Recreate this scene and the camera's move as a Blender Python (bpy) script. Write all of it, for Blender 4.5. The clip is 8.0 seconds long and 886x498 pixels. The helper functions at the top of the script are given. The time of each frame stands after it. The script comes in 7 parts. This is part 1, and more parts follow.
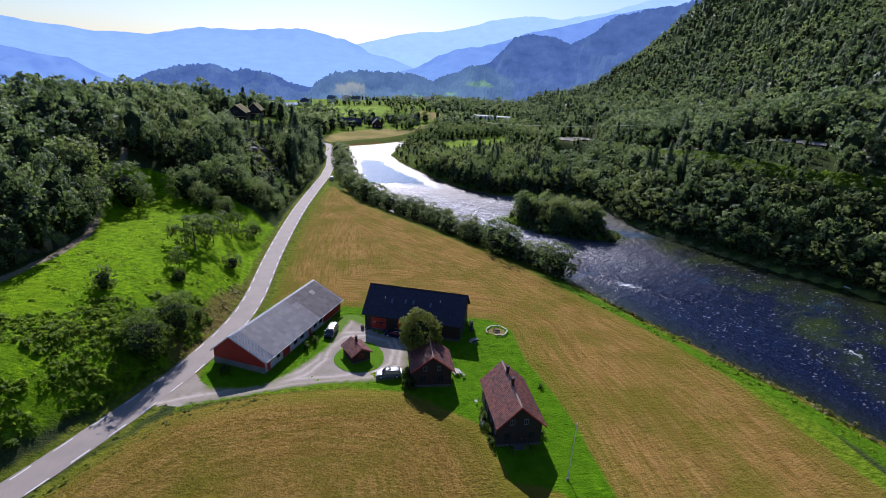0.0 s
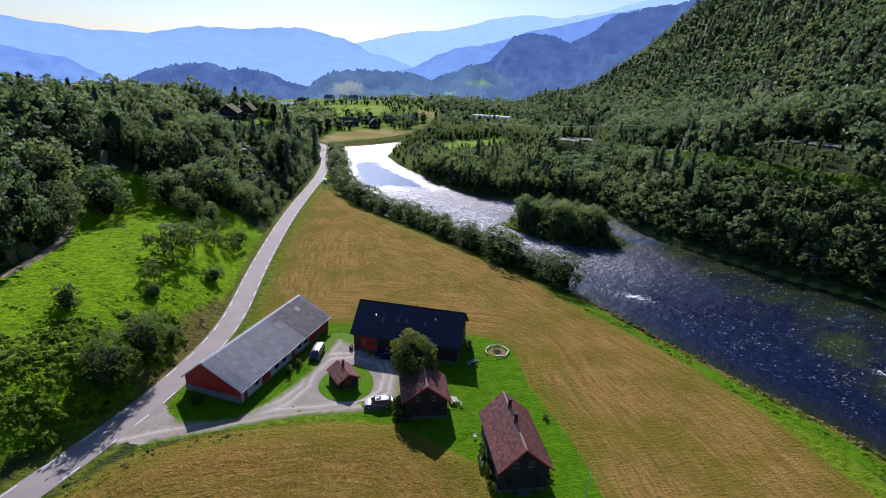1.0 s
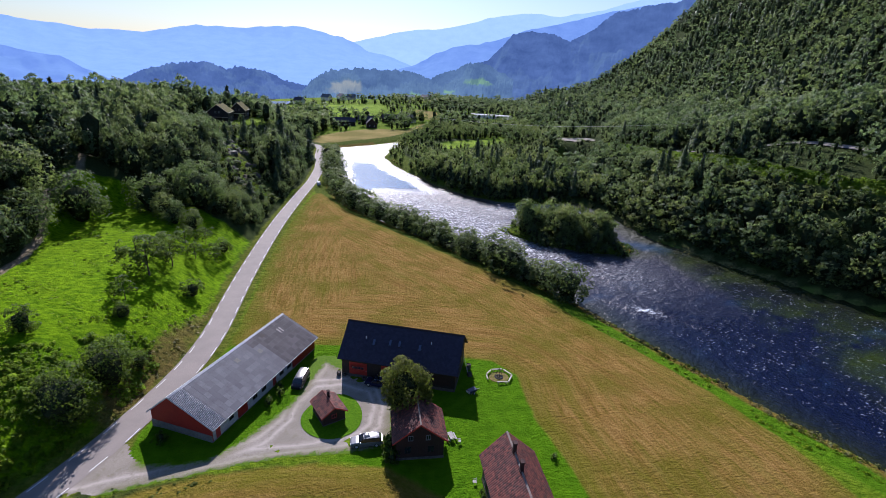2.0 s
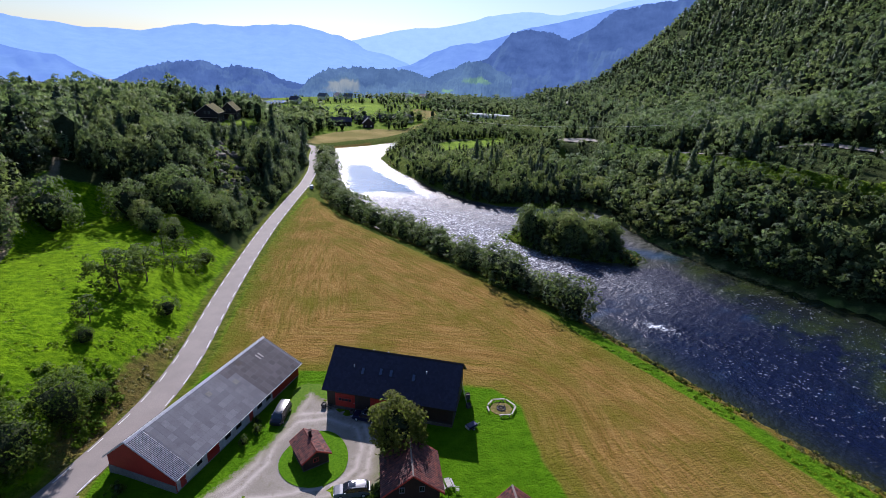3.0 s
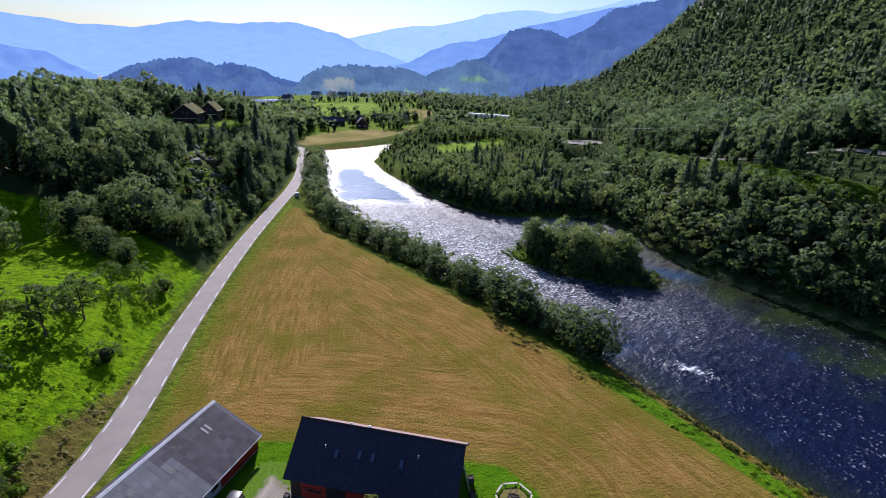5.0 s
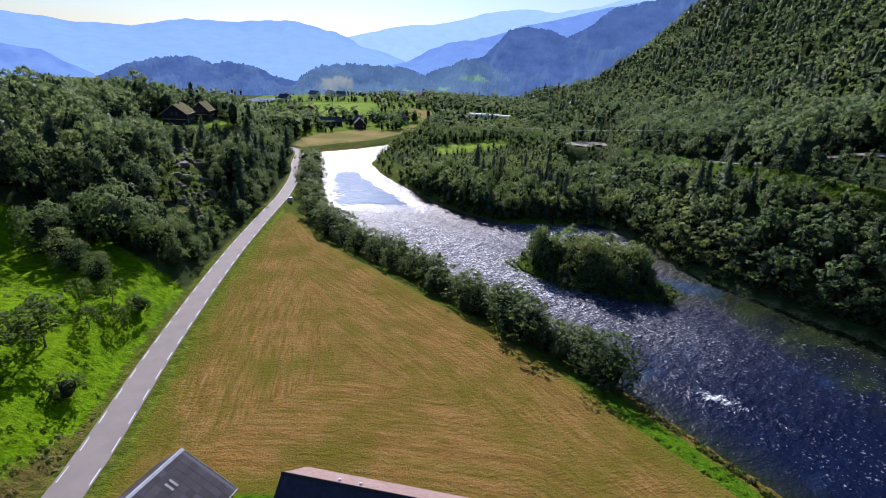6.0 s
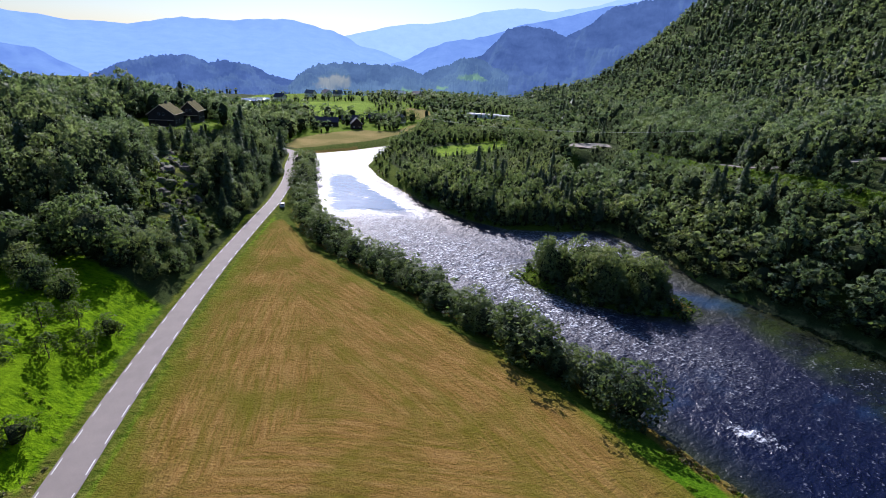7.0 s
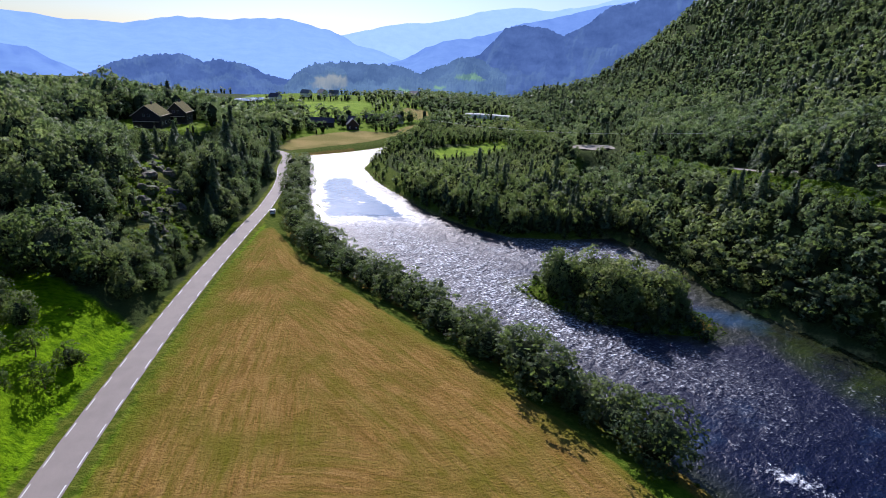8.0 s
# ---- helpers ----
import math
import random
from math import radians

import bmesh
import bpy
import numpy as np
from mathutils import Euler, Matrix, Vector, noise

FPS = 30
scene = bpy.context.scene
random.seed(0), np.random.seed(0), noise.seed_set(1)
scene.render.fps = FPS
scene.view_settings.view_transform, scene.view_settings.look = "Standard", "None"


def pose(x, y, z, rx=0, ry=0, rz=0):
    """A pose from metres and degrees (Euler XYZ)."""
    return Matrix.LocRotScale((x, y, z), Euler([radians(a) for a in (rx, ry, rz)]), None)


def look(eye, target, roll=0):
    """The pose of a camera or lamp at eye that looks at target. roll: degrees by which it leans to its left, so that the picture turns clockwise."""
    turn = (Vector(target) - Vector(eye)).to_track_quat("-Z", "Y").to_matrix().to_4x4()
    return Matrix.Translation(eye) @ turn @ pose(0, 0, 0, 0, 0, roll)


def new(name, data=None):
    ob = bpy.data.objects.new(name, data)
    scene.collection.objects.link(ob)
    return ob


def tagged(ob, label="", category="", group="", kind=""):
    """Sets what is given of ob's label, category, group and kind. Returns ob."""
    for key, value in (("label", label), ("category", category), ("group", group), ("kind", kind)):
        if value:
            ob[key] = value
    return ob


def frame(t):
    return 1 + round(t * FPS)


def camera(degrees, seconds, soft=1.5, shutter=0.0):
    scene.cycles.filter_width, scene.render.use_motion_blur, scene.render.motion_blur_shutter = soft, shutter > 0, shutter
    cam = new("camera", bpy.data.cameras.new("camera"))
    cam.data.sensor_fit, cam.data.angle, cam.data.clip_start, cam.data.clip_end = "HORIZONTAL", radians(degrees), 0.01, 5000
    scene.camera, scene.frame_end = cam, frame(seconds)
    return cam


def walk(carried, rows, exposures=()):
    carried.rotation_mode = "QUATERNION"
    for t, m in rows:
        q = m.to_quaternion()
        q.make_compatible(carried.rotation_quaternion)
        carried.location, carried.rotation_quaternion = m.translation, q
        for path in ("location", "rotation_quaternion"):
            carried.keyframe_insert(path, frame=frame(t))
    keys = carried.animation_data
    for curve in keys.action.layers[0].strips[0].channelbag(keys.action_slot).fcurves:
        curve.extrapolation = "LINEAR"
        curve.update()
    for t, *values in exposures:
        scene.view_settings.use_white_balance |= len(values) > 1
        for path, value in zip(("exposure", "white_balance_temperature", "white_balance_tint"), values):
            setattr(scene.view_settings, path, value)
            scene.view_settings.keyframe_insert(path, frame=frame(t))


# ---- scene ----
import math as m_

# ---------------------------------------------------------------- camera
cam = camera(84.3, 8.0, soft=0.8)
METRES, EYE, TILT, LEAN, TURN = 75.76, 52.7, 0.0, 0.0, -8.5
ROWS = [
    (0.0, 0.0, 0.0, 0.0, 0.94, -19.83, -2.6),
    (0.5, 0.0038, 0.0585, -0.001, 0.89, -19.86, -2.6),
    (1.0, 0.0074, 0.118, -0.0025, 0.84, -19.92, -2.58),
    (1.5, 0.01, 0.1786, -0.0035, 0.79, -19.98, -2.54),
    (3.0, 0.0162, 0.3617, -0.0031, 0.57, -20.17, -2.52),
    (3.5, 0.017, 0.423, -0.0036, 0.48, -20.22, -2.51),
    (4.0, 0.0169, 0.4844, -0.0042, 0.37, -20.27, -2.54),
    (4.5, 0.0163, 0.546, -0.0068, 0.29, -20.3, -2.59),
    (6.0, 0.0079, 0.7337, -0.0072, 0.16, -20.42, -2.79),
    (6.5, 0.0028, 0.7989, -0.008, 0.03, -20.46, -2.82),
    (7.0, -0.0032, 0.8648, -0.0092, -0.09, -20.5, -2.88),
    (7.5, -0.0085, 0.9316, -0.0112, -0.23, -20.51, -2.9),
    (8.0, -0.0135, 0.9983, -0.0132, -0.39, -20.53, -2.88),
]
walk(cam, [(t, pose(0, 0, EYE, TILT, LEAN, TURN) @ pose(METRES * x, METRES * y, METRES * z, 90 + pitch, roll, yaw)) for t, x, y, z, yaw, pitch, roll in ROWS], exposures=[(0.0, 0.68, 5600, 23), (8.0, 0.68, 5600, 23)])


# ---------------------------------------------------------------- light
SUN_ELEV, SUN_AZ = 34.5, -2.3          # degrees; azimuth from +y towards +x
world = bpy.data.worlds.new("world")
scene.world = world
world.use_nodes = True
wn, wl = world.node_tree.nodes, world.node_tree.links
wn.clear()
w_out = wn.new("ShaderNodeOutputWorld")
w_bg = wn.new("ShaderNodeBackground")
w_sky = wn.new("ShaderNodeTexSky")
w_sky.sky_type = "NISHITA"
w_sky.sun_disc = False
w_sky.sun_elevation = radians(SUN_ELEV)
w_sky.sun_rotation = radians(SUN_AZ)
w_sky.dust_density = 0.6
w_sky.air_density = 1.4
w_sky.ozone_density = 6.0
w_bg.inputs["Strength"].default_value = 0.066
wl.new(w_sky.outputs[0], w_bg.inputs[0])
wl.new(w_bg.outputs[0], w_out.inputs[0])

sun = new("sun", bpy.data.lights.new("sun", "SUN"))
sun.data.energy = 5.0
sun.data.angle = radians(0.53)
sun.data.color = (1.0, 0.92, 0.80)
_e, _a = radians(SUN_ELEV), radians(SUN_AZ)
sun_dir = Vector((m_.sin(_a) * m_.cos(_e), m_.cos(_a) * m_.cos(_e), m_.sin(_e)))
sun.matrix_world = look(sun_dir * 300, (0, 0, 0))


# ---------------------------------------------------------------- node helpers
class NT:
    """Small builder for node materials."""

    def __init__(self, name):
        self.mat = bpy.data.materials.new(name)
        self.mat.use_nodes = True
        self.n, self.l = self.mat.node_tree.nodes, self.mat.node_tree.links
        self.n.clear()
        self.out = self.n.new("ShaderNodeOutputMaterial")

    def node(self, kind, **kw):
        nd = self.n.new(kind)
        for k, v in kw.items():
            nd.inputs[k].default_value = v
        return nd

    def link(self, a, b):
        self.l.new(a, b)

    def plug(self, sock, v):
        if hasattr(v, "is_output"):
            self.l.new(v, sock)
        else:
            sock.default_value = v

    def math(self, op, a, b=0.0, c=0.0, clamp=False):
        nd = self.n.new("ShaderNodeMath")
        nd.operation, nd.use_clamp = op, clamp
        for s, v in zip(nd.inputs, (a, b, c)):
            self.plug(s, v)
        return nd.outputs[0]

    def mix(self, f, a, b, mode="MIX"):
        nd = self.n.new("ShaderNodeMix")
        nd.data_type, nd.blend_type = "RGBA", mode
        self.plug(nd.inputs[0], f)
        for s, v in ((nd.inputs[6], a), (nd.inputs[7], b)):
            self.plug(s, v if hasattr(v, "is_output") else (*v, 1.0))
        return nd.outputs[2]

    def pos(self):
        return self.n.new("ShaderNodeNewGeometry").outputs["Position"]

    def obj(self):
        return self.n.new("ShaderNodeTexCoord").outputs["Object"]

    def scaled(self, v, sx, sy, sz):
        nd = self.n.new("ShaderNodeVectorMath")
        nd.operation = "MULTIPLY"
        self.plug(nd.inputs[0], v)
        nd.inputs[1].default_value = (sx, sy, sz)
        return nd.outputs[0]

    def noise(self, vec, scale, detail=3.0, rough=0.55, colour=False):
        nd = self.n.new("ShaderNodeTexNoise")
        self.plug(nd.inputs["Vector"], vec)
        nd.inputs["Scale"].default_value = scale
        nd.inputs["Detail"].default_value = detail
        nd.inputs["Roughness"].default_value = rough
        return nd.outputs["Color" if colour else "Fac"]

    def ramp(self, f, lo, hi):
        nd = self.n.new("ShaderNodeMapRange")
        nd.clamp = True
        self.plug(nd.inputs[0], f)
        nd.inputs[1].default_value, nd.inputs[2].default_value = lo, hi
        return nd.outputs[0]

    def attr(self, name):
        nd = self.n.new("ShaderNodeAttribute")
        nd.attribute_name = name
        return nd.outputs["Fac"]

    def bump(self, h, strength, dist):
        nd = self.n.new("ShaderNodeBump")
        self.plug(nd.inputs["Height"], h)
        nd.inputs["Strength"].default_value = strength
        nd.inputs["Distance"].default_value = dist
        return nd.outputs[0]

    def surface(self, colour, rough=0.8, metal=0.0, normal=None, spec=0.5, coat=0.0):
        b = self.n.new("ShaderNodeBsdfPrincipled")
        self.plug(b.inputs["Base Color"], colour if hasattr(colour, "is_output") else (*colour, 1.0))
        self.plug(b.inputs["Roughness"], rough)
        self.plug(b.inputs["Metallic"], metal)
        b.inputs["Specular IOR Level"].default_value = spec
        b.inputs["Coat Weight"].default_value = coat
        if normal is not None:
            self.plug(b.inputs["Normal"], normal)
        self.l.new(b.outputs[0], self.out.inputs[0])
        return b


# ---------------------------------------------------------------- plan of the valley
ROAD = [(-57.5, 38), (-46.0, 55.3), (-38.3, 71), (-34.3, 80.5), (-30.3, 94.6), (-28.9, 104), (-28.6, 114), (-29.1, 126), (-29.5, 138), (-29.6, 150), (-29.6, 168),
        (-29.3, 184), (-28.9, 197), (-27.2, 226), (-25.0, 256), (-24.8, 285), (-26, 305), (-28.8, 325), (-30, 345), (-31, 362), (-36, 374), (-48, 384), (-72, 402), (-98, 440), (-106, 500), (-104, 571), (-118, 640)]
ROAD_W = ROAD[:19]
BANK_L = [(88, -60), (88, 20), (86, 54), (81.5, 68.5), (76, 79), (69.5, 94), (62.5, 110), (57.0, 123), (50, 137), (41, 151), (32, 163), (22, 178),
          (11, 193), (1, 207), (-8, 224), (-13, 243), (-16, 265), (-18, 292), (-20, 320), (-24, 352), (-23, 378), (4, 397), (50, 442), (110, 476), (200, 500)]
BANK_R = [(152, -60), (152, 20), (150, 60), (146, 102), (140, 118), (131, 129), (121, 146), (115, 157), (111, 167), (107.5, 175), (105.3, 187), (104.6, 199),
          (103.5, 213), (99, 229), (80, 227), (61, 230), (49, 241), (36.6, 261), (25.5, 291), (17, 315), (11.5, 344), (18, 375), (33, 414), (62, 432), (110, 455), (205, 480)]
RIVER = BANK_L + BANK_R[::-1]
WATER_Z = -3.0
FIELD_N = [(-24.6, 106), (-24.3, 120), (-25.6, 149), (-25.6, 172), (-24.6, 200), (-21.5, 232), (-19, 236), (-13.5, 223), (-5.5, 203.5), (4, 189), (14.5, 174), (24.5, 159), (33.5, 147), (41.5, 134),
           (50.5, 114), (58, 99), (64.6, 85), (67.8, 72), (69.4, 60), (70.4, 50), (72, 40), (75, 10), (33, 10), (32.2, 46), (32.3, 61), (31.5, 70), (29.5, 80), (30, 92), (26.5, 97.2), (20, 99), (0, 104.5), (-9, 105.5)]
FIELD_S = [(-46, 47), (-39, 59), (-31.5, 67.6), (-18.5, 71.4), (-6, 72.3), (5, 70.6), (12, 64.6), (15.2, 62.5), (16.3, 58), (17.5, 49.5), (24, 47.5), (25, 10), (-60, 10)]
LAWN = [(-9, 74.6), (0, 73.4), (5, 71.2), (12, 64.8), (15.4, 62.7), (16.5, 58), (17.7, 49.7), (24.5, 47.6), (25, 20), (33, 20), (32.2, 46), (32.3, 61), (31.5, 70), (29.5, 80),
        (30, 92), (26.5, 97.0), (20, 98.6), (12, 97), (10, 88), (7, 82), (6, 77.5), (3, 75.2)]
LAWN_W = [(-30.6, 77.5), (-27.5, 75.2), (-20.2, 74.8), (-16.4, 78), (-11.5, 84), (-8.5, 89.5), (-8, 100.5), (-3, 100.5), (-2, 97), (0, 104.5), (-9, 105.5), (-24, 106), (-25.4, 100), (-31, 82)]
MEADOW = [(-60, 44), (-50.5, 62), (-41, 75), (-35, 86), (-32.5, 100), (-31.8, 114), (-32.8, 130), (-34, 149), (-34, 168), (-45, 172), (-66, 186), (-86, 178), (-84, 160), (-79, 150),
          (-72.5, 131), (-72, 117), (-74, 100), (-80, 80), (-100, 40)]
FAR_HAY = [[(-24, 374), (2, 394), (40, 436), (62, 470), (72, 505), (54, 500), (34, 458), (9, 474), (-24, 449), (-40, 418), (-38, 388)], [(48, 532), (72, 521), (78, 590), (55, 615)], [(-70, 1090), (60, 1070), (80, 1180), (-40, 1190)]]
FAR_GREEN = [[(48, 362), (56, 381), (80, 394), (108, 407), (104, 386), (80, 361), (61, 350), (52, 344)], [(-82, 529), (-17, 544), (14, 600), (22, 655), (8, 690), (-60, 684), (-104, 636)],
             [(290, 1010), (430, 980), (450, 1070), (300, 1090)], [(112, 500), (128, 506), (124, 552), (108, 548)], [(-62, 276), (-56, 284), (-62, 290), (-67, 284)], [(-92, 296), (-86, 300), (-90, 312), (-100, 306)], [(-68, 298), (-58, 300), (-58, 310), (-66, 312)], [(-130, 330), (-112, 326), (-108, 340), (-128, 344)]]
FOOT_E = [(165, -60), (160, 20), (155, 60), (149, 104), (142, 121), (124, 146), (113, 168), (109, 190), (107, 215), (112, 236), (112, 265), (114, 300), (128, 345), (150, 400), (190, 520), (230, 700), (250, 1000), (260, 1600)]


def seg_dist(px, py, line, closed=False):
    """Distance from points to a polyline."""
    best = np.full(px.shape, 1e9)
    pts = list(line) + ([line[0]] if closed else [])
    for (ax, ay), (bx, by) in zip(pts, pts[1:]):
        dx, dy = bx - ax, by - ay
        t = np.clip(((px - ax) * dx + (py - ay) * dy) / (dx * dx + dy * dy), 0, 1)
        best = np.minimum(best, (px - ax - t * dx) ** 2 + (py - ay - t * dy) ** 2)
    return np.sqrt(best)


def arc_of(px, py, poly):
    """Length along a closed outline of the nearest point on it."""
    best, arc, s = np.full(px.shape, 1e9), np.zeros(px.shape), 0.0
    for (ax, ay), (bx, by) in zip(poly, list(poly[1:]) + [poly[0]]):
        dx, dy = bx - ax, by - ay
        ln = m_.hypot(dx, dy)
        t = np.clip(((px - ax) * dx + (py - ay) * dy) / (ln * ln), 0, 1)
        d = (px - ax - t * dx) ** 2 + (py - ay - t * dy) ** 2
        arc = np.where(d < best, s + t * ln, arc)
        best = np.minimum(best, d)
        s += ln
    return arc


def inside(px, py, poly):
    r = np.zeros(px.shape, bool)
    for (ax, ay), (bx, by) in zip(poly, list(poly[1:]) + [poly[0]]):
        if ay == by:
            continue
        hit = ((ay > py) != (by > py)) & (px < (bx - ax) * (py - ay) / (by - ay) + ax)
        r ^= hit
    return r


def sdf(px, py, poly):
    """Signed distance to a polygon, positive inside."""
    d = seg_dist(px, py, poly, True)
    return np.where(inside(px, py, poly), d, -d)


def smooth(x):
    x = np.clip(x, 0, 1)
    return x * x * (3 - 2 * x)


def x_of(line, y):
    """x of a polyline that runs along y."""
    a = np.array(line, float)
    o = np.argsort(a[:, 1])
    return np.interp(y, a[o, 1], a[o, 0])


def lumps(x, y, size, seed=0.0):
    """Cheap smooth unevenness, about -1 to 1."""
    a, b = x / size + seed, y / size - seed * 1.7
    return (np.sin(a * 1.3 + 1.7 * np.sin(b * 0.9)) + np.sin(b * 1.7 - 1.3 * np.sin(a * 1.1 + 2)) + np.sin((a + b) * 2.3 + seed)) / 3


EAST_D = [-400, 0, 8, 20, 33, 41, 80, 110, 165, 205, 300, 420, 600, 900, 1500, 4000]
EAST_Z = [-2.5, -2.0, 3, 12, 20.5, 21.2, 30, 34, 56, 86, 150, 235, 330, 430, 500, 560]
WEST_D = [-10, 0, 8, 16, 26, 40, 70, 110, 180, 300, 600, 4000]
WEST_Z = [0, 0, 8, 12.5, 19, 22.5, 26.5, 28, 29, 27, 15, 0]
ISLE = (72.6, 176.8, 22.5, 9.8, -34.0)     # centre, half axes, heading


def isle_r(x, y):
    cx, cy, a, b, h = ISLE
    c, s = m_.cos(radians(h)), m_.sin(radians(h))
    u, v = (x - cx) * c + (y - cy) * s, -(x - cx) * s + (y - cy) * c
    return np.sqrt((u / a) ** 2 + (v / b) ** 2)


TERRACE = [(-95, 300), (-68, 294), (-58, 300), (-56, 330), (-84, 334), (-98, 322)]


def ground_z(x, y):
    x, y = np.asarray(x, float), np.asarray(y, float)
    z = np.zeros(np.broadcast(x, y).shape)
    z = z - 0.5 * smooth((y - 100) / 40) * smooth((-10 - x) / 12)
    # southern field stands above the drive and the road
    ds = sdf(x, y, FIELD_S)
    z = z + 1.5 * smooth((ds + 0.5) / 6.0) * smooth((14 - x) / 12)
    # west: meadow, then wooded hill
    xr = x_of(ROAD_W, np.clip(y, 38, 374))
    dw = xr - x
    near = 1 - smooth((y - 176) / 24)
    mead = np.interp(dw, [3, 6, 12, 20, 30, 45, 60], [0, 1.2, 5.6, 8.6, 9.3, 9.8, 10.5])
    foot = np.interp(y, [-60, 60, 120, 140, 165, 180, 196, 204, 300, 340, 420, 640, 900], [64, 56, 47, 46, 46, 40, 12, 6, 6, 8, 60, 140, 220])
    hill = np.interp(dw - foot, WEST_D, WEST_Z) * (0.85 + 0.15 * lumps(x, y, 24, 1.0))
    hill = hill * (1 - 0.6 * smooth((dw - foot - 100) / 130))
    hill = hill * (1 - 0.75 * smooth((y - 330) / 150) * smooth((420 - dw) / 200))
    z = z + mead * near + np.maximum(hill, 0) * np.where(dw > 3, 1, 0)
    # east: wooded slope with the bench of the upper road
    de = (x - x_of(FOOT_E, np.clip(y, -60, 1600))) * 0.92
    ez = np.interp(de, EAST_D, EAST_Z)
    bench = np.interp(y, [60, 120, 200, 250, 350, 500], [1.35, 1.3, 1.2, 0.92, 0.62, 0.8])
    ez = np.where(ez > 0, ez * (1 + (bench - 1) * (1 - smooth((de - 60) / 110))), ez)
    tall = np.interp(y, [420, 550, 700, 800, 900, 1000, 1200, 1600], [1, 1.25, 1.75, 1.35, 0.85, 0.55, 0.3, 0.2])
    ez = np.where(ez > 0, ez * (1 + (tall - 1) * smooth((de - 70) / 80)), ez)
    ez = np.where(de > 42, ez + 3.5 * lumps(x, y, 45, 3.0) * smooth((de - 42) / 40), ez)
    ez = ez * (1 - 0.5 * smooth((260 - y) / 200) * smooth((de - 200) / 300)) - 160 * smooth((y - 820) / 350) * (de > 0)
    z = np.where(de > 0, np.maximum(-160 * smooth((y - 820) / 350), ez), z)
    # peninsula and far valley
    pen = smooth((x - 10) / 40) * smooth((y - 225) / 40) * (de <= 0)
    z = z + pen * np.interp(y, [225, 300, 420, 600], [0, 3, 3, 3])
    vf = smooth((y - 430) / 300)
    z = z + vf * (6 + 6 * lumps(x, y, 160, 5.0)) * (de <= 0) * (1 - 0.9 * smooth((-x - 50) / 110))
    hump = 3 * np.exp(-((x + 190) / 90) ** 2 - ((y - 680) / 110) ** 2)
    z = z + hump - 160 * smooth((y - 820) / 350) * (de <= 0) - 60 * smooth((-x - 480) / 500)
    # green terrace of the lodges
    ter = smooth((sdf(x, y, TERRACE) + 9) / 9)
    z = z + (21.2 - z) * ter
    # level floor of the gravel pit, dug into the slope
    pit = smooth((sdf(x, y, [(124, 328), (160, 334), (164, 360), (126, 360)]) + 16) / 16)
    z = z + (11.2 - z) * pit
    # river bed and banks
    dr = sdf(x, y, RIVER)
    cut = np.interp(dr, [-11, -5, 0, 3, 10, 30], [0, -1.3, -3.05, -3.9, -4.6, -5.0])
    cut_r = np.interp(dr, [-4, 0, 3, 10, 30], [0, -3.05, -3.5, -4.0, -5.0])
    z = np.where(dr > 0, np.where(x > 95, cut_r, cut), z + np.where((x < 95) & (dr > -11), cut * 0.9, np.where(dr > -4, cut_r * 0.4, 0)))
    ri = isle_r(x, y)
    z = np.where((dr > 0) & (ri < 1.35), np.maximum(z, -3.9 + 2.6 * smooth((1.35 - ri) / 0.9)), z)
    # roads lie level across
    rd = seg_dist(x, y, ROAD)
    z = np.where(rd < 6, z * smooth((rd - 2.6) / 3.4) + (-0.3) * (1 - smooth((rd - 2.6) / 3.4)), z)
    return z


# ---------------------------------------------------------------- mesh helpers
def mesh_np(name, v, f, mats, mat_idx=None, smooth_shade=False, attrs=(), vecs=()):
    """A mesh from arrays; faces of one size (n x 3 or n x 4)."""
    me = bpy.data.meshes.new(name)
    v, f = np.asarray(v, np.float32), np.asarray(f, np.int32)
    k = f.shape[1]
    me.vertices.add(len(v))
    me.vertices.foreach_set("co", v.ravel())
    me.loops.add(f.size)
    me.loops.foreach_set("vertex_index", f.ravel())
    me.polygons.add(len(f))
    me.polygons.foreach_set("loop_start", np.arange(0, f.size, k, dtype=np.int32))
    me.polygons.foreach_set("loop_total", np.full(len(f), k, np.int32))
    for mt in mats:
        me.materials.append(mt)
    if mat_idx is not None:
        me.polygons.foreach_set("material_index", np.asarray(mat_idx, np.int32))
    me.polygons.foreach_set("use_smooth", np.full(len(f), smooth_shade))
    for nm, data in attrs:
        at = me.attributes.new(nm, "FLOAT", "POINT")
        at.data.foreach_set("value", np.asarray(data, np.float32))
    for nm, data in vecs:
        at = me.attributes.new(nm, "FLOAT_VECTOR", "POINT")
        at.data.foreach_set("vector", np.asarray(data, np.float32).ravel())
    me.update(calc_edges=True)
    return me


def part(name, bm, material, parent=None, label=""):
    """Links a bmesh as one mesh object under a thing or a part."""
    me = bpy.data.meshes.new(name)
    bm.to_mesh(me)
    bm.free()
    me.materials.append(material)
    ob = new(name, me)
    ob.parent = parent
    if label:
        ob["label"] = label
    return ob


def box(bm, x0, x1, y0, y1, z0, z1, bevel=0.0):
    """A box with optionally bevelled edges, added to bm."""
    r = bmesh.ops.create_cube(bm, size=1.0, matrix=Matrix.Translation(((x0 + x1) / 2, (y0 + y1) / 2, (z0 + z1) / 2)) @ Matrix.Diagonal((x1 - x0, y1 - y0, z1 - z0, 1)))
    if bevel:
        es = {e for v in r["verts"] for e in v.link_edges}
        bmesh.ops.bevel(bm, geom=list(es), offset=bevel, segments=1, affect="EDGES")
    return bm


def boxed(*a, **k):
    return box(bmesh.new(), *a, **k)


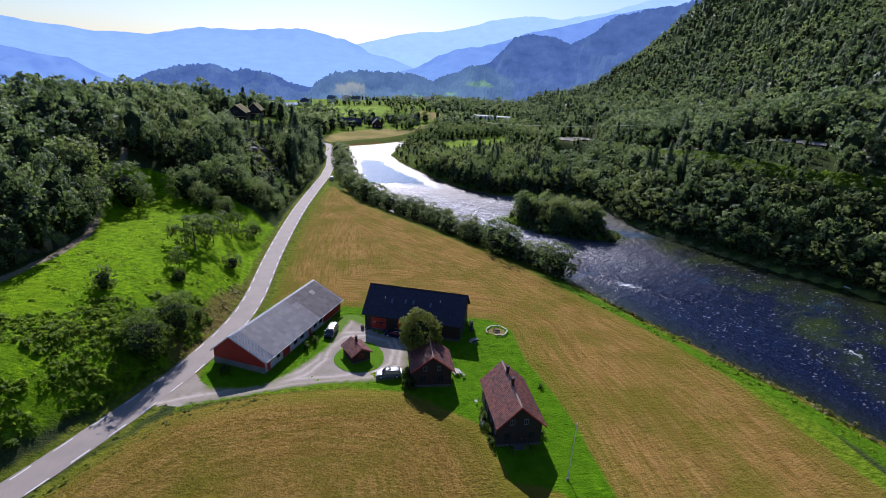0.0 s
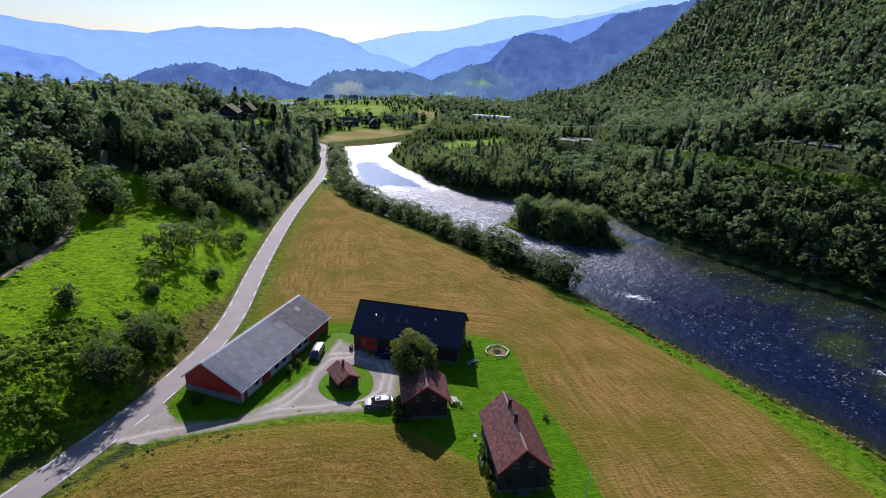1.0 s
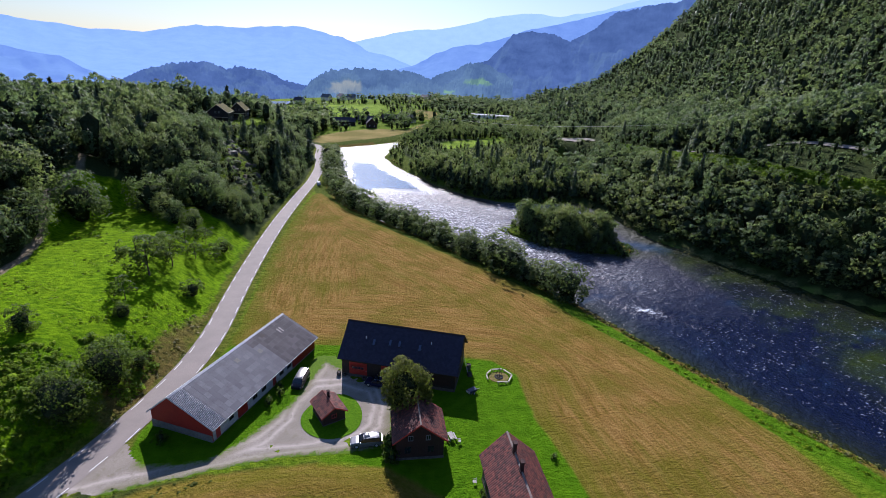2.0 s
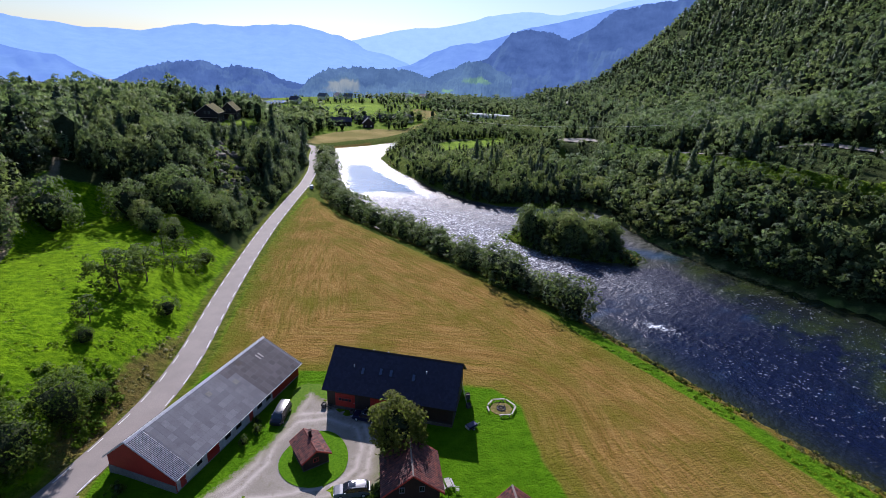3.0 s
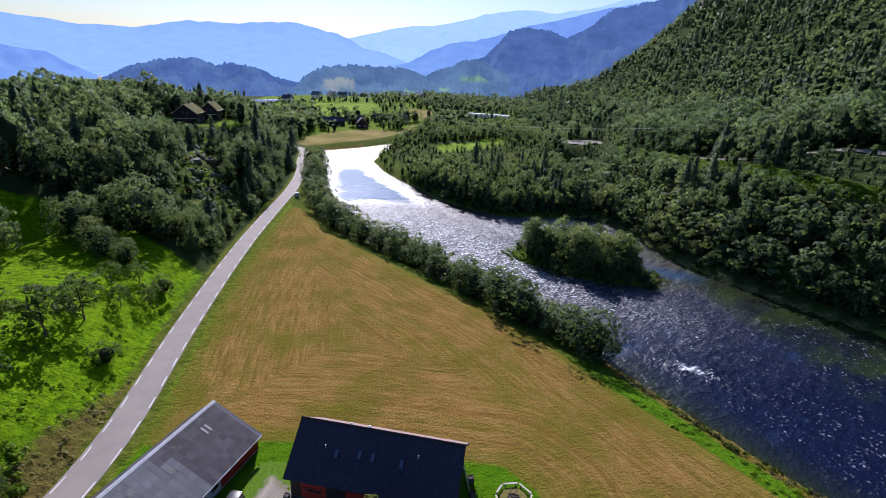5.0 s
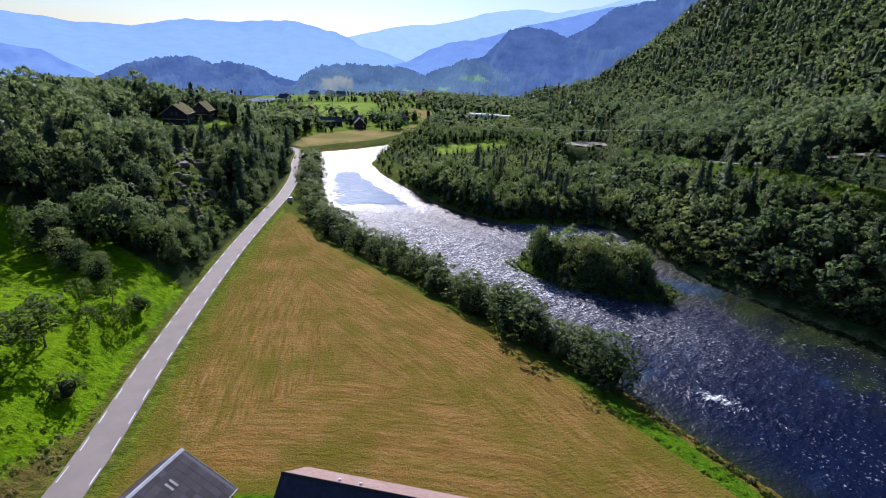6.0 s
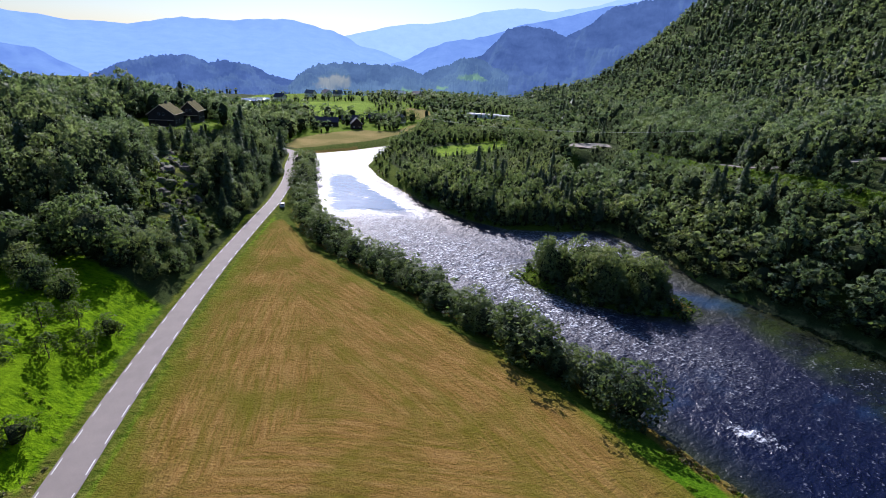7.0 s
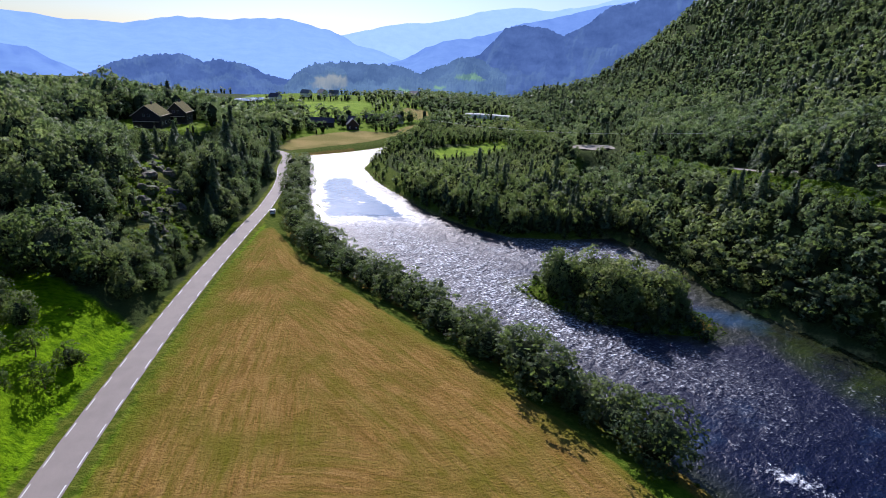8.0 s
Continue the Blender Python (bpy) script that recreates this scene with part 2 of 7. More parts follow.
def prism(bm, pts, y0, y1):
    """A flat outline in x and z, drawn out along y."""
    a = [bm.verts.new((x, y0, z)) for x, z in pts]
    b = [bm.verts.new((x, y1, z)) for x, z in pts]
    bm.faces.new(a)
    bm.faces.new(b[::-1])
    for i in range(len(pts)):
        j = (i + 1) % len(pts)
        bm.faces.new((a[j], a[i], b[i], b[j]))
    bmesh.ops.recalc_face_normals(bm, faces=bm.faces[:])
    return bm


def rod(bm, a, b, r0, r1=None, n=8):
    """A tapered rod from a to b."""
    a, b = Vector(a), Vector(b)
    d = b - a
    bmesh.ops.create_cone(bm, cap_ends=True, segments=n, radius1=r0, radius2=r0 if r1 is None else r1, depth=d.length,
                          matrix=Matrix.Translation((a + b) / 2) @ d.to_track_quat("Z", "Y").to_matrix().to_4x4())
    return bm


def thing(name, m, label, category, group="", kind=""):
    e = new(name)
    e.matrix_world = m
    return tagged(e, label, category, group, kind)


def gz(x, y):
    return float(ground_z(np.array([x]), np.array([y]))[0])


# ---------------------------------------------------------------- materials
def ground_material():
    t = NT("ground_cover")
    p = t.pos()
    fine = t.noise(p, 2.6, 4.0, 0.7)
    mid = t.noise(p, 0.35, 3.0, 0.6)
    big = t.noise(p, 0.045, 3.0, 0.55)
    wob = t.math("MULTIPLY", t.math("SUBTRACT", mid, 0.5), 1.6)

    def zone(name, soft=0.35, wobble=1.0, off=0.0):
        d = t.math("ADD", t.attr(name), t.math("MULTIPLY", wob, wobble))
        return t.ramp(d, off - soft, off + soft)

    # rough ground under the woods
    floor = t.mix(t.ramp(fine, 0.3, 0.7), (0.024, 0.034, 0.012), (0.055, 0.072, 0.024))
    floor = t.mix(t.ramp(big, 0.48, 0.68), floor, (0.04, 0.06, 0.014))
    ledge = t.mix(t.ramp(fine, 0.35, 0.65), (0.05, 0.085, 0.008), (0.16, 0.15, 0.035))
    # long meadow grass in tufts; the darker tone holds the shadow between them
    tuft = t.noise(t.scaled(p, 0.8, 1.15, 1.0), 0.85, 5.0, 0.75)
    mead = t.mix(t.ramp(tuft, 0.36, 0.66), (0.05, 0.118, 0.0005), (0.185, 0.32, 0.001))
    mead = t.mix(t.math("MULTIPLY", t.ramp(big, 0.5, 0.75), 0.5), mead, (0.14, 0.215, 0.003))
    mead = t.mix(t.math("MULTIPLY", t.ramp(t.noise(p, 0.16, 4.0, 0.65), 0.56, 0.72), 0.3), mead, (0.045, 0.10, 0.005))
    rough_w = t.math("MULTIPLY", t.ramp(t.attr("d_rough"), -6.0, 5.0), t.ramp(t.noise(p, 0.22, 4.0, 0.7), 0.38, 0.62))
    mead = t.mix(rough_w, mead, t.mix(t.ramp(fine, 0.3, 0.7), (0.032, 0.082, 0.002), (0.12, 0.225, 0.004)))
    # mown hay in rows that follow the field's edge
    def hay(attr, lo, hi, greener, lumpy, streaky):
        d = t.attr(attr)
        cv = t.n.new("ShaderNodeCombineXYZ")
        t.link(t.math("ADD", d, t.math("MULTIPLY", wob, 0.25)), cv.inputs[0])
        t.link(t.math("MULTIPLY", mid, 0.9), cv.inputs[1])
        rows = t.noise(cv.outputs[0], 0.62, 3.0, 0.7)
        rows2 = t.noise(cv.outputs[0], 2.4, 2.0, 0.6)
        sv = t.n.new("ShaderNodeCombineXYZ")
        t.link(d, sv.inputs[0])
        t.link(t.math("MULTIPLY", t.attr(attr.replace("d_", "s_")), 0.09), sv.inputs[1])
        streak = t.noise(sv.outputs[0], 1.5, 4.0, 0.7)
        straw = t.noise(p, 3.2, 5.0, 0.8)
        clump = t.noise(p, 1.5, 5.0, 0.72)
        c = t.mix(t.ramp(rows, 0.28, 0.74), lo, hi)
        c = t.mix(t.math("MULTIPLY", t.ramp(clump, 0.50, 0.36), lumpy), c, (0.085, 0.072, 0.010))
        c = t.mix(t.math("MULTIPLY", t.ramp(clump, 0.52, 0.66), lumpy), c, (0.30, 0.20, 0.065))
        c = t.mix(t.math("MULTIPLY", t.ramp(rows2, 0.42, 0.66), 0.22), c, (0.105, 0.07, 0.014))
        c = t.mix(t.math("MULTIPLY", t.ramp(straw, 0.47, 0.66), 0.6), c, (0.25, 0.155, 0.045))
        c = t.mix(t.math("MULTIPLY", t.ramp(streak, 0.42, 0.66), streaky), c, (0.33, 0.20, 0.075))
        c = t.mix(t.math("MULTIPLY", t.ramp(streak, 0.48, 0.30), streaky), c, (0.092, 0.086, 0.010))
        g = t.math("MULTIPLY", t.ramp(t.noise(p, 0.07, 4.0, 0.62), 0.44, 0.66), greener)
        c = t.mix(g, c, (0.10, 0.10, 0.008))
        grain = t.ramp(t.noise(p, 5.5, 4.0, 0.8), 0.36, 0.64)
        c = t.mix(0.75, c, t.mix(grain, (0.62, 0.62, 0.62), (1.36, 1.36, 1.34)), "MULTIPLY")
        band = t.noise(sv.outputs[0], 0.32, 3.0, 0.65)
        c = t.mix(t.math("MULTIPLY", t.ramp(band, 0.50, 0.66), 0.55 * greener), c, (0.105, 0.112, 0.008))
        c = t.mix(t.math("MULTIPLY", t.ramp(band, 0.46, 0.34), 0.4), c, (0.145, 0.082, 0.018))
        edge = t.ramp(d, 5.5, 0.5)
        c = t.mix(t.math("MULTIPLY", edge, 0.45), c, (0.10, 0.115, 0.008))
        rank = t.mix(t.ramp(tuft, 0.36, 0.66), (0.055, 0.085, 0.004), (0.14, 0.165, 0.014))
        return t.mix(t.math("MULTIPLY", t.ramp(t.math("ADD", t.attr("d_road"), t.math("MULTIPLY", wob, 5.0)), 7.6, 4.0), 0.8), c, rank)

    hay_n = hay("d_fn", (0.160, 0.094, 0.015), (0.242, 0.143, 0.036), 0.75, 0.5, 0.55)
    hay_s = hay("d_fs", (0.150, 0.097, 0.013), (0.232, 0.148, 0.028), 0.7, 0.75, 0.35)
    lawn_n = t.noise(p, 0.5, 4.0, 0.6)
    lawn = t.mix(t.ramp(lawn_n, 0.35, 0.68), (0.046, 0.122, 0.001), (0.078, 0.175, 0.002))
    lawn = t.mix(t.math("MULTIPLY", t.ramp(fine, 0.5, 0.75), 0.5), lawn, (0.095, 0.165, 0.004))
    # banks
    ry = t.n.new("ShaderNodeSeparateXYZ")
    t.link(p, ry.inputs[0])
    bank = t.mix(t.ramp(ry.outputs[1], 128.0, 112.0), t.mix(t.ramp(tuft, 0.36, 0.66), (0.040, 0.068, 0.006), (0.10, 0.125, 0.016)), t.mix(t.ramp(tuft, 0.36, 0.66), (0.042, 0.105, 0.002), (0.088, 0.18, 0.004)))
    bank = t.mix(t.ramp(t.math("ADD", t.attr("d_tawny"), t.math("MULTIPLY", wob, 3.0)), -4.2, -2.4), bank, t.mix(t.ramp(fine, 0.35, 0.65), (0.075, 0.06, 0.014), (0.20, 0.14, 0.026)))
    bed = t.mix(t.ramp(t.noise(p, 1.1, 4.0, 0.7), 0.4, 0.65), (0.05, 0.05, 0.02), (0.20, 0.19, 0.07))
    bed = t.mix(t.ramp(t.noise(p, 0.09, 3.0, 0.6), 0.45, 0.62), bed, (0.11, 0.15, 0.03))
    verge = t.mix(t.ramp(tuft, 0.36, 0.66), (0.05, 0.08, 0.006), (0.14, 0.15, 0.022))
    dirt = t.mix(t.ramp(fine, 0.35, 0.7), (0.16, 0.13, 0.08), (0.33, 0.28, 0.20))

    col = floor
    col = t.mix(t.ramp(t.attr("d_open"), -1.0, 1.0), col, t.mix(0.5, mead, verge))
    col = t.mix(t.math("MULTIPLY", t.ramp(t.attr("d_ledge"), -4.0, 4.0), t.ramp(t.noise(p, 0.11, 4.0, 0.65), 0.45, 0.56)), col, ledge)
    col = t.mix(zone("d_mead", 0.8, 2.5), col, mead)
    col = t.mix(zone("d_fgreen", 3.0, 6.0), col, t.mix(t.ramp(big, 0.4, 0.6), (0.125, 0.20, 0.014), (0.18, 0.265, 0.024)))
    col = t.mix(zone("d_fhay", 2.0, 4.0), col, t.mix(t.ramp(big, 0.4, 0.65), (0.17, 0.15, 0.04), (0.27, 0.21, 0.075)))
    col = t.mix(t.ramp(t.math("ADD", t.attr("d_riv"), t.math("MULTIPLY", wob, 1.5)), -11.0, -9.5), col, bank)
    col = t.mix(t.ramp(t.math("ADD", t.attr("d_road"), t.math("MULTIPLY", wob, 1.4)), 4.5, 3.6), col, verge)
    col = t.mix(t.math("MULTIPLY", zone("d_brown", 0.8, 3.0, 1.0), 0.85), col, t.mix(t.ramp(tuft, 0.36, 0.66), (0.07, 0.05, 0.018), (0.17, 0.115, 0.04)))
    col = t.mix(t.ramp(t.math("ADD", t.attr("d_east"), t.math("MULTIPLY", wob, 0.5)), -0.2, 0.2), col, t.mix(t.ramp(big, 0.62, 0.72), floor, bank))
    col = t.mix(zone("d_bank_s", 0.5, 1.6), col, t.mix(t.ramp(tuft, 0.4, 0.66), (0.03, 0.045, 0.010), (0.10, 0.115, 0.022)))
    col = t.mix(t.ramp(t.attr("d_shelf"), -0.6, 0.6), col, t.mix(t.ramp(tuft, 0.36, 0.66), (0.07, 0.13, 0.008), (0.17, 0.23, 0.02)))
    col = t.mix(zone("d_lawn", 0.25, 0.5), col, lawn)
    col = t.mix(zone("d_fn", 0.3, 0.9), col, hay_n)
    col = t.mix(zone("d_fs", 0.4, 1.0, -1.3), col, hay_s)
    col = t.mix(t.ramp(t.math("ADD", t.attr("d_track"), t.math("MULTIPLY", wob, 0.8)), 1.3, 0.7), col, dirt)
    col = t.mix(t.ramp(t.attr("d_riv"), -0.5, 0.5), col, bed)
    hum = t.math("MULTIPLY", t.noise(p, 1.5, 5.0, 0.72), t.math("MULTIPLY", t.ramp(t.attr("d_fs"), -1.0, 1.0), 1.4))
    h = t.math("ADD", t.math("ADD", t.math("MULTIPLY", fine, 0.5), tuft), hum)
    t.surface(col, 0.95, spec=0.02, normal=t.bump(h, 1.0, 0.55))
    return t.mat


def leaf_material(name, dark, light, warm, amount=0.42, ragged=1.0, sheen=0.25):
    """Foliage: every clump its own shade; the shading follows the round of the crown more than the single leaf."""
    t = NT(name)
    g = t.n.new("ShaderNodeNewGeometry")
    isl = g.outputs["Random Per Island"]
    tint = t.attr("tint")
    c = t.mix(t.ramp(isl, -0.7, 1.7), dark, light)
    c = t.mix(t.math("MULTIPLY", t.ramp(tint, 0.5, 0.0), 0.72), c, tuple(v * k for v, k in zip(dark, (0.75, 0.85, 1.0))))
    c = t.mix(t.math("MULTIPLY", t.ramp(tint, 0.3, 1.0), 0.7), c, warm)
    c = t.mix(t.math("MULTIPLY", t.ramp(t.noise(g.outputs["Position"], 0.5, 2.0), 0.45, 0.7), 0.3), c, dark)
    # shaded gaps between leaves and bright leaf specks put into the colour
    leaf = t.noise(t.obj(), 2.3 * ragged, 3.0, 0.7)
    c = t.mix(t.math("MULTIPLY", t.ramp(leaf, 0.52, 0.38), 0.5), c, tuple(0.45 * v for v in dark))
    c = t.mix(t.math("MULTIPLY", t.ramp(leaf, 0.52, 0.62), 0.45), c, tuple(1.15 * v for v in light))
    # hearts coloured dark for the shade inside the crown
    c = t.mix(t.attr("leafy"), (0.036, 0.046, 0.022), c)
    at = t.n.new("ShaderNodeAttribute")
    at.attribute_name = "round"
    vt = t.n.new("ShaderNodeVectorTransform")
    vt.vector_type, vt.convert_from, vt.convert_to = "NORMAL", "OBJECT", "WORLD"
    t.link(at.outputs["Vector"], vt.inputs[0])
    mv = t.n.new("ShaderNodeMix")
    mv.data_type = "VECTOR"
    mv.inputs[0].default_value = 0.14
    t.link(vt.outputs[0], mv.inputs[4])
    t.link(g.outputs["Normal"], mv.inputs[5])
    nz = t.n.new("ShaderNodeVectorMath")
    nz.operation = "NORMALIZE"
    t.link(mv.outputs[1], nz.inputs[0])
    b = t.n.new("ShaderNodeBsdfPrincipled")
    t.link(c, b.inputs["Base Color"])
    b.inputs["Roughness"].default_value = 0.5
    t.link(t.math("MULTIPLY", t.attr("leafy"), sheen), b.inputs["Specular IOR Level"])
    bp = t.n.new("ShaderNodeBump")
    bp.inputs["Strength"].default_value = 0.7
    bp.inputs["Distance"].default_value = 1.0
    t.link(t.noise(t.obj(), 1.7 * ragged, 3.0, 0.65), bp.inputs["Height"])
    t.link(nz.outputs[0], bp.inputs["Normal"])
    t.link(bp.outputs[0], b.inputs["Normal"])
    tr = t.n.new("ShaderNodeBsdfTranslucent")
    t.link(t.mix(0.5, c, (0.20, 0.28, 0.03)), tr.inputs[0])
    mx = t.n.new("ShaderNodeMixShader")
    t.link(t.math("MULTIPLY", t.attr("leafy"), amount), mx.inputs[0])
    t.link(b.outputs[0], mx.inputs[1])
    t.link(tr.outputs[0], mx.inputs[2])
    # ragged outlines: single leaves and gaps in the clumps
    gap = t.math("MULTIPLY", t.attr("leafy"), t.ramp(t.noise(t.obj(), 2.6 * ragged, 2.0, 0.6), 0.56, 0.575))
    cut = t.n.new("ShaderNodeMixShader")
    hole = t.n.new("ShaderNodeBsdfTransparent")
    t.link(gap, cut.inputs[0])
    t.link(mx.outputs[0], cut.inputs[1])
    t.link(hole.outputs[0], cut.inputs[2])
    t.link(cut.outputs[0], t.out.inputs[0])
    return t.mat


def bark_material():
    t = NT("bark")
    p = t.obj()
    n = t.noise(t.scaled(p, 6, 6, 1.2), 2.0, 4.0, 0.7)
    t.surface(t.mix(t.ramp(n, 0.35, 0.7), (0.05, 0.035, 0.022), (0.17, 0.13, 0.09)), 0.9, normal=t.bump(n, 0.7, 0.05))
    return t.mat


def asphalt_material():
    t = NT("asphalt")
    p = t.pos()
    n, b = t.noise(p, 9.0, 4.0, 0.7), t.noise(p, 0.25, 3.0, 0.6)
    c = t.mix(t.ramp(n, 0.3, 0.7), (0.175, 0.15, 0.133), (0.239, 0.205, 0.18))
    c = t.mix(t.math("MULTIPLY", t.ramp(b, 0.4, 0.7), 0.5), c, (0.148, 0.127, 0.113))
    t.surface(c, 0.85, normal=t.bump(n, 0.4, 0.02))
    return t.mat


def gravel_material():
    t = NT("gravel")
    p = t.pos()
    n, m, b = t.noise(p, 7.0, 4.0, 0.75), t.noise(p, 0.9, 3.0, 0.6), t.noise(p, 0.16, 3.0, 0.6)
    c = t.mix(t.ramp(n, 0.3, 0.72), (0.17, 0.148, 0.115), (0.33, 0.29, 0.235))
    c = t.mix(t.math("MULTIPLY", t.ramp(b, 0.44, 0.60), 0.7), c, (0.17, 0.148, 0.118))
    c = t.mix(t.math("MULTIPLY", t.ramp(t.noise(t.scaled(p, 0.25, 1.0, 1.0), 0.8, 4.0, 0.65), 0.52, 0.66), 0.45), c, (0.40, 0.36, 0.30))
    c = t.mix(t.math("MULTIPLY", t.ramp(m, 0.56, 0.72), 0.4), c, (0.17, 0.16, 0.08))
    t.surface(c, 0.95, normal=t.bump(n, 0.6, 0.04))
    return t.mat


def paint_material(name, a, b, rough=0.6, grain=(1.0, 1.0, 8.0), scale=3.0, spec=0.3):
    """Weathered paint or stain: two tones through stretched grain, and patches of wear."""
    t = NT(name)
    p = t.obj()
    n = t.noise(t.scaled(p, *grain), scale, 4.0, 0.65)
    w = t.noise(p, 0.7, 3.0, 0.6)
    c = t.mix(t.ramp(n, 0.3, 0.72), a, b)
    c = t.mix(t.math("MULTIPLY", t.ramp(w, 0.5, 0.75), 0.35), c, tuple(0.6 * v for v in a))
    t.surface(c, rough, spec=spec, normal=t.bump(n, 0.35, 0.02))
    return t.mat


def tile_material(name, a, b, c3, rough=0.7):
    """Roofing in single pieces: each its own shade, with lichen over all."""
    t = NT(name)
    rnd = t.n.new("ShaderNodeObjectInfo").outputs["Random"]
    isl = t.n.new("ShaderNodeNewGeometry").outputs["Random Per Island"]
    r = t.math("FRACT", t.math("ADD", t.math("MULTIPLY", rnd, 7.31), isl))
    p = t.pos()
    n, w = t.noise(p, 6.0, 4.0, 0.7), t.noise(p, 0.5, 3.0, 0.65)
    c = t.mix(r, a, b)
    c = t.mix(t.math("MULTIPLY", t.ramp(w, 0.46, 0.68), 0.6), c, c3)
    c = t.mix(t.math("MULTIPLY", t.ramp(n, 0.5, 0.75), 0.35), c, tuple(0.55 * v for v in a))
    t.surface(c, rough, spec=0.3, normal=t.bump(n, 0.4, 0.02))
    return t.mat


def glass_material():
    t = NT("window_glass")
    t.surface((0.015, 0.02, 0.028), 0.06, spec=0.8)
    return t.mat


def car_paint(name, c, metal=0.3):
    t = NT(name)
    n = t.noise(t.obj(), 1.3, 3.0)
    t.surface(t.mix(t.math("MULTIPLY", n, 0.3), c, tuple(0.6 * v for v in c)), 0.3, metal, spec=0.3)
    return t.mat


def rock_material():
    t = NT("grey_rock")
    p = t.pos()
    n, w = t.noise(p, 0.9, 5.0, 0.7), t.noise(p, 0.25, 3.0, 0.6)
    c = t.mix(t.ramp(n, 0.35, 0.65), (0.045, 0.038, 0.03), (0.15, 0.125, 0.095))
    c = t.mix(t.ramp(w, 0.42, 0.56), c, (0.06, 0.08, 0.02))
    t.surface(c, 0.9, normal=t.bump(n, 0.8, 0.25))
    return t.mat


def water_material():
    """Running water: waves of three sizes drawn out across the stream, smooth in the glide, churned and white in the
    rapids. Sun glitter and the glide's sky blue are put into the colour.
    """
    t = NT("river_water")
    p = t.pos()
    rot = t.n.new("ShaderNodeVectorRotate")
    rot.rotation_type = "Z_AXIS"
    rot.inputs["Angle"].default_value = radians(66)
    t.link(p, rot.inputs["Vector"])
    q = t.scaled(rot.outputs[0], 1.0, 0.6, 1.0)
    big = t.noise(q, 0.28, 3.0, 0.6)
    mid = t.noise(q, 0.85, 3.0, 0.65)
    fine = t.noise(q, 2.0, 3.0, 0.65)
    rap = t.attr("rapid")
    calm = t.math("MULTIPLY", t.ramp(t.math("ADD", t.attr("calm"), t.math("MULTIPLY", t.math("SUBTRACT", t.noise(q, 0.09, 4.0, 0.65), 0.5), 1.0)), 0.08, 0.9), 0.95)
    riff = t.attr("riffle")
    lively = t.math("ADD", t.math("SUBTRACT", 1.0, t.math("MULTIPLY", calm, 0.955)), t.math("ADD", rap, t.math("MULTIPLY", riff, 1.5)))
    h = t.math("ADD", t.math("MULTIPLY", big, 0.9), t.math("ADD", t.math("MULTIPLY", mid, 0.55), t.math("MULTIPLY", fine, 0.16)))
    nrm = t.bump(t.math("MULTIPLY", h, t.math("MULTIPLY", lively, t.math("ADD", 1.0, t.math("MULTIPLY", t.attr("wide"), 0.3)))), 1.0, 0.62)
    deep = t.mix(t.ramp(t.attr("depth"), 0.3, 1.5), (0.014, 0.018, 0.006), (0.003, 0.005, 0.022))
    deep = t.mix(t.math("MULTIPLY", t.attr("weed"), t.ramp(t.noise(q, 0.10, 4.0, 0.65), 0.42, 0.66)), deep, (0.022, 0.034, 0.006))
    # blue of the reflected sky put into the colour of the smooth glide
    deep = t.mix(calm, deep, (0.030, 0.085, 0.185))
    # sun glitter put into the colour as pale flecks, beside the rapids' white water
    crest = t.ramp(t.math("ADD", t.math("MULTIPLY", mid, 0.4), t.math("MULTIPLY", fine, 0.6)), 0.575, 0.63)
    riffle_glitter = t.math("MULTIPLY", t.ramp(t.math("ADD", t.math("MULTIPLY", mid, 0.35), t.math("MULTIPLY", fine, 0.65)), 0.49, 0.61), t.math("MULTIPLY", riff, 0.92))
    glint_speck = t.math("MULTIPLY", crest, t.math("ADD", t.math("MULTIPLY", t.attr("glint_zone"), 0.23), t.math("MULTIPLY", riff, 0.3)))
    foam_and_glitter = t.math("ADD", t.math("ADD", glint_speck, riffle_glitter), t.ramp(t.math("ADD", rap, t.math("ADD", t.math("MULTIPLY", mid, 0.9), t.math("MULTIPLY", fine, 1.1))), 1.62, 2.0), clamp=True)
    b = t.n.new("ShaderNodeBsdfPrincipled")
    t.link(t.mix(foam_and_glitter, deep, (0.70, 0.74, 0.80)), b.inputs["Base Color"])
    rough = t.math("ADD", t.math("ADD", 0.03, t.math("MULTIPLY", mid, 0.22)), t.math("MULTIPLY", t.math("MULTIPLY", t.attr("wide"), t.math("SUBTRACT", 1.0, t.math("MULTIPLY", t.attr("weed"), 0.62))), 0.35))
    t.link(t.math("ADD", t.math("MULTIPLY", rough, t.math("SUBTRACT", 1.0, t.math("MULTIPLY", calm, 0.62))), t.math("MULTIPLY", foam_and_glitter, 0.4)), b.inputs["Roughness"])
    b.inputs["IOR"].default_value = 1.333
    t.link(nrm, b.inputs["Normal"])
    t.link(b.outputs[0], t.out.inputs[0])
    return t.mat


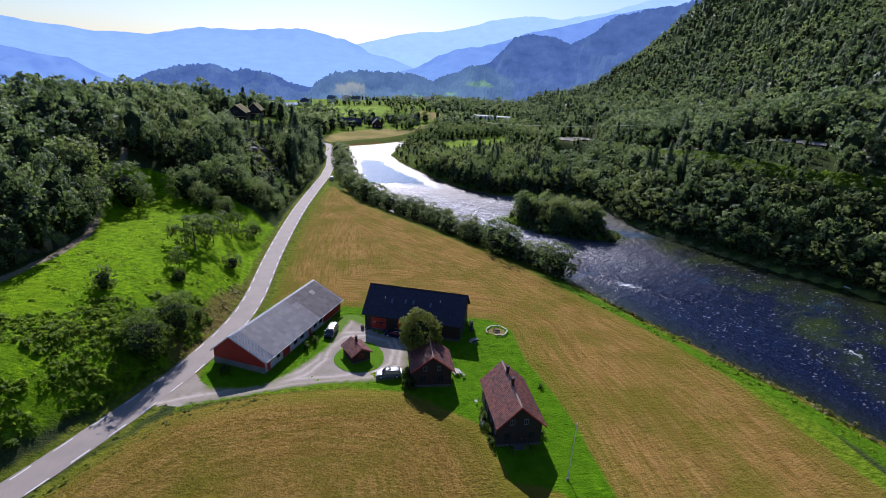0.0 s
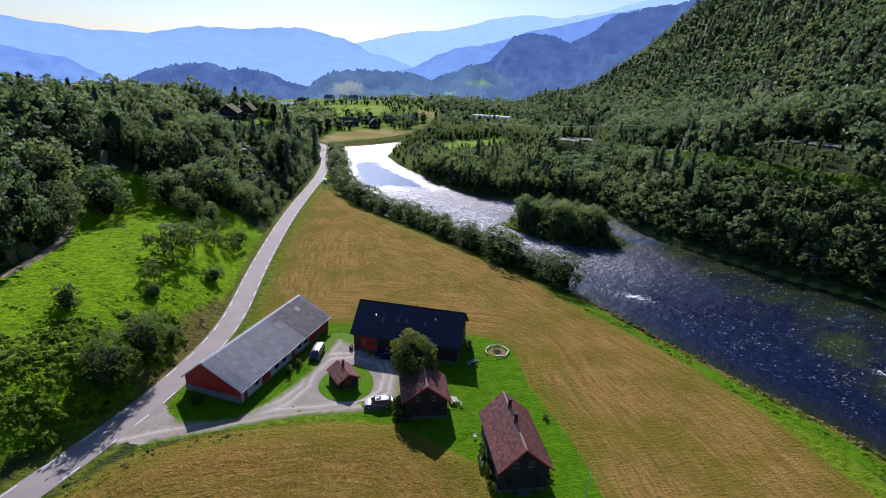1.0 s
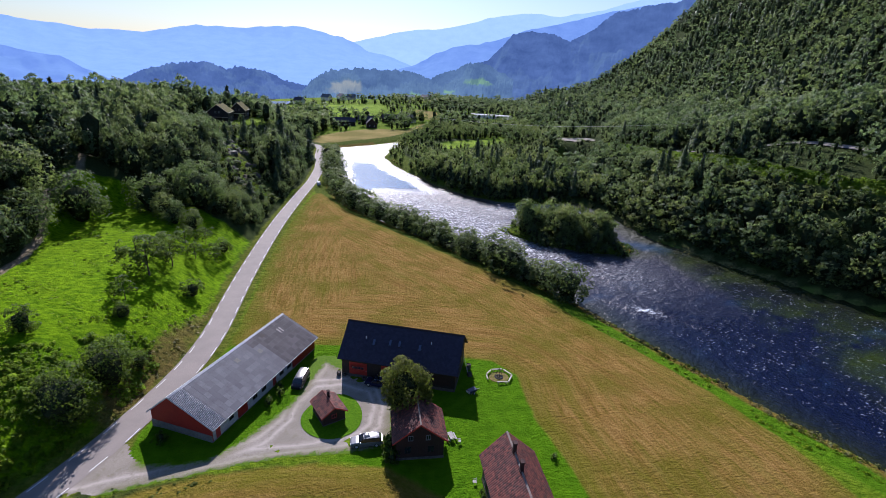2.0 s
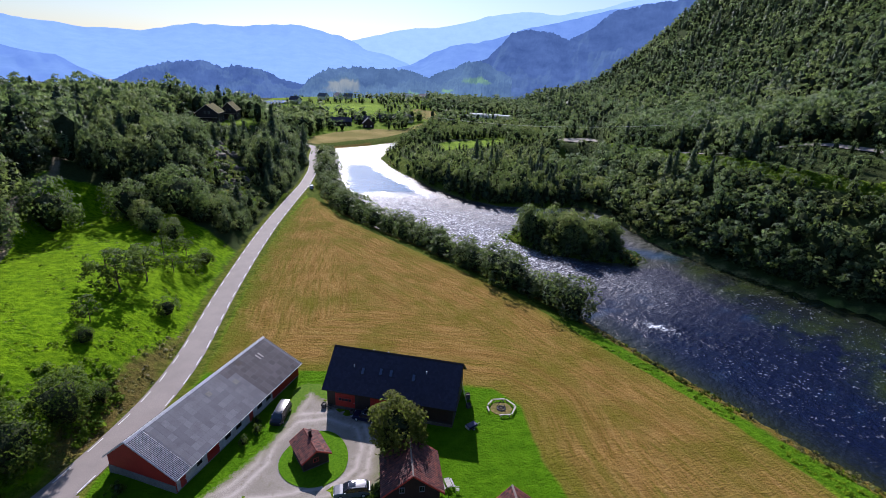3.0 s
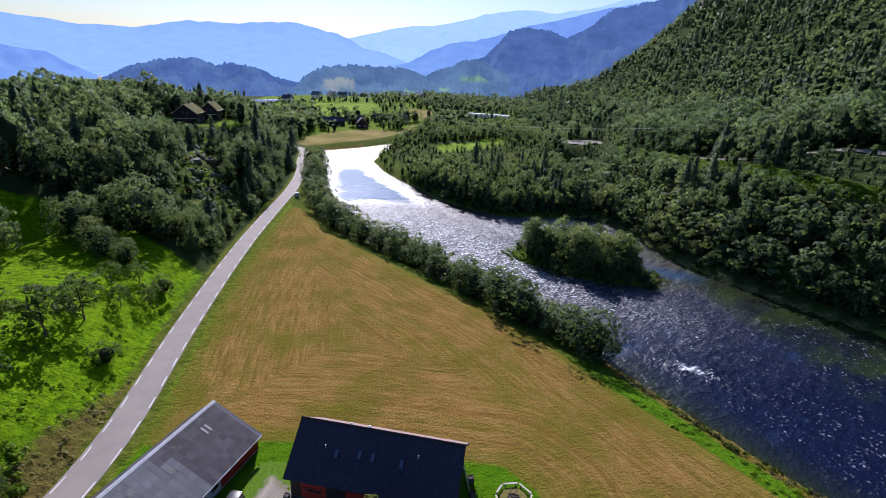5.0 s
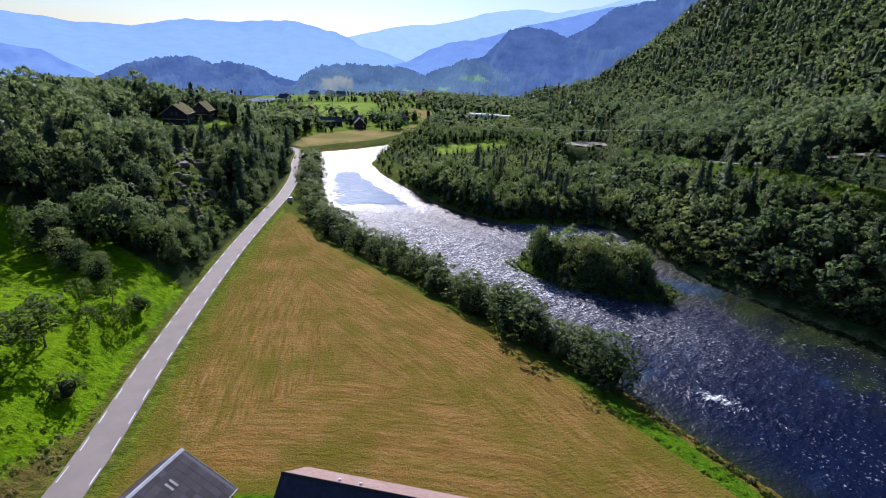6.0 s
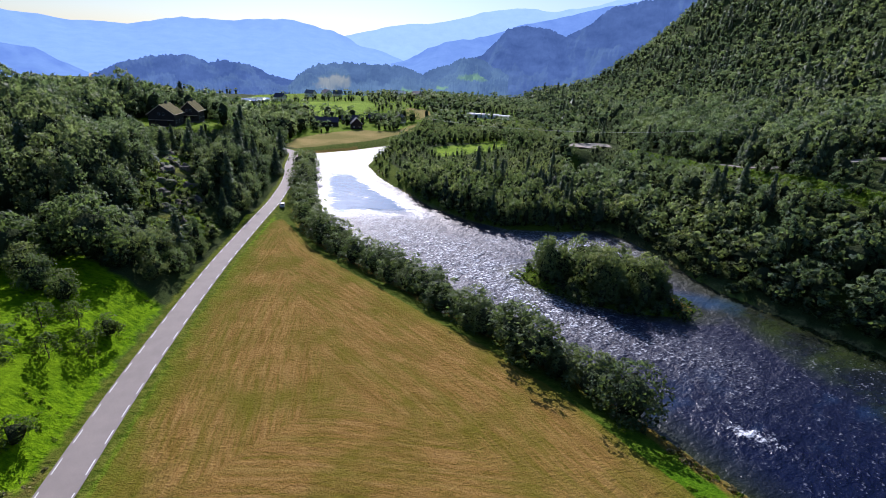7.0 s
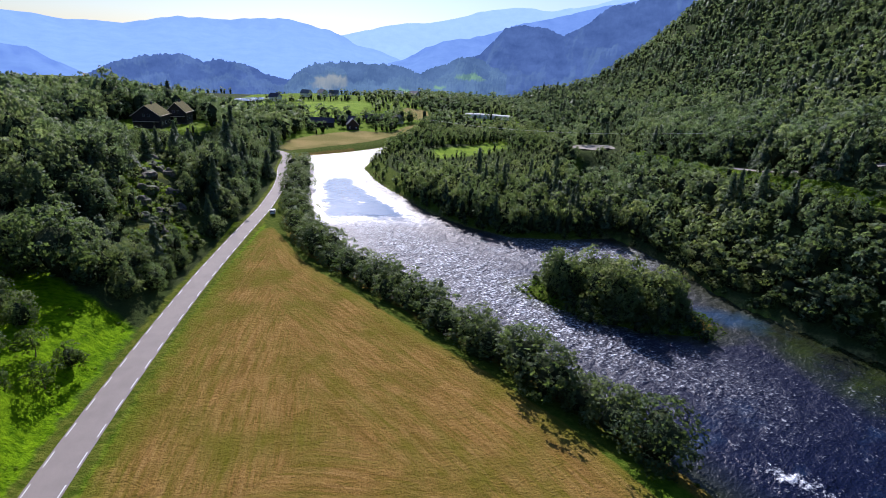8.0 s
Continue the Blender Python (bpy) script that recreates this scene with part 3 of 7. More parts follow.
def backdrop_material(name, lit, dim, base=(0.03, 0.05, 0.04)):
    """Far range; the haze of kilometres of bright air is put into its colour as a pale glow of the surface."""
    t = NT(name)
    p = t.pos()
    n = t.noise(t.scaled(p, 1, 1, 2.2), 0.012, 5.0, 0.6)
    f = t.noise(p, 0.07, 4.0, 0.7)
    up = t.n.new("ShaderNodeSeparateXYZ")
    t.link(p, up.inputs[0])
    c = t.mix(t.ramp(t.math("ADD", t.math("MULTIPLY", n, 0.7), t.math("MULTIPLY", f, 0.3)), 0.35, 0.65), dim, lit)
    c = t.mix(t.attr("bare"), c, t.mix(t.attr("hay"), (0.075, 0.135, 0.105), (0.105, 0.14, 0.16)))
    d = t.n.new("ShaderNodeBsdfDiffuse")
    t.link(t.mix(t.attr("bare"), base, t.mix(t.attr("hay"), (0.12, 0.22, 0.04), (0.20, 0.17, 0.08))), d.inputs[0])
    # glow of the slope itself, standing in for the haze before it
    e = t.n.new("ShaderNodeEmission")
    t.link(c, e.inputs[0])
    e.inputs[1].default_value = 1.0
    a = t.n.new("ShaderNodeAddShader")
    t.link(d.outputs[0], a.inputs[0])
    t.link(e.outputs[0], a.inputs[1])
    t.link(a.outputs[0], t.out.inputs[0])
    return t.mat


M_GROUND = ground_material()
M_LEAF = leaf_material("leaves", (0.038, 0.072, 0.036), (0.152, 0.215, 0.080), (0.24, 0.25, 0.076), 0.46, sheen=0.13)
# haze and shade put into the leaf colour: bluer and darker on hillsides
M_LEAF_HILL = leaf_material("hazed_hillside_leaves", (0.030, 0.058, 0.042), (0.135, 0.205, 0.104), (0.20, 0.235, 0.086), 0.42, sheen=0.12)
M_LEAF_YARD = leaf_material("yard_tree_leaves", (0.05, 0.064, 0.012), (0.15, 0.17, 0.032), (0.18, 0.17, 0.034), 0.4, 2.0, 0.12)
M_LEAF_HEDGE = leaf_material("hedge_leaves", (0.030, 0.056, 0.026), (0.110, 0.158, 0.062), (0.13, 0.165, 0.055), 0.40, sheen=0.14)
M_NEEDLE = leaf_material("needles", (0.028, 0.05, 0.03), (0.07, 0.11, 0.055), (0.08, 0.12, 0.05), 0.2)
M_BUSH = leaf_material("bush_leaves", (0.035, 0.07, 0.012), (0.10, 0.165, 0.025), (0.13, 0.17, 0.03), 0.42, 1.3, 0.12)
M_BARK = bark_material()
M_ASPHALT = asphalt_material()
M_GRAVEL = gravel_material()
M_ROCK = rock_material()
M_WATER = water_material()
M_GLASS = glass_material()
M_LINE = paint_material("road_paint", (0.48, 0.48, 0.46), (0.66, 0.66, 0.64), 0.7)
M_RED = paint_material("red_boards", (0.26, 0.018, 0.014), (0.38, 0.035, 0.022), 0.65, (9.0, 9.0, 0.6))
M_RED_TRIM = paint_material("red_trim", (0.32, 0.03, 0.022), (0.45, 0.06, 0.04), 0.6)
M_BROWN = paint_material("dark_stained_boards", (0.022, 0.012, 0.011), (0.045, 0.024, 0.020), 0.7, (9.0, 9.0, 0.6))
M_BLACK = paint_material("tarred_boards", (0.018, 0.013, 0.013), (0.04, 0.028, 0.024), 0.7, (9.0, 9.0, 0.6))
M_WHITE = paint_material("white_paint", (0.50, 0.48, 0.46), (0.68, 0.66, 0.63), 0.6)
M_CASING = paint_material("dull_white_casing", (0.10, 0.098, 0.10), (0.22, 0.21, 0.21), 0.7)
M_GARDEN = paint_material("greyed_garden_paint", (0.30, 0.28, 0.27), (0.46, 0.43, 0.41), 0.8, spec=0.15)
M_RIDGE = paint_material("mortared_ridge", (0.16, 0.13, 0.115), (0.30, 0.25, 0.22), 0.85, (1.0, 4.0, 1.0), 2.0)
M_PLASTER = paint_material("grey_rendered_wall", (0.36, 0.34, 0.32), (0.55, 0.52, 0.49), 0.85, (1.0, 1.0, 1.0), 1.5)
M_CONCRETE = paint_material("concrete", (0.12, 0.115, 0.105), (0.21, 0.20, 0.185), 0.9, (1.0, 1.0, 1.0), 2.0)
M_STONE = paint_material("stone_footing", (0.05, 0.045, 0.043), (0.12, 0.11, 0.10), 0.9, (1.0, 1.0, 1.0), 4.0)
M_TILE_RED = tile_material("red_clay_tiles", (0.040, 0.014, 0.013), (0.175, 0.052, 0.038), (0.052, 0.032, 0.030))
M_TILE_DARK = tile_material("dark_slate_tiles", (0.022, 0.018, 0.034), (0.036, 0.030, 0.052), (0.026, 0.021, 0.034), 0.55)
M_TILE_PINK = tile_material("pale_pink_tiles", (0.21, 0.135, 0.115), (0.29, 0.20, 0.175), (0.19, 0.135, 0.12), 0.75)
M_SHEET = tile_material("grey_cement_sheets", (0.098, 0.098, 0.114), (0.150, 0.147, 0.166), (0.085, 0.082, 0.096), 0.68)
M_SHEET_OLD = tile_material("mossy_cement_sheets", (0.020, 0.017, 0.024), (0.072, 0.06, 0.072), (0.026, 0.021, 0.026), 0.65)
M_METAL = paint_material("galvanised_metal", (0.42, 0.42, 0.43), (0.58, 0.58, 0.60), 0.4, (1.0, 1.0, 1.0), 2.0, 0.5)
M_WOOD = paint_material("weathered_wood", (0.30, 0.23, 0.16), (0.50, 0.41, 0.31), 0.8, (2.0, 9.0, 9.0))
M_RUBBER = paint_material("black_rubber", (0.012, 0.012, 0.012), (0.03, 0.03, 0.03), 0.8)
M_BRICK = paint_material("dark_brick", (0.028, 0.015, 0.014), (0.065, 0.03, 0.026), 0.85, (3.0, 3.0, 9.0))
M_SILVER = car_paint("silver_car_paint", (0.16, 0.16, 0.175), 0.3)
M_NAVY = car_paint("dark_blue_car_paint", (0.012, 0.016, 0.05))
M_GRAPHITE = car_paint("dark_grey_car_paint", (0.014, 0.014, 0.02), 0.0)
M_PEARL = car_paint("white_car_paint", (0.62, 0.62, 0.64), 0.0)
M_LAMP = car_paint("lamp_glass", (0.6, 0.6, 0.6), 0.0)
M_TAIL = car_paint("tail_lamp_glass", (0.35, 0.02, 0.02), 0.0)
M_SOD = paint_material("sod_roof_turf", (0.05, 0.055, 0.014), (0.15, 0.12, 0.035), 0.95, (1.0, 1.0, 1.0), 2.0, 0.1)

M_SCRUB = leaf_material("scrub_leaves", (0.055, 0.12, 0.005), (0.135, 0.245, 0.010), (0.17, 0.25, 0.015), 0.45, 1.0, 0.06)
M_WEED = leaf_material("bank_weeds", (0.028, 0.05, 0.006), (0.085, 0.105, 0.014), (0.12, 0.10, 0.025), 0.35, 1.0, 0.05)
M_SEDGE = leaf_material("sedge", (0.10, 0.08, 0.02), (0.24, 0.17, 0.04), (0.10, 0.15, 0.02), 0.3)
M_GRASS = leaf_material("meadow_blades", (0.065, 0.12, 0.001), (0.17, 0.27, 0.002), (0.17, 0.26, 0.003), 0.3, 1.0, 0.05)

# ---------------------------------------------------------------- ground, one sheet to the horizon
def spaced(stops):
    """Coordinates with a spacing that changes from stretch to stretch."""
    out = []
    for a, b, step in stops:
        out.append(np.arange(a, b, step))
    out.append([stops[-1][1]])
    return np.concatenate(out)


TRACK = [(-76, 92), (-73.5, 103), (-72, 117), (-73, 130), (-79, 149), (-83, 160), (-84, 178), (-90, 200)]
SOUTH_BANK = [(-43, 46), (-36, 58), (-29, 66.5), (-18, 70.5), (-6, 72.3), (-4, 74), (-18, 72.9), (-29, 71), (-38, 64), (-47, 54)]


def build_ground():
    xs = spaced([(-4600, -600, 160), (-600, -180, 20), (-180, -90, 4), (-90, 110, 1.25), (110, 200, 3), (200, 620, 12), (620, 4700, 160)])
    ys = spaced([(-900, 0, 60), (0, 40, 4), (40, 240, 1.25), (240, 480, 4), (480, 1500, 16), (1500, 4700, 160)])
    X, Y = np.meshgrid(xs, ys)
    x, y = X.ravel(), Y.ravel()
    z = ground_z(x, y)
    z = z + (0.05 + 0.14 * (sdf(x, y, MEADOW) > 0)) * lumps(x, y, 2.1, 2.0) * (seg_dist(x, y, ROAD) > 4) * (sdf(x, y, LAWN_W) < 0)
    nx, ny = len(xs), len(ys)
    i = np.arange(nx * ny).reshape(ny, nx)
    f = np.stack([i[:-1, :-1], i[:-1, 1:], i[1:, 1:], i[1:, :-1]], -1).reshape(-1, 4)
    far_g = np.max([sdf(x, y, p) for p in FAR_GREEN], 0)
    far_h = np.max([sdf(x, y, p) for p in FAR_HAY], 0)
    rough = sdf(x, y, [(-62, 40), (-40, 74), (-34, 84), (-33, 98), (-38, 104), (-47, 96), (-62, 84), (-90, 70)])
    attrs = [("s_fn", arc_of(x, y, FIELD_N)), ("s_fs", arc_of(x, y, FIELD_S)), ("d_fn", sdf(x, y, FIELD_N)), ("d_fs", sdf(x, y, FIELD_S)), ("d_lawn", np.maximum(sdf(x, y, LAWN), sdf(x, y, LAWN_W))), ("d_mead", sdf(x, y, MEADOW)),
             ("d_tawny", np.where((x > 96) | ((y > 222) & (x > 5)) | ((isle_r(x, y) < 1.6) & (x < 86) & (x > 52)), -9.0, np.where(isle_r(x, y) < 1.6, -1.0, sdf(x, y, RIVER)))), ("d_riv", np.where(isle_r(x, y) < 1.25, -9 * np.clip(1.25 - isle_r(x, y), 0, 1), sdf(x, y, RIVER))), ("d_road", seg_dist(x, y, ROAD)),
             ("d_shelf", np.where((y > 130) & (y < 310), 2.5 - np.abs((x - x_of(FOOT_E, np.clip(y, -60, 1600))) * 0.92 - 31.5), -9.0)), ("d_fgreen", far_g), ("d_fhay", far_h), ("d_rough", rough), ("d_track", seg_dist(x, y, TRACK)), ("d_bank_s", sdf(x, y, SOUTH_BANK)),
             ("d_ledge", sdf(x, y, [(-63, 264), (-52, 260), (-44, 234), (-37, 214), (-38, 196), (-47, 202), (-55, 216), (-61, 240)])), ("d_brown", sdf(x, y, [(-36.0, 82), (-33.0, 90), (-31.4, 100), (-31.2, 118), (-32.6, 124), (-36.5, 112), (-38.6, 98), (-40, 86)])), ("d_east", np.where((x > 96) & (y < 330), 1.0, -1.0)), ("d_open", np.where((sdf(x, y, TERRACE) > -1.5) | ((y < 240) & (x > -32) & (x < 75)) | ((y > 400) & (x > -140) & (x < x_of(FOOT_E, np.clip(y, -60, 1600)))), 3.0, -3.0))]
    me = mesh_np("ground", np.stack([x, y, z], 1), f, [M_GROUND], smooth_shade=True, attrs=attrs)
    return tagged(new("ground", me), "valley floor of mown hay fields, bright meadow and woodland soil", "ground", kind="structure")


build_ground()


def build_water():
    xs = np.arange(-40, 210, 2.0)
    ys = np.concatenate([np.arange(-60, 40, 5.0), np.arange(40, 260, 2.0), np.arange(260, 510, 4.0)])
    X, Y = np.meshgrid(xs, ys)
    x, y = X.ravel(), Y.ravel()
    i = np.arange(x.size).reshape(len(ys), len(xs))
    f = np.stack([i[:-1, :-1], i[:-1, 1:], i[1:, 1:], i[1:, :-1]], -1).reshape(-1, 4)
    d = sdf(x, y, RIVER)
    keep = (d[f] > -6).any(1)
    f = f[keep]
    used = np.unique(f)
    back = np.full(x.size, -1)
    back[used] = np.arange(len(used))
    x, y, d, f = x[used], y[used], d[used], back[f]

    def blob(cx, cy, a, b, h):
        c, s = m_.cos(radians(h)), m_.sin(radians(h))
        u, v = (x - cx) * c + (y - cy) * s, -(x - cx) * s + (y - cy) * c
        return np.clip(1.15 - np.sqrt((u / a) ** 2 + (v / b) ** 2), 0, 1)

    rap = np.clip(0.9 * blob(72.8, 121.8, 8.5, 3.6, -36) + 0.55 * blob(81, 113, 8, 2.4, -42) + 0.9 * blob(108, 83, 5.5, 2.2, -70) + 0.35 * blob(62, 132, 6, 2, -40), 0, 1)
    bed = ground_z(x, y)
    depth = np.clip(WATER_Z - bed, 0, 3) * np.where(x > 96, 0.75, 1.0)
    # smooth glide above the island, quick water below it
    calm = smooth((y - 236) / 26) * (1 - smooth((y - 316) / 26)) * smooth((d - 3) / 12) + 0.5 * blob(97, 170, 12, 6, -30)
    weed = smooth((x - 96) / 10) * smooth((175 - y) / 12)
    glint_zone = smooth((235 - y) / 40) * smooth((d - 4) / 8) * (1 - np.clip(blob(105, 160, 22, 14, -40), 0, 1))
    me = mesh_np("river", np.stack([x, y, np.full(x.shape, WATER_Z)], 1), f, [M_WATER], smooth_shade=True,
                 attrs=[("rapid", rap), ("depth", depth), ("calm", np.clip(calm, 0, 1)), ("glint_zone", glint_zone), ("weed", weed), ("wide", smooth((y - 85) / 70)), ("riffle", np.clip(1.3 * blob(36, 205, 56, 15, -58) + 0.75 * blob(74, 211, 36, 14, -15) + 0.7 * blob(79, 223, 28, 9, -28) + 0.55 * blob(52, 166, 26, 10, -52) + 0.25 * blob(75, 148, 20, 12, -50), 0, 1))])
    return tagged(new("river", me), "wide rippling river with glittering dark blue water", "river", kind="structure")


build_water()


def ribbon(name, line, w0, w1, dz, mat, step=2.0):
    """A strip draped along a line, from w0 to w1 metres to its right."""
    pts = []
    a = np.array(line, float)
    s = np.concatenate([[0], np.cumsum(np.hypot(*np.diff(a, axis=0).T))])
    n = int(s[-1] / step)
    ss = np.linspace(0, s[-1], n)
    # rounded corners
    px, py = np.interp(ss, s, a[:, 0]), np.interp(ss, s, a[:, 1])
    k = np.ones(7) / 7
    qx, qy = np.convolve(np.pad(px, 3, "edge"), k, "valid"), np.convolve(np.pad(py, 3, "edge"), k, "valid")
    tx, ty = np.gradient(qx), np.gradient(qy)
    ln = np.hypot(tx, ty)
    nx, ny = ty / ln, -tx / ln
    return qx, qy, nx, ny


def ribbon_mesh(name, line, w0, w1, zfun, mat, step=2.0):
    qx, qy, nx, ny = ribbon(name, line, w0, w1, 0, mat, step)
    v = []
    for w in (w0, w1):
        x, y = qx + nx * w, qy + ny * w
        v.append(np.stack([x, y, zfun(x, y)], 1))
    n = len(qx)
    v = np.concatenate(v)
    i = np.arange(n - 1)
    f = np.stack([i, i + n, i + n + 1, i + 1], 1)
    return mesh_np(name, v, f, [mat], smooth_shade=True)


def road_z(x, y):
    return np.full(np.shape(x), -0.25) + 0 * x


def build_road():
    rd = tagged(new("road", ribbon_mesh("road", ROAD, -2.5, 2.5, road_z, M_ASPHALT)), "narrow grey asphalt road with dashed white edge lines", "road", kind="structure")
    qx, qy, nx, ny = ribbon("dash", ROAD_W, 0, 0, 0, None, 0.5)
    s = np.concatenate([[0], np.cumsum(np.hypot(np.diff(qx), np.diff(qy)))])
    first = float(np.interp(126.6, qy, s)) % 5.68
    for side, start in ((-2.15, first), (2.15, (first + 5.0) % 5.68)):
        for k in range(int(s[-1] / 5.68) - 1):
            u = start + 5.68 * k + np.linspace(0, 2.8, 4)
            x, y, ax, ay = (np.interp(u, s, c) for c in (qx, qy, nx, ny))
            v = np.concatenate([np.stack([x + ax * (side + o), y + ay * (side + o), 0 * x - 0.242], 1) for o in (-0.075, 0.075)])
            f = [[j, j + 4, j + 5, j + 1] for j in range(3)]
            ob = new("dash", mesh_np("dash", v, f, [M_LINE]))
            ob.parent = rd
    tagged(new("upper_road", ribbon_mesh("upper_road", UPPER, -2.2, 2.2, lambda x, y: upper_z(x, y), M_ASPHALT)), "pale road on a bench across the wooded slope", "road", kind="structure")


UPPER = [(151, 246), (150.5, 236), (152, 222), (159, 212), (171, 205), (178.5, 198.5), (180.5, 182), (182, 165), (188, 135), (200, 90)]


def upper_z(x, y):
    return ground_z(x, y) + 0.45


build_road()


def flat_poly(name, outline, z, mat, label, category):
    bm = bmesh.new()
    f = bm.faces.new([bm.verts.new((x, y, z)) for x, y in outline])
    bm.normal_update()
    bmesh.ops.triangulate(bm, faces=[f])
    bm.normal_update()
    for fc in bm.faces:
        if fc.normal.z < 0:
            fc.normal_flip()
    return tagged(part(name, bm, mat), label, category, kind="structure")


def rounded(pts, n=2):
    """Chaikin corner cutting."""
    for _ in range(n):
        out = []
        for (ax, ay), (bx, by) in zip(pts, pts[1:] + pts[:1]):
            out += [(0.75 * ax + 0.25 * bx, 0.75 * ay + 0.25 * by), (0.25 * ax + 0.75 * bx, 0.25 * ay + 0.75 * by)]
        pts = out
    return pts


DRIVE = rounded([(-36.5, 71.5), (-31, 70.8), (-25, 72.2), (-17.6, 73.9), (-10.2, 75.4), (-2.3, 75.6), (4.2, 75.6), (6.0, 78), (6.4, 82), (6.6, 87), (10, 90), (16, 89), (16, 94), (3, 97), (-2.2, 97.5), (-3.2, 100.5),
                 (-7.2, 101), (-7.6, 96), (-8.2, 89.5), (-11.3, 84), (-16.4, 77.6), (-20, 74.7), (-27.5, 74.8), (-30.2, 76.6), (-32.2, 80.5), (-34, 78)])
GREEN = rounded([(-8.1, 83.2), (-6.4, 87), (-3, 89.2), (0, 88.3), (1.9, 84.5), (1.6, 80.5), (-0.5, 78.4), (-3.6, 77.9), (-6.8, 79.8)])


def turf_material():
    t = NT("turf")
    p = t.pos()
    n = t.noise(p, 2.6, 4.0, 0.7)
    t.surface(t.mix(t.ramp(n, 0.35, 0.68), (0.046, 0.122, 0.001), (0.082, 0.175, 0.002)), 0.95, spec=0.06, normal=t.bump(n, 0.8, 0.2))
    return t.mat


M_TURF = turf_material()
WHEELS = [[(-37, 71.0), (-28, 71.6), (-20, 74.6), (-13, 78.6), (-10, 83), (-9.4, 88), (-6.5, 92.2), (-1.5, 92.6), (3, 90)], [(-37, 70.8), (-25, 73.4), (-14, 76.2), (-5, 76.8), (0.5, 77.6), (3.6, 80.5), (4.4, 85), (3.4, 89.6), (0, 93)],
          [(-9.6, 87), (-7.6, 92.5), (-6.2, 97), (-5.0, 101)]]


def drive_material():
    """Gravel worn pale in the wheel tracks, thinning into grass at the edges."""
    t = NT("gravel_drive")
    p = t.pos()
    n, m, b = t.noise(p, 6.0, 4.0, 0.75), t.noise(p, 0.9, 4.0, 0.65), t.noise(p, 0.16, 3.0, 0.6)
    c = t.mix(t.ramp(n, 0.3, 0.72), (0.20, 0.175, 0.145), (0.37, 0.33, 0.285))
    c = t.mix(t.math("MULTIPLY", t.ramp(b, 0.42, 0.60), 0.6), c, (0.21, 0.185, 0.15))
    rut = t.math("ABSOLUTE", t.math("SUBTRACT", t.math("ADD", t.attr("wheel"), t.math("MULTIPLY", t.math("SUBTRACT", b, 0.5), 1.2)), 0.8))
    c = t.mix(t.math("MULTIPLY", t.ramp(t.math("ADD", rut, t.math("MULTIPLY", m, 0.5)), 0.75, 0.2), 0.6), c, (0.45, 0.40, 0.36))
    c = t.mix(t.math("MULTIPLY", t.ramp(t.math("ADD", rut, m), 0.95, 1.6), 0.35), c, (0.13, 0.115, 0.085))
    c = t.mix(t.math("MULTIPLY", t.ramp(m, 0.55, 0.68), 0.4), c, (0.12, 0.112, 0.06))
    grass = t.mix(t.ramp(t.noise(p, 2.6, 4.0, 0.7), 0.35, 0.68), (0.05, 0.115, 0.002), (0.10, 0.165, 0.008))
    e = t.math("ADD", t.attr("edge"), t.math("ADD", t.math("MULTIPLY", t.math("SUBTRACT", m, 0.5), 2.6), t.math("MULTIPLY", t.math("SUBTRACT", n, 0.5), 0.9)))
    c = t.mix(t.math("MULTIPLY", t.ramp(e, 1.5, 0.2), 0.55), c, (0.12, 0.115, 0.045))
    c = t.mix(t.ramp(e, 0.25, -0.25), c, grass)
    t.surface(c, 0.95, spec=0.15, normal=t.bump(n, 0.6, 0.05))
    return t.mat


def driveway():
    step = 0.5
    X, Y = np.meshgrid(np.arange(-38, 18, step), np.arange(69, 103, step))
    x, y = X.ravel(), Y.ravel()
    d = sdf(x, y, DRIVE)
    wheel = np.min([seg_dist(x, y, w) for w in WHEELS], axis=0)
    edge = d - 2.6 * np.clip((y - 91.5) / 9, 0, 1) * (x < -0.5) + 4.0 * smooth((7.5 - seg_dist(x, y, ROAD)) / 3.0)
    keep = ((d > -0.75) & (seg_dist(x, y, ROAD) > 1.7)).reshape(X.shape)
    i = np.arange(x.size).reshape(X.shape)
    q = keep[:-1, :-1] & keep[:-1, 1:] & keep[1:, 1:] & keep[1:, :-1]
    f = np.stack([i[:-1, :-1][q], i[:-1, 1:][q], i[1:, 1:][q], i[1:, :-1][q]], -1)
    used = np.unique(f)
    new_i = np.full(x.size, -1)
    new_i[used] = np.arange(used.size)
    z = np.clip(ground_z(x, y), -0.35, 0.6) + 0.032 + np.clip(d, -0.8, 0) * 0.05
    v = np.stack([x, y, z], 1)[used]
    me = mesh_np("driveway", v, new_i[f], [drive_material()], attrs=[("edge", edge[used]), ("wheel", wheel[used])])
    return tagged(new("driveway", me), "pale gravel farmyard and drive with wheel tracks", "driveway", kind="structure")


driveway()
flat_poly("grass_island", GREEN, 0.10, M_TURF, "round island of lawn in the gravel yard", "lawn")


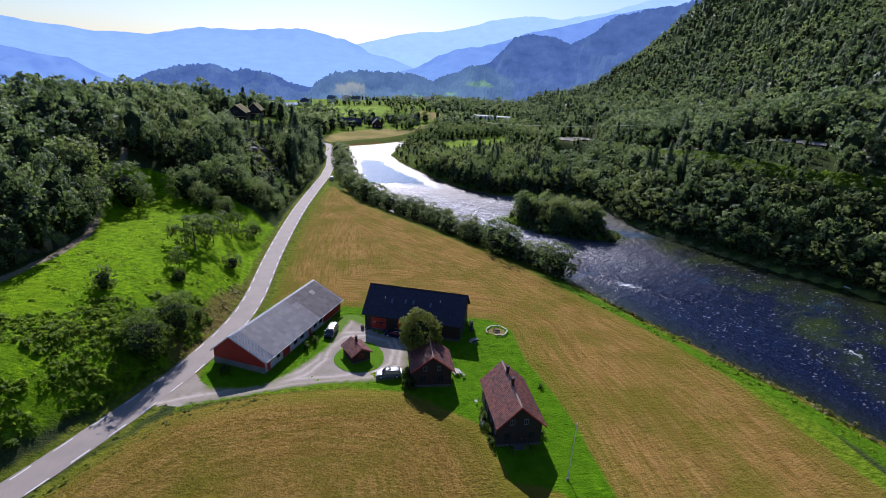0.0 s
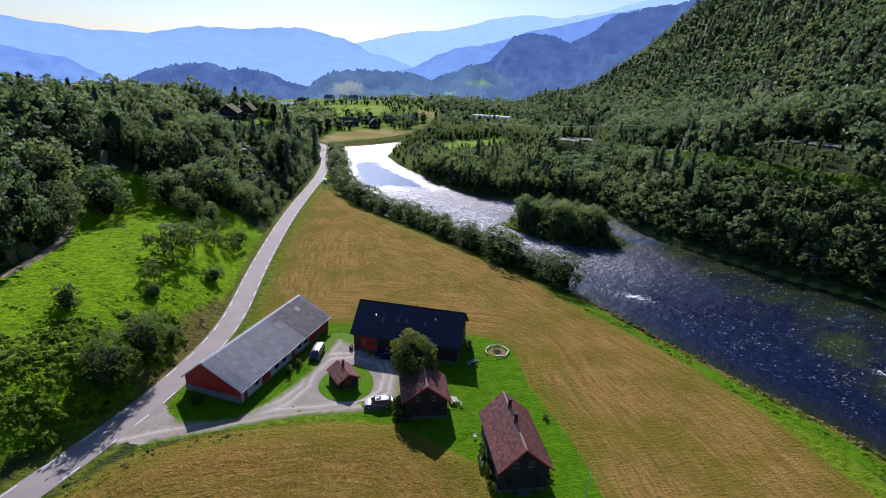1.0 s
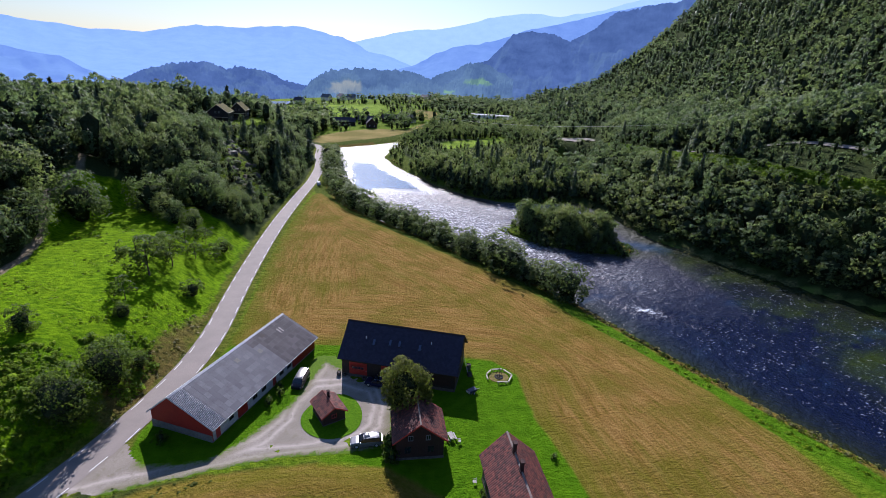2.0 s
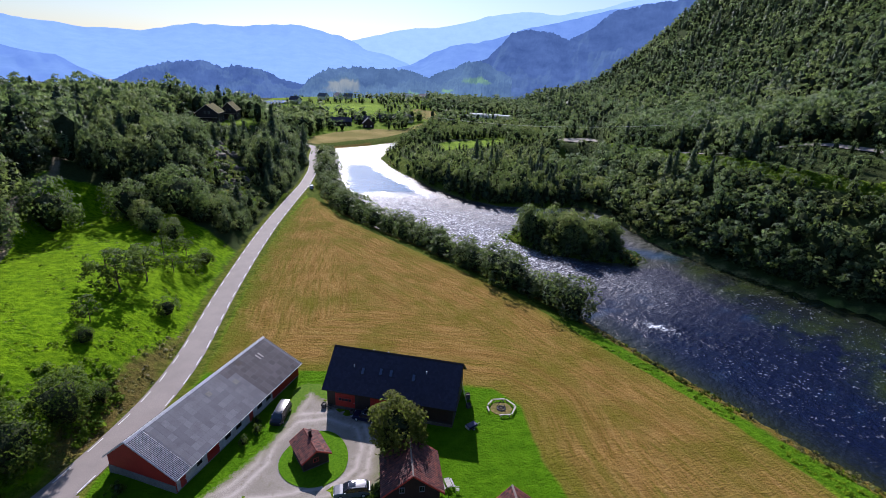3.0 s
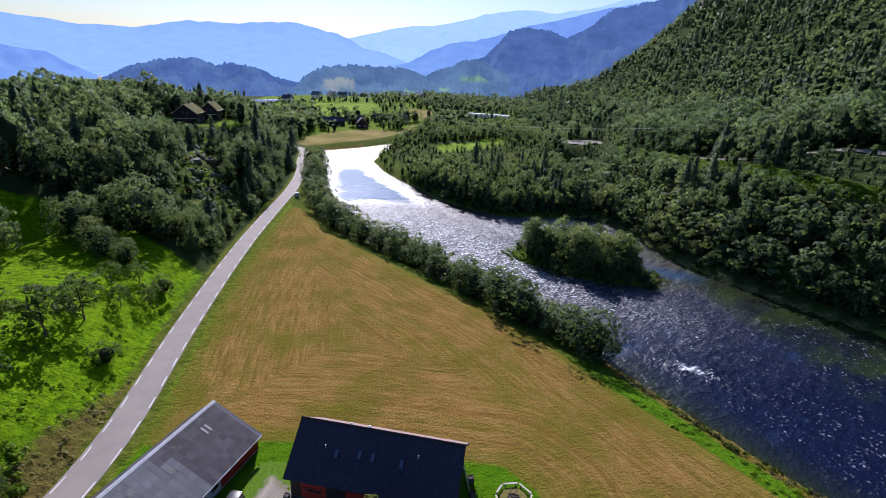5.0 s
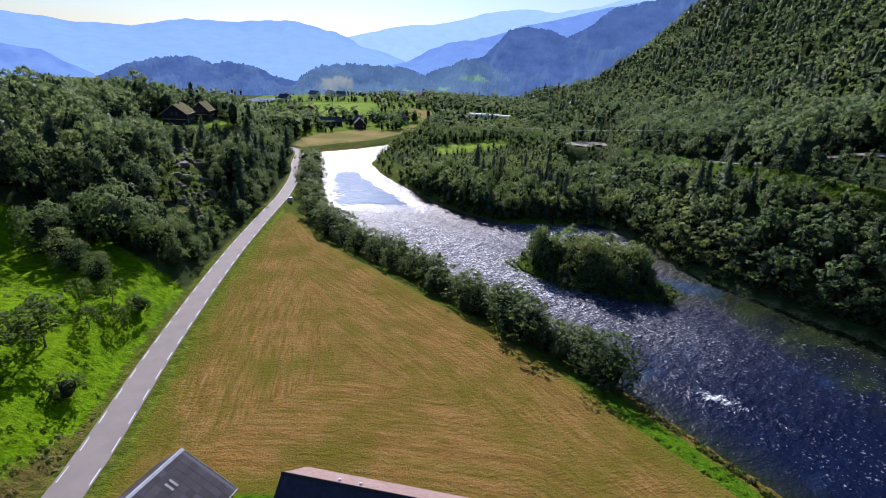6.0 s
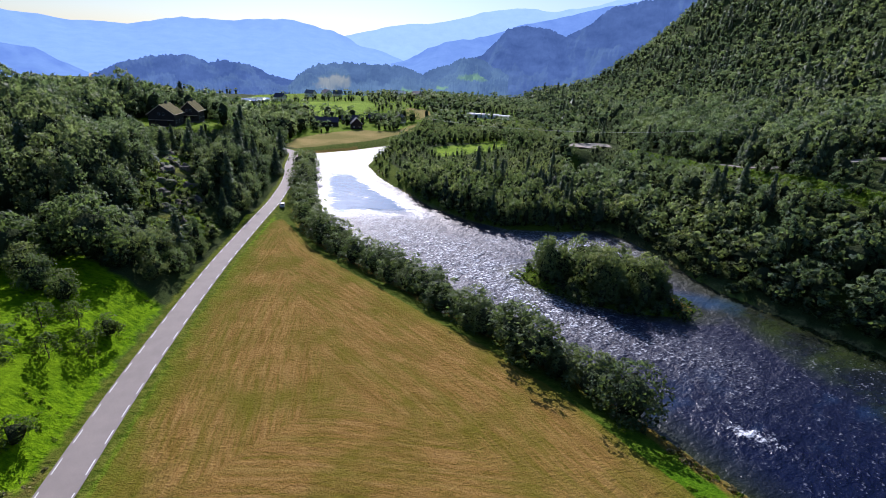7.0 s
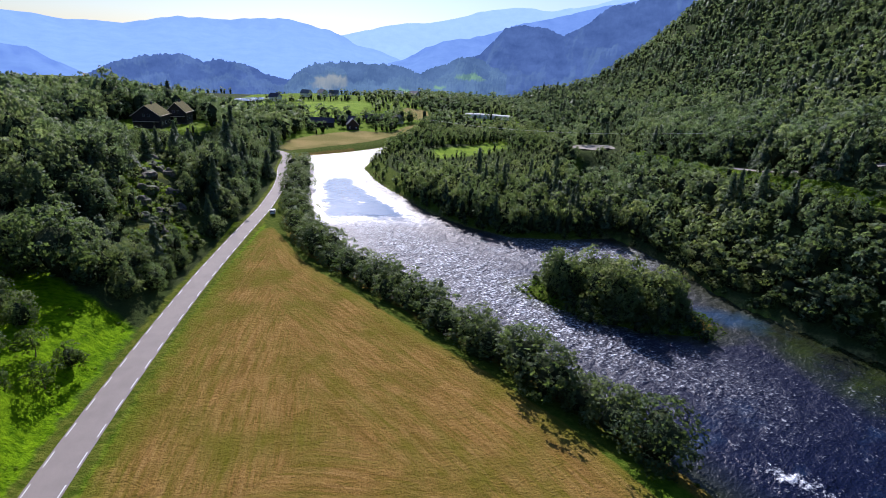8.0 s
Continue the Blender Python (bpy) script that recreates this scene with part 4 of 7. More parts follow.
# ---------------------------------------------------------------- far ranges
def ridge(name, az0, az1, dist, crest, mat, label, deep=500.0, woods=0.0, clearings=()):
    """A mountain range along an arc seen from the valley: crest(a) gives its height over azimuth in degrees.
    woods: height of the tree tops that roughen it; clearings: azimuth, share of the height, half widths of both, kind."""
    n, rows = (330, 32) if woods else (160, 14)
    v, bare, hay = [], [], []
    for j in range(rows):
        u = j / (rows - 1)
        for i in range(n):
            a = az0 + (az1 - az0) * i / (n - 1)
            h = crest(a)
            back = deep * (1 - (1 - u) ** 1.4)
            r = dist - deep + back
            hh = -40 + (h + 40) * u ** 1.25 * (1 + 0.06 * noise.noise((a * 1.1, u * 5, dist * 0.01)) * (1 - u) * 4)
            r += 60 * noise.noise((a * 0.7, u * 3.0, dist * 0.02))
            g = k = 0.0
            for ca, cu, wa, wu, kind in clearings:
                e = min(1.0, max(0.0, 2.0 * (1.0 - ((a - ca) / wa) ** 2 - ((u - cu) / wu) ** 2 + 0.5 * noise.noise((a * 2.0, u * 16, 5.0)))))
                g, k = max(g, 0.7 * e), k if e <= g else kind
            if woods:
                top = noise.noise((a * dist * 0.0025, u * deep * 0.12, dist)) + 0.7 * noise.noise((a * dist * 0.006, u * deep * 0.25, 9.0))
                hh += woods * top * (1 - g)
                r -= 0.8 * woods * top * (1 - g)
            v.append((r * m_.sin(radians(a)), r * m_.cos(radians(a)), hh))
            bare.append(g)
            hay.append(k)
    i = np.arange(rows * n).reshape(rows, n)
    f = np.stack([i[:-1, :-1], i[:-1, 1:], i[1:, 1:], i[1:, :-1]], -1).reshape(-1, 4)
    return tagged(new(name, mesh_np(name, v, f, [mat], smooth_shade=True, attrs=[("bare", bare), ("hay", hay)])), label, "mountains", kind="structure")


def crest_of(stops, seed, amp):
    a = np.array(stops, float)
    return lambda az: float(np.interp(az, a[:, 0], a[:, 1])) + amp * noise.noise((az * 0.35, seed, 0)) + amp * 0.5 * noise.noise((az * 1.1, seed, 3)) + amp * 0.22 * noise.noise((az * 4.0, seed, 7))


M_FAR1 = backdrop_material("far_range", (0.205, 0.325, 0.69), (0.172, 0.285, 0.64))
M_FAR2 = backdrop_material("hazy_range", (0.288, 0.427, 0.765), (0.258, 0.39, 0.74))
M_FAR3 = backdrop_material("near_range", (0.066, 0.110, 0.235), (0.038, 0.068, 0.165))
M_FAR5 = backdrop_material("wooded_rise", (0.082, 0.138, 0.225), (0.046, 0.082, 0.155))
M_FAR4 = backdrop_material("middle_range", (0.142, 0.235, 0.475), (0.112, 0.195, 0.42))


def by_angle(stops, dist):
    return [(a, 52.5 + dist * m_.tan(radians(e))) for a, e in stops]


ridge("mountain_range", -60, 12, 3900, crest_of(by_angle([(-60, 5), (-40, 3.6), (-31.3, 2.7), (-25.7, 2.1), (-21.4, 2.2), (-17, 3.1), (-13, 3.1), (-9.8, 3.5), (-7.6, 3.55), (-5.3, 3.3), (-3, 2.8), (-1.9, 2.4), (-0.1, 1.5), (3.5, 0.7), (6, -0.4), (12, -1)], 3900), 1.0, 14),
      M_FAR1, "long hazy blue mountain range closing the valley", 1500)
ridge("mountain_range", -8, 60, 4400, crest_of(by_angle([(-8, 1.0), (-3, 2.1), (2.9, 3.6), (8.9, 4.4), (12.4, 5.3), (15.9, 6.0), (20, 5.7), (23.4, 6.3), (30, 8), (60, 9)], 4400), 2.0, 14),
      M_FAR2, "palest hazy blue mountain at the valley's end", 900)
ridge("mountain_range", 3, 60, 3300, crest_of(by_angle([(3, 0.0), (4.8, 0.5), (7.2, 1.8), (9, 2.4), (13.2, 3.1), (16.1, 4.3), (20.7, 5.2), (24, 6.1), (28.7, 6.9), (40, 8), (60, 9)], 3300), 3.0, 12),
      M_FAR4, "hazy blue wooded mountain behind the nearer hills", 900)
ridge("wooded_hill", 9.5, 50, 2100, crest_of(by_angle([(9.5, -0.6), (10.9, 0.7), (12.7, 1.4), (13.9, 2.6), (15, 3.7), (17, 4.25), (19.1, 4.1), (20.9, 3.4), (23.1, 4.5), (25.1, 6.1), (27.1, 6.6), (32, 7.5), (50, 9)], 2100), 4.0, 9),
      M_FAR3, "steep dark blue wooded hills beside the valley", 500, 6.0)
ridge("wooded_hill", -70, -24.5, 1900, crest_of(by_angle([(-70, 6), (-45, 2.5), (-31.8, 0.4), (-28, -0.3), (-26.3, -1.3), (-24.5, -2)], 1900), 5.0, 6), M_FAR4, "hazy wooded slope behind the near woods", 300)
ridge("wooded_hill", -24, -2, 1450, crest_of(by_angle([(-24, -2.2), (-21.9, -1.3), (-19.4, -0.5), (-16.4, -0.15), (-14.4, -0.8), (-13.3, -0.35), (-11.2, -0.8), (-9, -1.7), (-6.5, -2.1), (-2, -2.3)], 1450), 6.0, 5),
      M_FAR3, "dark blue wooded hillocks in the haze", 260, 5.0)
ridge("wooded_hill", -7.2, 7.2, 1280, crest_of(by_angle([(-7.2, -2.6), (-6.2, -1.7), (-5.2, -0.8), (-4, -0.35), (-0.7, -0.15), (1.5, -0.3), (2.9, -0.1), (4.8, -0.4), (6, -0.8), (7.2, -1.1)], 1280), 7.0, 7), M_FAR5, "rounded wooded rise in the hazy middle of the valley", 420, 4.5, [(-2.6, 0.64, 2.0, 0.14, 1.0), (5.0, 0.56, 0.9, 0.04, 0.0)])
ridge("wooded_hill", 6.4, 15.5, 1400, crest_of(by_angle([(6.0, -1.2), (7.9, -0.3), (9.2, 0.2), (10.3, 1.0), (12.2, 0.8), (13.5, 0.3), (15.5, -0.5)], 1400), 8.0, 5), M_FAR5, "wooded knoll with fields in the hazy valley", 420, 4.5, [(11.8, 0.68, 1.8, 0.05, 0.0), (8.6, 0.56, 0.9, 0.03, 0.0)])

# ---------------------------------------------------------------- buildings
def wall_panel(bm, x0, x1, top, holes, y0, y1, z0=0.0, breaks=()):
    """A wall along x with a top line and openings that go through it."""
    cuts = sorted({x0, x1, *breaks, *(h[0] for h in holes), *(h[1] for h in holes)})
    cuts = [c for c in cuts if x0 <= c <= x1]
    for a, b in zip(cuts, cuts[1:]):
        mid = (a + b) / 2
        spans, z = [], z0
        for h in sorted((h for h in holes if h[0] <= mid <= h[1]), key=lambda h: h[2]):
            if h[2] > z + 1e-4:
                spans.append((z, z, h[2], h[2]))
            z = h[3]
        spans.append((z, z, top(a), top(b)))
        for za, zb, ta, tb in spans:
            prism(bm, [(a, za), (b, zb), (b, tb), (a, ta)], y0, y1)
    bmesh.ops.remove_doubles(bm, verts=bm.verts[:], dist=0.0005)
    return bm


def window_in(parent, m, w, h, frame_mat, bars=(1, 1), t=0.06):
    """A window with frame, bars and pane; m puts its foot's middle into the wall, outside towards -y."""
    nx, nz = bars[0] + 1, bars[1] + 1
    holes = [(-w / 2 + w * i / nx + 0.025, -w / 2 + w * (i + 1) / nx - 0.025, h * j / nz + 0.025, h * (j + 1) / nz - 0.025) for i in range(nx) for j in range(nz)]
    fr = part("window", wall_panel(bmesh.new(), -w / 2 - t, w / 2 + t, lambda x: h + t, holes, -0.055, 0.06, -0.06), frame_mat, parent)
    fr.matrix_local = m
    part("pane", boxed(-w / 2, w / 2, 0.02, 0.045, 0, h), M_GLASS, fr)
    return fr


def grooved(w, h, n, z0=0.0, thick=0.07):
    """Boards side by side, with grooves between them, as one piece."""
    pts = [(-w / 2, thick)]
    for i in range(n):
        a, b = -w / 2 + w * i / n, -w / 2 + w * (i + 1) / n
        pts += [(a, 0.0), (b - 0.02, 0.0), (b - 0.02, 0.018), (b - 0.001, 0.018)]
    pts += [(w / 2, thick)]
    bm = bmesh.new()
    lo = [bm.verts.new((x, y, z0)) for x, y in pts]
    hi = [bm.verts.new((x, y, h)) for x, y in pts]
    bm.faces.new(lo)
    bm.faces.new(hi[::-1])
    for i in range(len(pts)):
        j = (i + 1) % len(pts)
        bm.faces.new((lo[j], lo[i], hi[i], hi[j]))
    bmesh.ops.recalc_face_normals(bm, faces=bm.faces[:])
    return bm


def door_in(parent, m, w, h, mat, planks=5, name="door"):
    d = part(name, grooved(w, h - 0.01, planks, 0.02), mat, parent)
    d.matrix_local = m @ pose(0, -0.02, 0)
    for z in (h * 0.2, h * 0.78):
        part("brace", boxed(-w / 2, w / 2, -0.03, -0.001, z, z + 0.12), mat, d)
    part("handle", boxed(w / 2 - 0.18, w / 2 - 0.06, -0.10, -0.032, h * 0.48, h * 0.48 + 0.04), M_METAL, d)
    return d


def side_m(side, along, z, wx, wy):
    """Where a wall element stands: side n, s, e, w of a house whose walls are at wx (x0, x1) and wy (y0, y1)."""
    if side == "s":
        return pose(along, wy[0], z)
    if side == "n":
        return pose(along, wy[1], z, 0, 0, 180)
    if side == "e":
        return pose(wx[1], along, z, 0, 0, 90)
    return pose(wx[0], along, z, 0, 0, -90)


def tiles_on(parent, name, p0, u, v, nu, nv, lap, thick, mat, wave=0.0, label=""):
    """Rows of lapped roof tiles as one mesh: p0 the lower corner, u along the eave, v up the slope."""
    u, v, p0 = np.array(u, float), np.array(v, float), np.array(p0, float)
    n = np.cross(u, v)
    n /= np.linalg.norm(n)
    if n[2] < 0:
        n = -n
    rng = np.random.default_rng(int(abs(p0[0] * 31 + p0[1] * 7) * 10))
    V, F = [], []
    for j in range(nv):
        for i in range(nu):
            o = p0 + u * ((i + (0.5 if j % 2 and not wave else 0.0)) / nu) + v * (j / nv)
            if j % 2 and not wave and i == nu - 1:
                du = u * (0.48 / nu)
            else:
                du = u * (0.97 / nu)
            dv = v * ((1 + lap) / nv)
            lift = thick * (0.9 + 0.35 * rng.random())
            skew = n * (rng.random() - 0.5) * thick * 0.3
            b = len(V)
            if wave:
                for q in (0, 0.25, 0.5, 0.75, 1.0):
                    s = n * wave * m_.sin(q * m_.pi)
                    V += [o + du * q + n * lift + s + skew, o + du * q + dv + n * 0.012 + s]
                F += [[b + 2 * k, b + 2 * k + 2, b + 2 * k + 3, b + 2 * k + 1] for k in range(4)]
                V += [o, o + du]
                F += [[b + 10, b + 11, b + 8, b + 0]]
            else:
                V += [o, o + du, o + du + n * lift + skew, o + n * lift, o + dv + n * 0.012, o + dv + du + n * 0.012]
                F += [[b, b + 1, b + 2, b + 3], [b + 3, b + 2, b + 5, b + 4]]
    ob = new(name, mesh_np(name, V, F, [mat]))
    ob.parent = parent
    return tagged(ob, label, kind="stuff")


def gable_house(name, label, category, m, wx, wy, eave, ridge_z, xr, roof_x, roof_y, wall_mats, tile, trim, holes, foot=0.0, foot_mat=None, tile_size=(0.32, 0.36), wave=0.03):
    """A gabled house. Walls at wx, wy; the ridge runs along y at xr; roof_x, roof_y: the roof's outline; eave: heights of the wall tops at wx.
    holes: side -> openings (a0, a1, z0, z1). wall_mats: side -> material."""
    h = thing(name, m, label, category)
    T = 0.2

    def roofline(x):
        e0, e1 = eave
        return ridge_z - 0.16 - (ridge_z - 0.16 - e0) * (xr - x) / (xr - wx[0]) if x < xr else ridge_z - 0.16 - (ridge_z - 0.16 - e1) * (x - xr) / (wx[1] - xr)

    for side in "snew":
        bm = bmesh.new()
        hs = holes.get(side, [])
        z0 = foot
        if side in "sn":
            y = wy[0] if side == "s" else wy[1] - T
            hh = [(a, b, c, d) for a, b, c, d in hs] if side == "s" else [(-b, -a, c, d) for a, b, c, d in hs]
            wall_panel(bm, wx[0], wx[1], roofline, hh if side == "s" else [(-b, -a, c, d) for a, b, c, d in hh], y, y + T, z0, (xr,))
            part("gable_wall", bm, wall_mats[side], h)
        else:
            top = roofline(wx[0] + 0.01) if side == "w" else roofline(wx[1] - 0.01)
            wall_panel(bm, wy[0] + T, wy[1] - T, lambda x: top, hs, 0, T, z0)
            ob = part("side_wall", bm, wall_mats[side], h)
            # panel x runs along the house
            ob.matrix_local = (Matrix(((0, -1, 0, wx[0] + T), (1, 0, 0, 0), (0, 0, 1, 0), (0, 0, 0, 1))) if side == "w" else
                               Matrix(((0, -1, 0, wx[1]), (1, 0, 0, 0), (0, 0, 1, 0), (0, 0, 0, 1))))
    if foot:
        bm = bmesh.new()
        box(bm, wx[0] - 0.05, wx[1] + 0.05, wy[0] - 0.05, wy[1] + 0.05, -0.6, foot - 0.002, 0.02)
        part("footing", bm, foot_mat or M_STONE, h)
    # roof slabs, bargeboards and ridge
    for s, xe in ((0, roof_x[0]), (1, roof_x[1])):
        ze = ridge_z - (ridge_z - eave[s]) * abs(xe - xr) / abs(wx[s] - xr)
        bm = bmesh.new()
        prism(bm, [(xr, ridge_z - 0.12), (xe, ze - 0.12), (xe, ze), (xr, ridge_z)], roof_y[0], roof_y[1])
        part("roof_slope", bm, M_SHEET if tile is None else trim, h)
        if tile is not None:
            slope = m_.hypot(xe - xr, ridge_z - ze)
            nu, nv = int((roof_y[1] - roof_y[0]) / tile_size[0]), int(slope / tile_size[1])
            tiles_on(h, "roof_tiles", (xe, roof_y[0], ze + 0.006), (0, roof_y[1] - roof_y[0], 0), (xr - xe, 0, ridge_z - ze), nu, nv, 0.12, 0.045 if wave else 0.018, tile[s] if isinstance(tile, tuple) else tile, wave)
        for y in (roof_y[0] - 0.03, roof_y[1]):
            bm = bmesh.new()
            prism(bm, [(xr, ridge_z + 0.05), (xr, ridge_z - 0.2), (xe, ze - 0.2), (xe, ze + 0.05)], y, y + 0.03)
            part("bargeboard", bm, trim, h)
    return h


def chimney(parent, x, y, z0, z1, w=0.6, d=0.6, mat=None, cap=True):
    c = part("chimney", boxed(x - w / 2, x + w / 2, y - d / 2, y + d / 2, z0, z1, 0.02), mat or M_BRICK, parent)
    if cap:
        part("cap", boxed(x - w / 2 - 0.07, x + w / 2 + 0.07, y - d / 2 - 0.07, y + d / 2 + 0.07, z1 + 0.002, z1 + 0.1, 0.02), M_BRICK, c)
    part("flashing", boxed(x - w / 2 - 0.06, x + w / 2 + 0.06, y - d / 2 - 0.06, y + d / 2 + 0.06, z0 - 0.05, z0 + 0.5, 0.02), M_BRICK, c)
    return c


# long red shed beside the road; the ridge stands nearer to the road than to the yard
SHED = pose(-20.05, 94.3, 0.0, 0, 0, -25.5)
SX, SY = (-4.0, 7.0), (-13.7, 13.7)
shed_holes = {"e": [(-12.9, -12.0, 0.1, 2.0), (-10.0, -9.2, 1.1, 1.9), (-8.2, -5.9, 0.1, 2.75), (-4.6, -3.6, 1.0, 2.0), (-2.3, -1.3, 1.0, 2.0), (0.6, 1.5, 0.1, 2.1), (2.6, 3.6, 1.0, 2.0), (4.8, 5.8, 1.0, 2.0)]}
shed = gable_house("farm_shed", "long red shed with grey cement-sheet roof beside the road", "barn", SHED, SX, SY, (2.9, 2.9), 6.25, 0.0, (-4.45, 7.65), (-14.05, 14.05),
                   {"s": M_RED, "n": M_RED, "e": M_PLASTER, "w": M_RED}, None, M_METAL, shed_holes, 0.12, M_CONCRETE)
part("plinth", boxed(-4.06, 7.06, -13.78, -13.701, -0.3, 1.15), M_CONCRETE, shed, "grey concrete plinth")
for a, w, h_, z in ((-9.6, 0.8, 0.8, 1.1), (-4.1, 1.0, 1.0, 1.0), (-1.8, 1.0, 1.0, 1.0), (3.1, 1.0, 1.0, 1.0), (5.3, 1.0, 1.0, 1.0)):
    window_in(shed, side_m("e", a, z, SX, SY), w, h_, M_BLACK)
door_in(shed, side_m("e", -12.45, 0.1, SX, SY), 0.9, 1.9, M_RED_TRIM, 5)
door_in(shed, side_m("e", -7.05, 0.1, SX, SY), 2.3, 2.65, M_RED, 12)
door_in(shed, side_m("e", 1.05, 0.1, SX, SY), 0.9, 2.0, M_RED_TRIM, 5)


clad = part("board_cladding", grooved(7.4, 2.85, 37, 0.25, 0.05), M_RED, shed, "red vertical boards on the far end")
clad.matrix_local = pose(7.055, 10.05, 0, 0, 0, 90)


def shed_roof():
    """Large square cement sheets, each a piece; older darker ones at the far end, metal ribs at the near end."""
    v0 = Vector((7.65, -14.05, 6.25 - (6.25 - 2.9) * 7.65 / 7.0))
    up = Vector((0, 0, 6.25)) - Vector((7.65, 0, v0.z))
    L = up.length
    ang = m_.atan2(up.z, -up.x)
    nv, su = 8, 0.92
    sv = L / nv
    bm = boxed(-sv * 0.482, sv * 0.482, -su / 2 + 0.02, su / 2 - 0.02, 0, 0.010, 0.003)
    meshes = []
    for mt in (M_SHEET, M_SHEET_OLD):
        me = bpy.data.meshes.new("sheet")
        bm.to_mesh(me)
        me.materials.append(mt)
        meshes.append(me)
    bm.free()
    rng = random.Random(4)
    n = int(28.1 / su)
    for i in range(n):
        y = -14.05 + su * (i + 0.5) + 0.02
        if i < 3:
            continue
        for j in range(nv):
            c = Vector((7.65, y, v0.z)) + Vector((up.x, 0, up.z)) * ((j + 0.5) / nv)
            old = i >= 20 or (i in (18, 19) and j > 5) or (i == 18 and j == 6)
            ob = new("roof_sheet", meshes[1 if old else 0])
            ob.parent = shed
            tilt = ang + m_.radians(0.4)
            ob.matrix_local = Matrix.Translation(c + Vector((m_.sin(ang), 0, m_.cos(ang))) * (0.008 + 0.005 * rng.random())) @ Matrix.Rotation(tilt, 4, "Y") @ Matrix.Rotation(radians(rng.uniform(-0.5, 0.5)), 4, "Z")
    for y in np.arange(-14.0, -11.4, 0.2):
        bm = bmesh.new()
        rod(bm, (7.65, y, v0.z + 0.05), (0.05, y, 6.3), 0.035, n=6)
        part("roof_rib", bm, M_METAL, shed)
    part("ridge_cap", prism(bmesh.new(), [(-0.3, 6.12), (0, 6.29), (0.3, 6.12), (0.3, 6.16), (0, 6.34), (-0.3, 6.16)], -14.1, 14.1), M_METAL, shed, "pale metal ridge cap")
    tiles_on(shed, "roof_sheeting", (-4.45, -14.05, 2.53), (0, 28.1, 0), (4.45, 0, 3.72), 27, 5, 0.08, 0.02, M_SHEET_OLD)
    # light panels, a black plate laid on as the dark of a hole, and pale patches
    for y in (9.6, 10.25):
        part("roof_light", boxed(-0.62, 0.62, -0.14, 0.14, 0.045, 0.06), M_GARDEN, shed, "pale narrow translucent roof strip").matrix_local = Matrix.Translation(Vector((2.2, y, 6.25 - 3.35 * 2.2 / 7))) @ Matrix.Rotation(ang, 4, "Y")
    for x, y, w, l, mt, lb in ((1.0, 6.2, 0.45, 0.5, M_BLACK, "dark plate standing in for a hole in the sheets"), (3.0, 3.0, 0.42, 0.42, M_CONCRETE, "pale newer roof sheet"), (1.9, -1.5, 0.42, 0.42, M_CONCRETE, "pale newer roof sheet")):
        part("patch", boxed(-w, w, -l, l, 0.03, 0.042), mt, shed, lb).matrix_local = Matrix.Translation(Vector((x, y, 6.25 - 3.35 * x / 7))) @ Matrix.Rotation(ang, 4, "Y")
    part("gutter", rod(bmesh.new(), (7.72, -14.0, v0.z - 0.05), (7.72, 14.0, v0.z - 0.05), 0.06), M_METAL, shed)


shed_roof()

M_SKYLIGHT = car_paint("skylight_glass", (0.10, 0.115, 0.16), 0.5)
# big dark-roofed barn across the yard
BARN = pose(9.42, 96.15, 0.0, 0, 0, 70.9)
BX, BY = (-5.1, 5.1), (-10.3, 10.3)
barn_holes = {"w": [(5.6, 8.9, 0.2, 3.0), (3.5, 4.7, 0.1, 2.4), (-2.4, 3.0, 0.3, 3.4), (-9.6, -3.2, 0.9, 2.8)]}
# dark tiles on the -x slope, pale pink ones on the +x slope
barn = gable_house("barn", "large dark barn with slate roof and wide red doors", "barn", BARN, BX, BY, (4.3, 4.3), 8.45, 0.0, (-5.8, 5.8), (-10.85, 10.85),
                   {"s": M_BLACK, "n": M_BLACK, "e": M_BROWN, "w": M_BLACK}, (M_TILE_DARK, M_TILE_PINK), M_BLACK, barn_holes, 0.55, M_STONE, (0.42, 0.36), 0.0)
door_in(barn, side_m("w", 7.25, 0.2, BX, BY), 3.3, 2.8, M_RED, 10, "garage_door")
door_in(barn, side_m("w", 4.1, 0.1, BX, BY), 1.2, 2.3, M_BLACK, 6)
door_in(barn, side_m("w", 0.3, 0.3, BX, BY), 5.4, 3.1, M_RED, 22, "barn_door")
window_in(barn, side_m("w", 7.25, 1.7, BX, BY) @ pose(0, -0.09, 0), 2.2, 0.55, M_RED_TRIM, (3, 0))
part("boarding", boxed(-5.02, -4.95, -9.6, -3.2, 0.9, 2.8), M_BROWN, barn)
part("ridge_cap", prism(bmesh.new(), [(-0.25, 8.33), (0, 8.5), (0.25, 8.33), (0.25, 8.37), (0, 8.56), (-0.25, 8.37)], -10.9, 10.9), M_BLACK, barn)
for y, u in ((5.0, 0.48), (2.05, 0.44), (0.35, 0.44), (-3.4, 0.46)):
    sl = m_.atan2(4.15, 5.1)
    w = part("roof_window", boxed(-0.60, 0.60, -0.30, 0.30, 0.05, 0.13, 0.02), M_GRAPHITE, barn, "roof window with dark frame")
    w.matrix_local = Matrix.Translation(Vector((-5.8 * u, y, 8.45 - 4.15 / 5.1 * 5.8 * u))) @ Matrix.Rotation(-sl, 4, "Y")
    part("pane", boxed(-0.52, 0.52, -0.22, 0.22, 0.132, 0.145), M_SKYLIGHT, w)
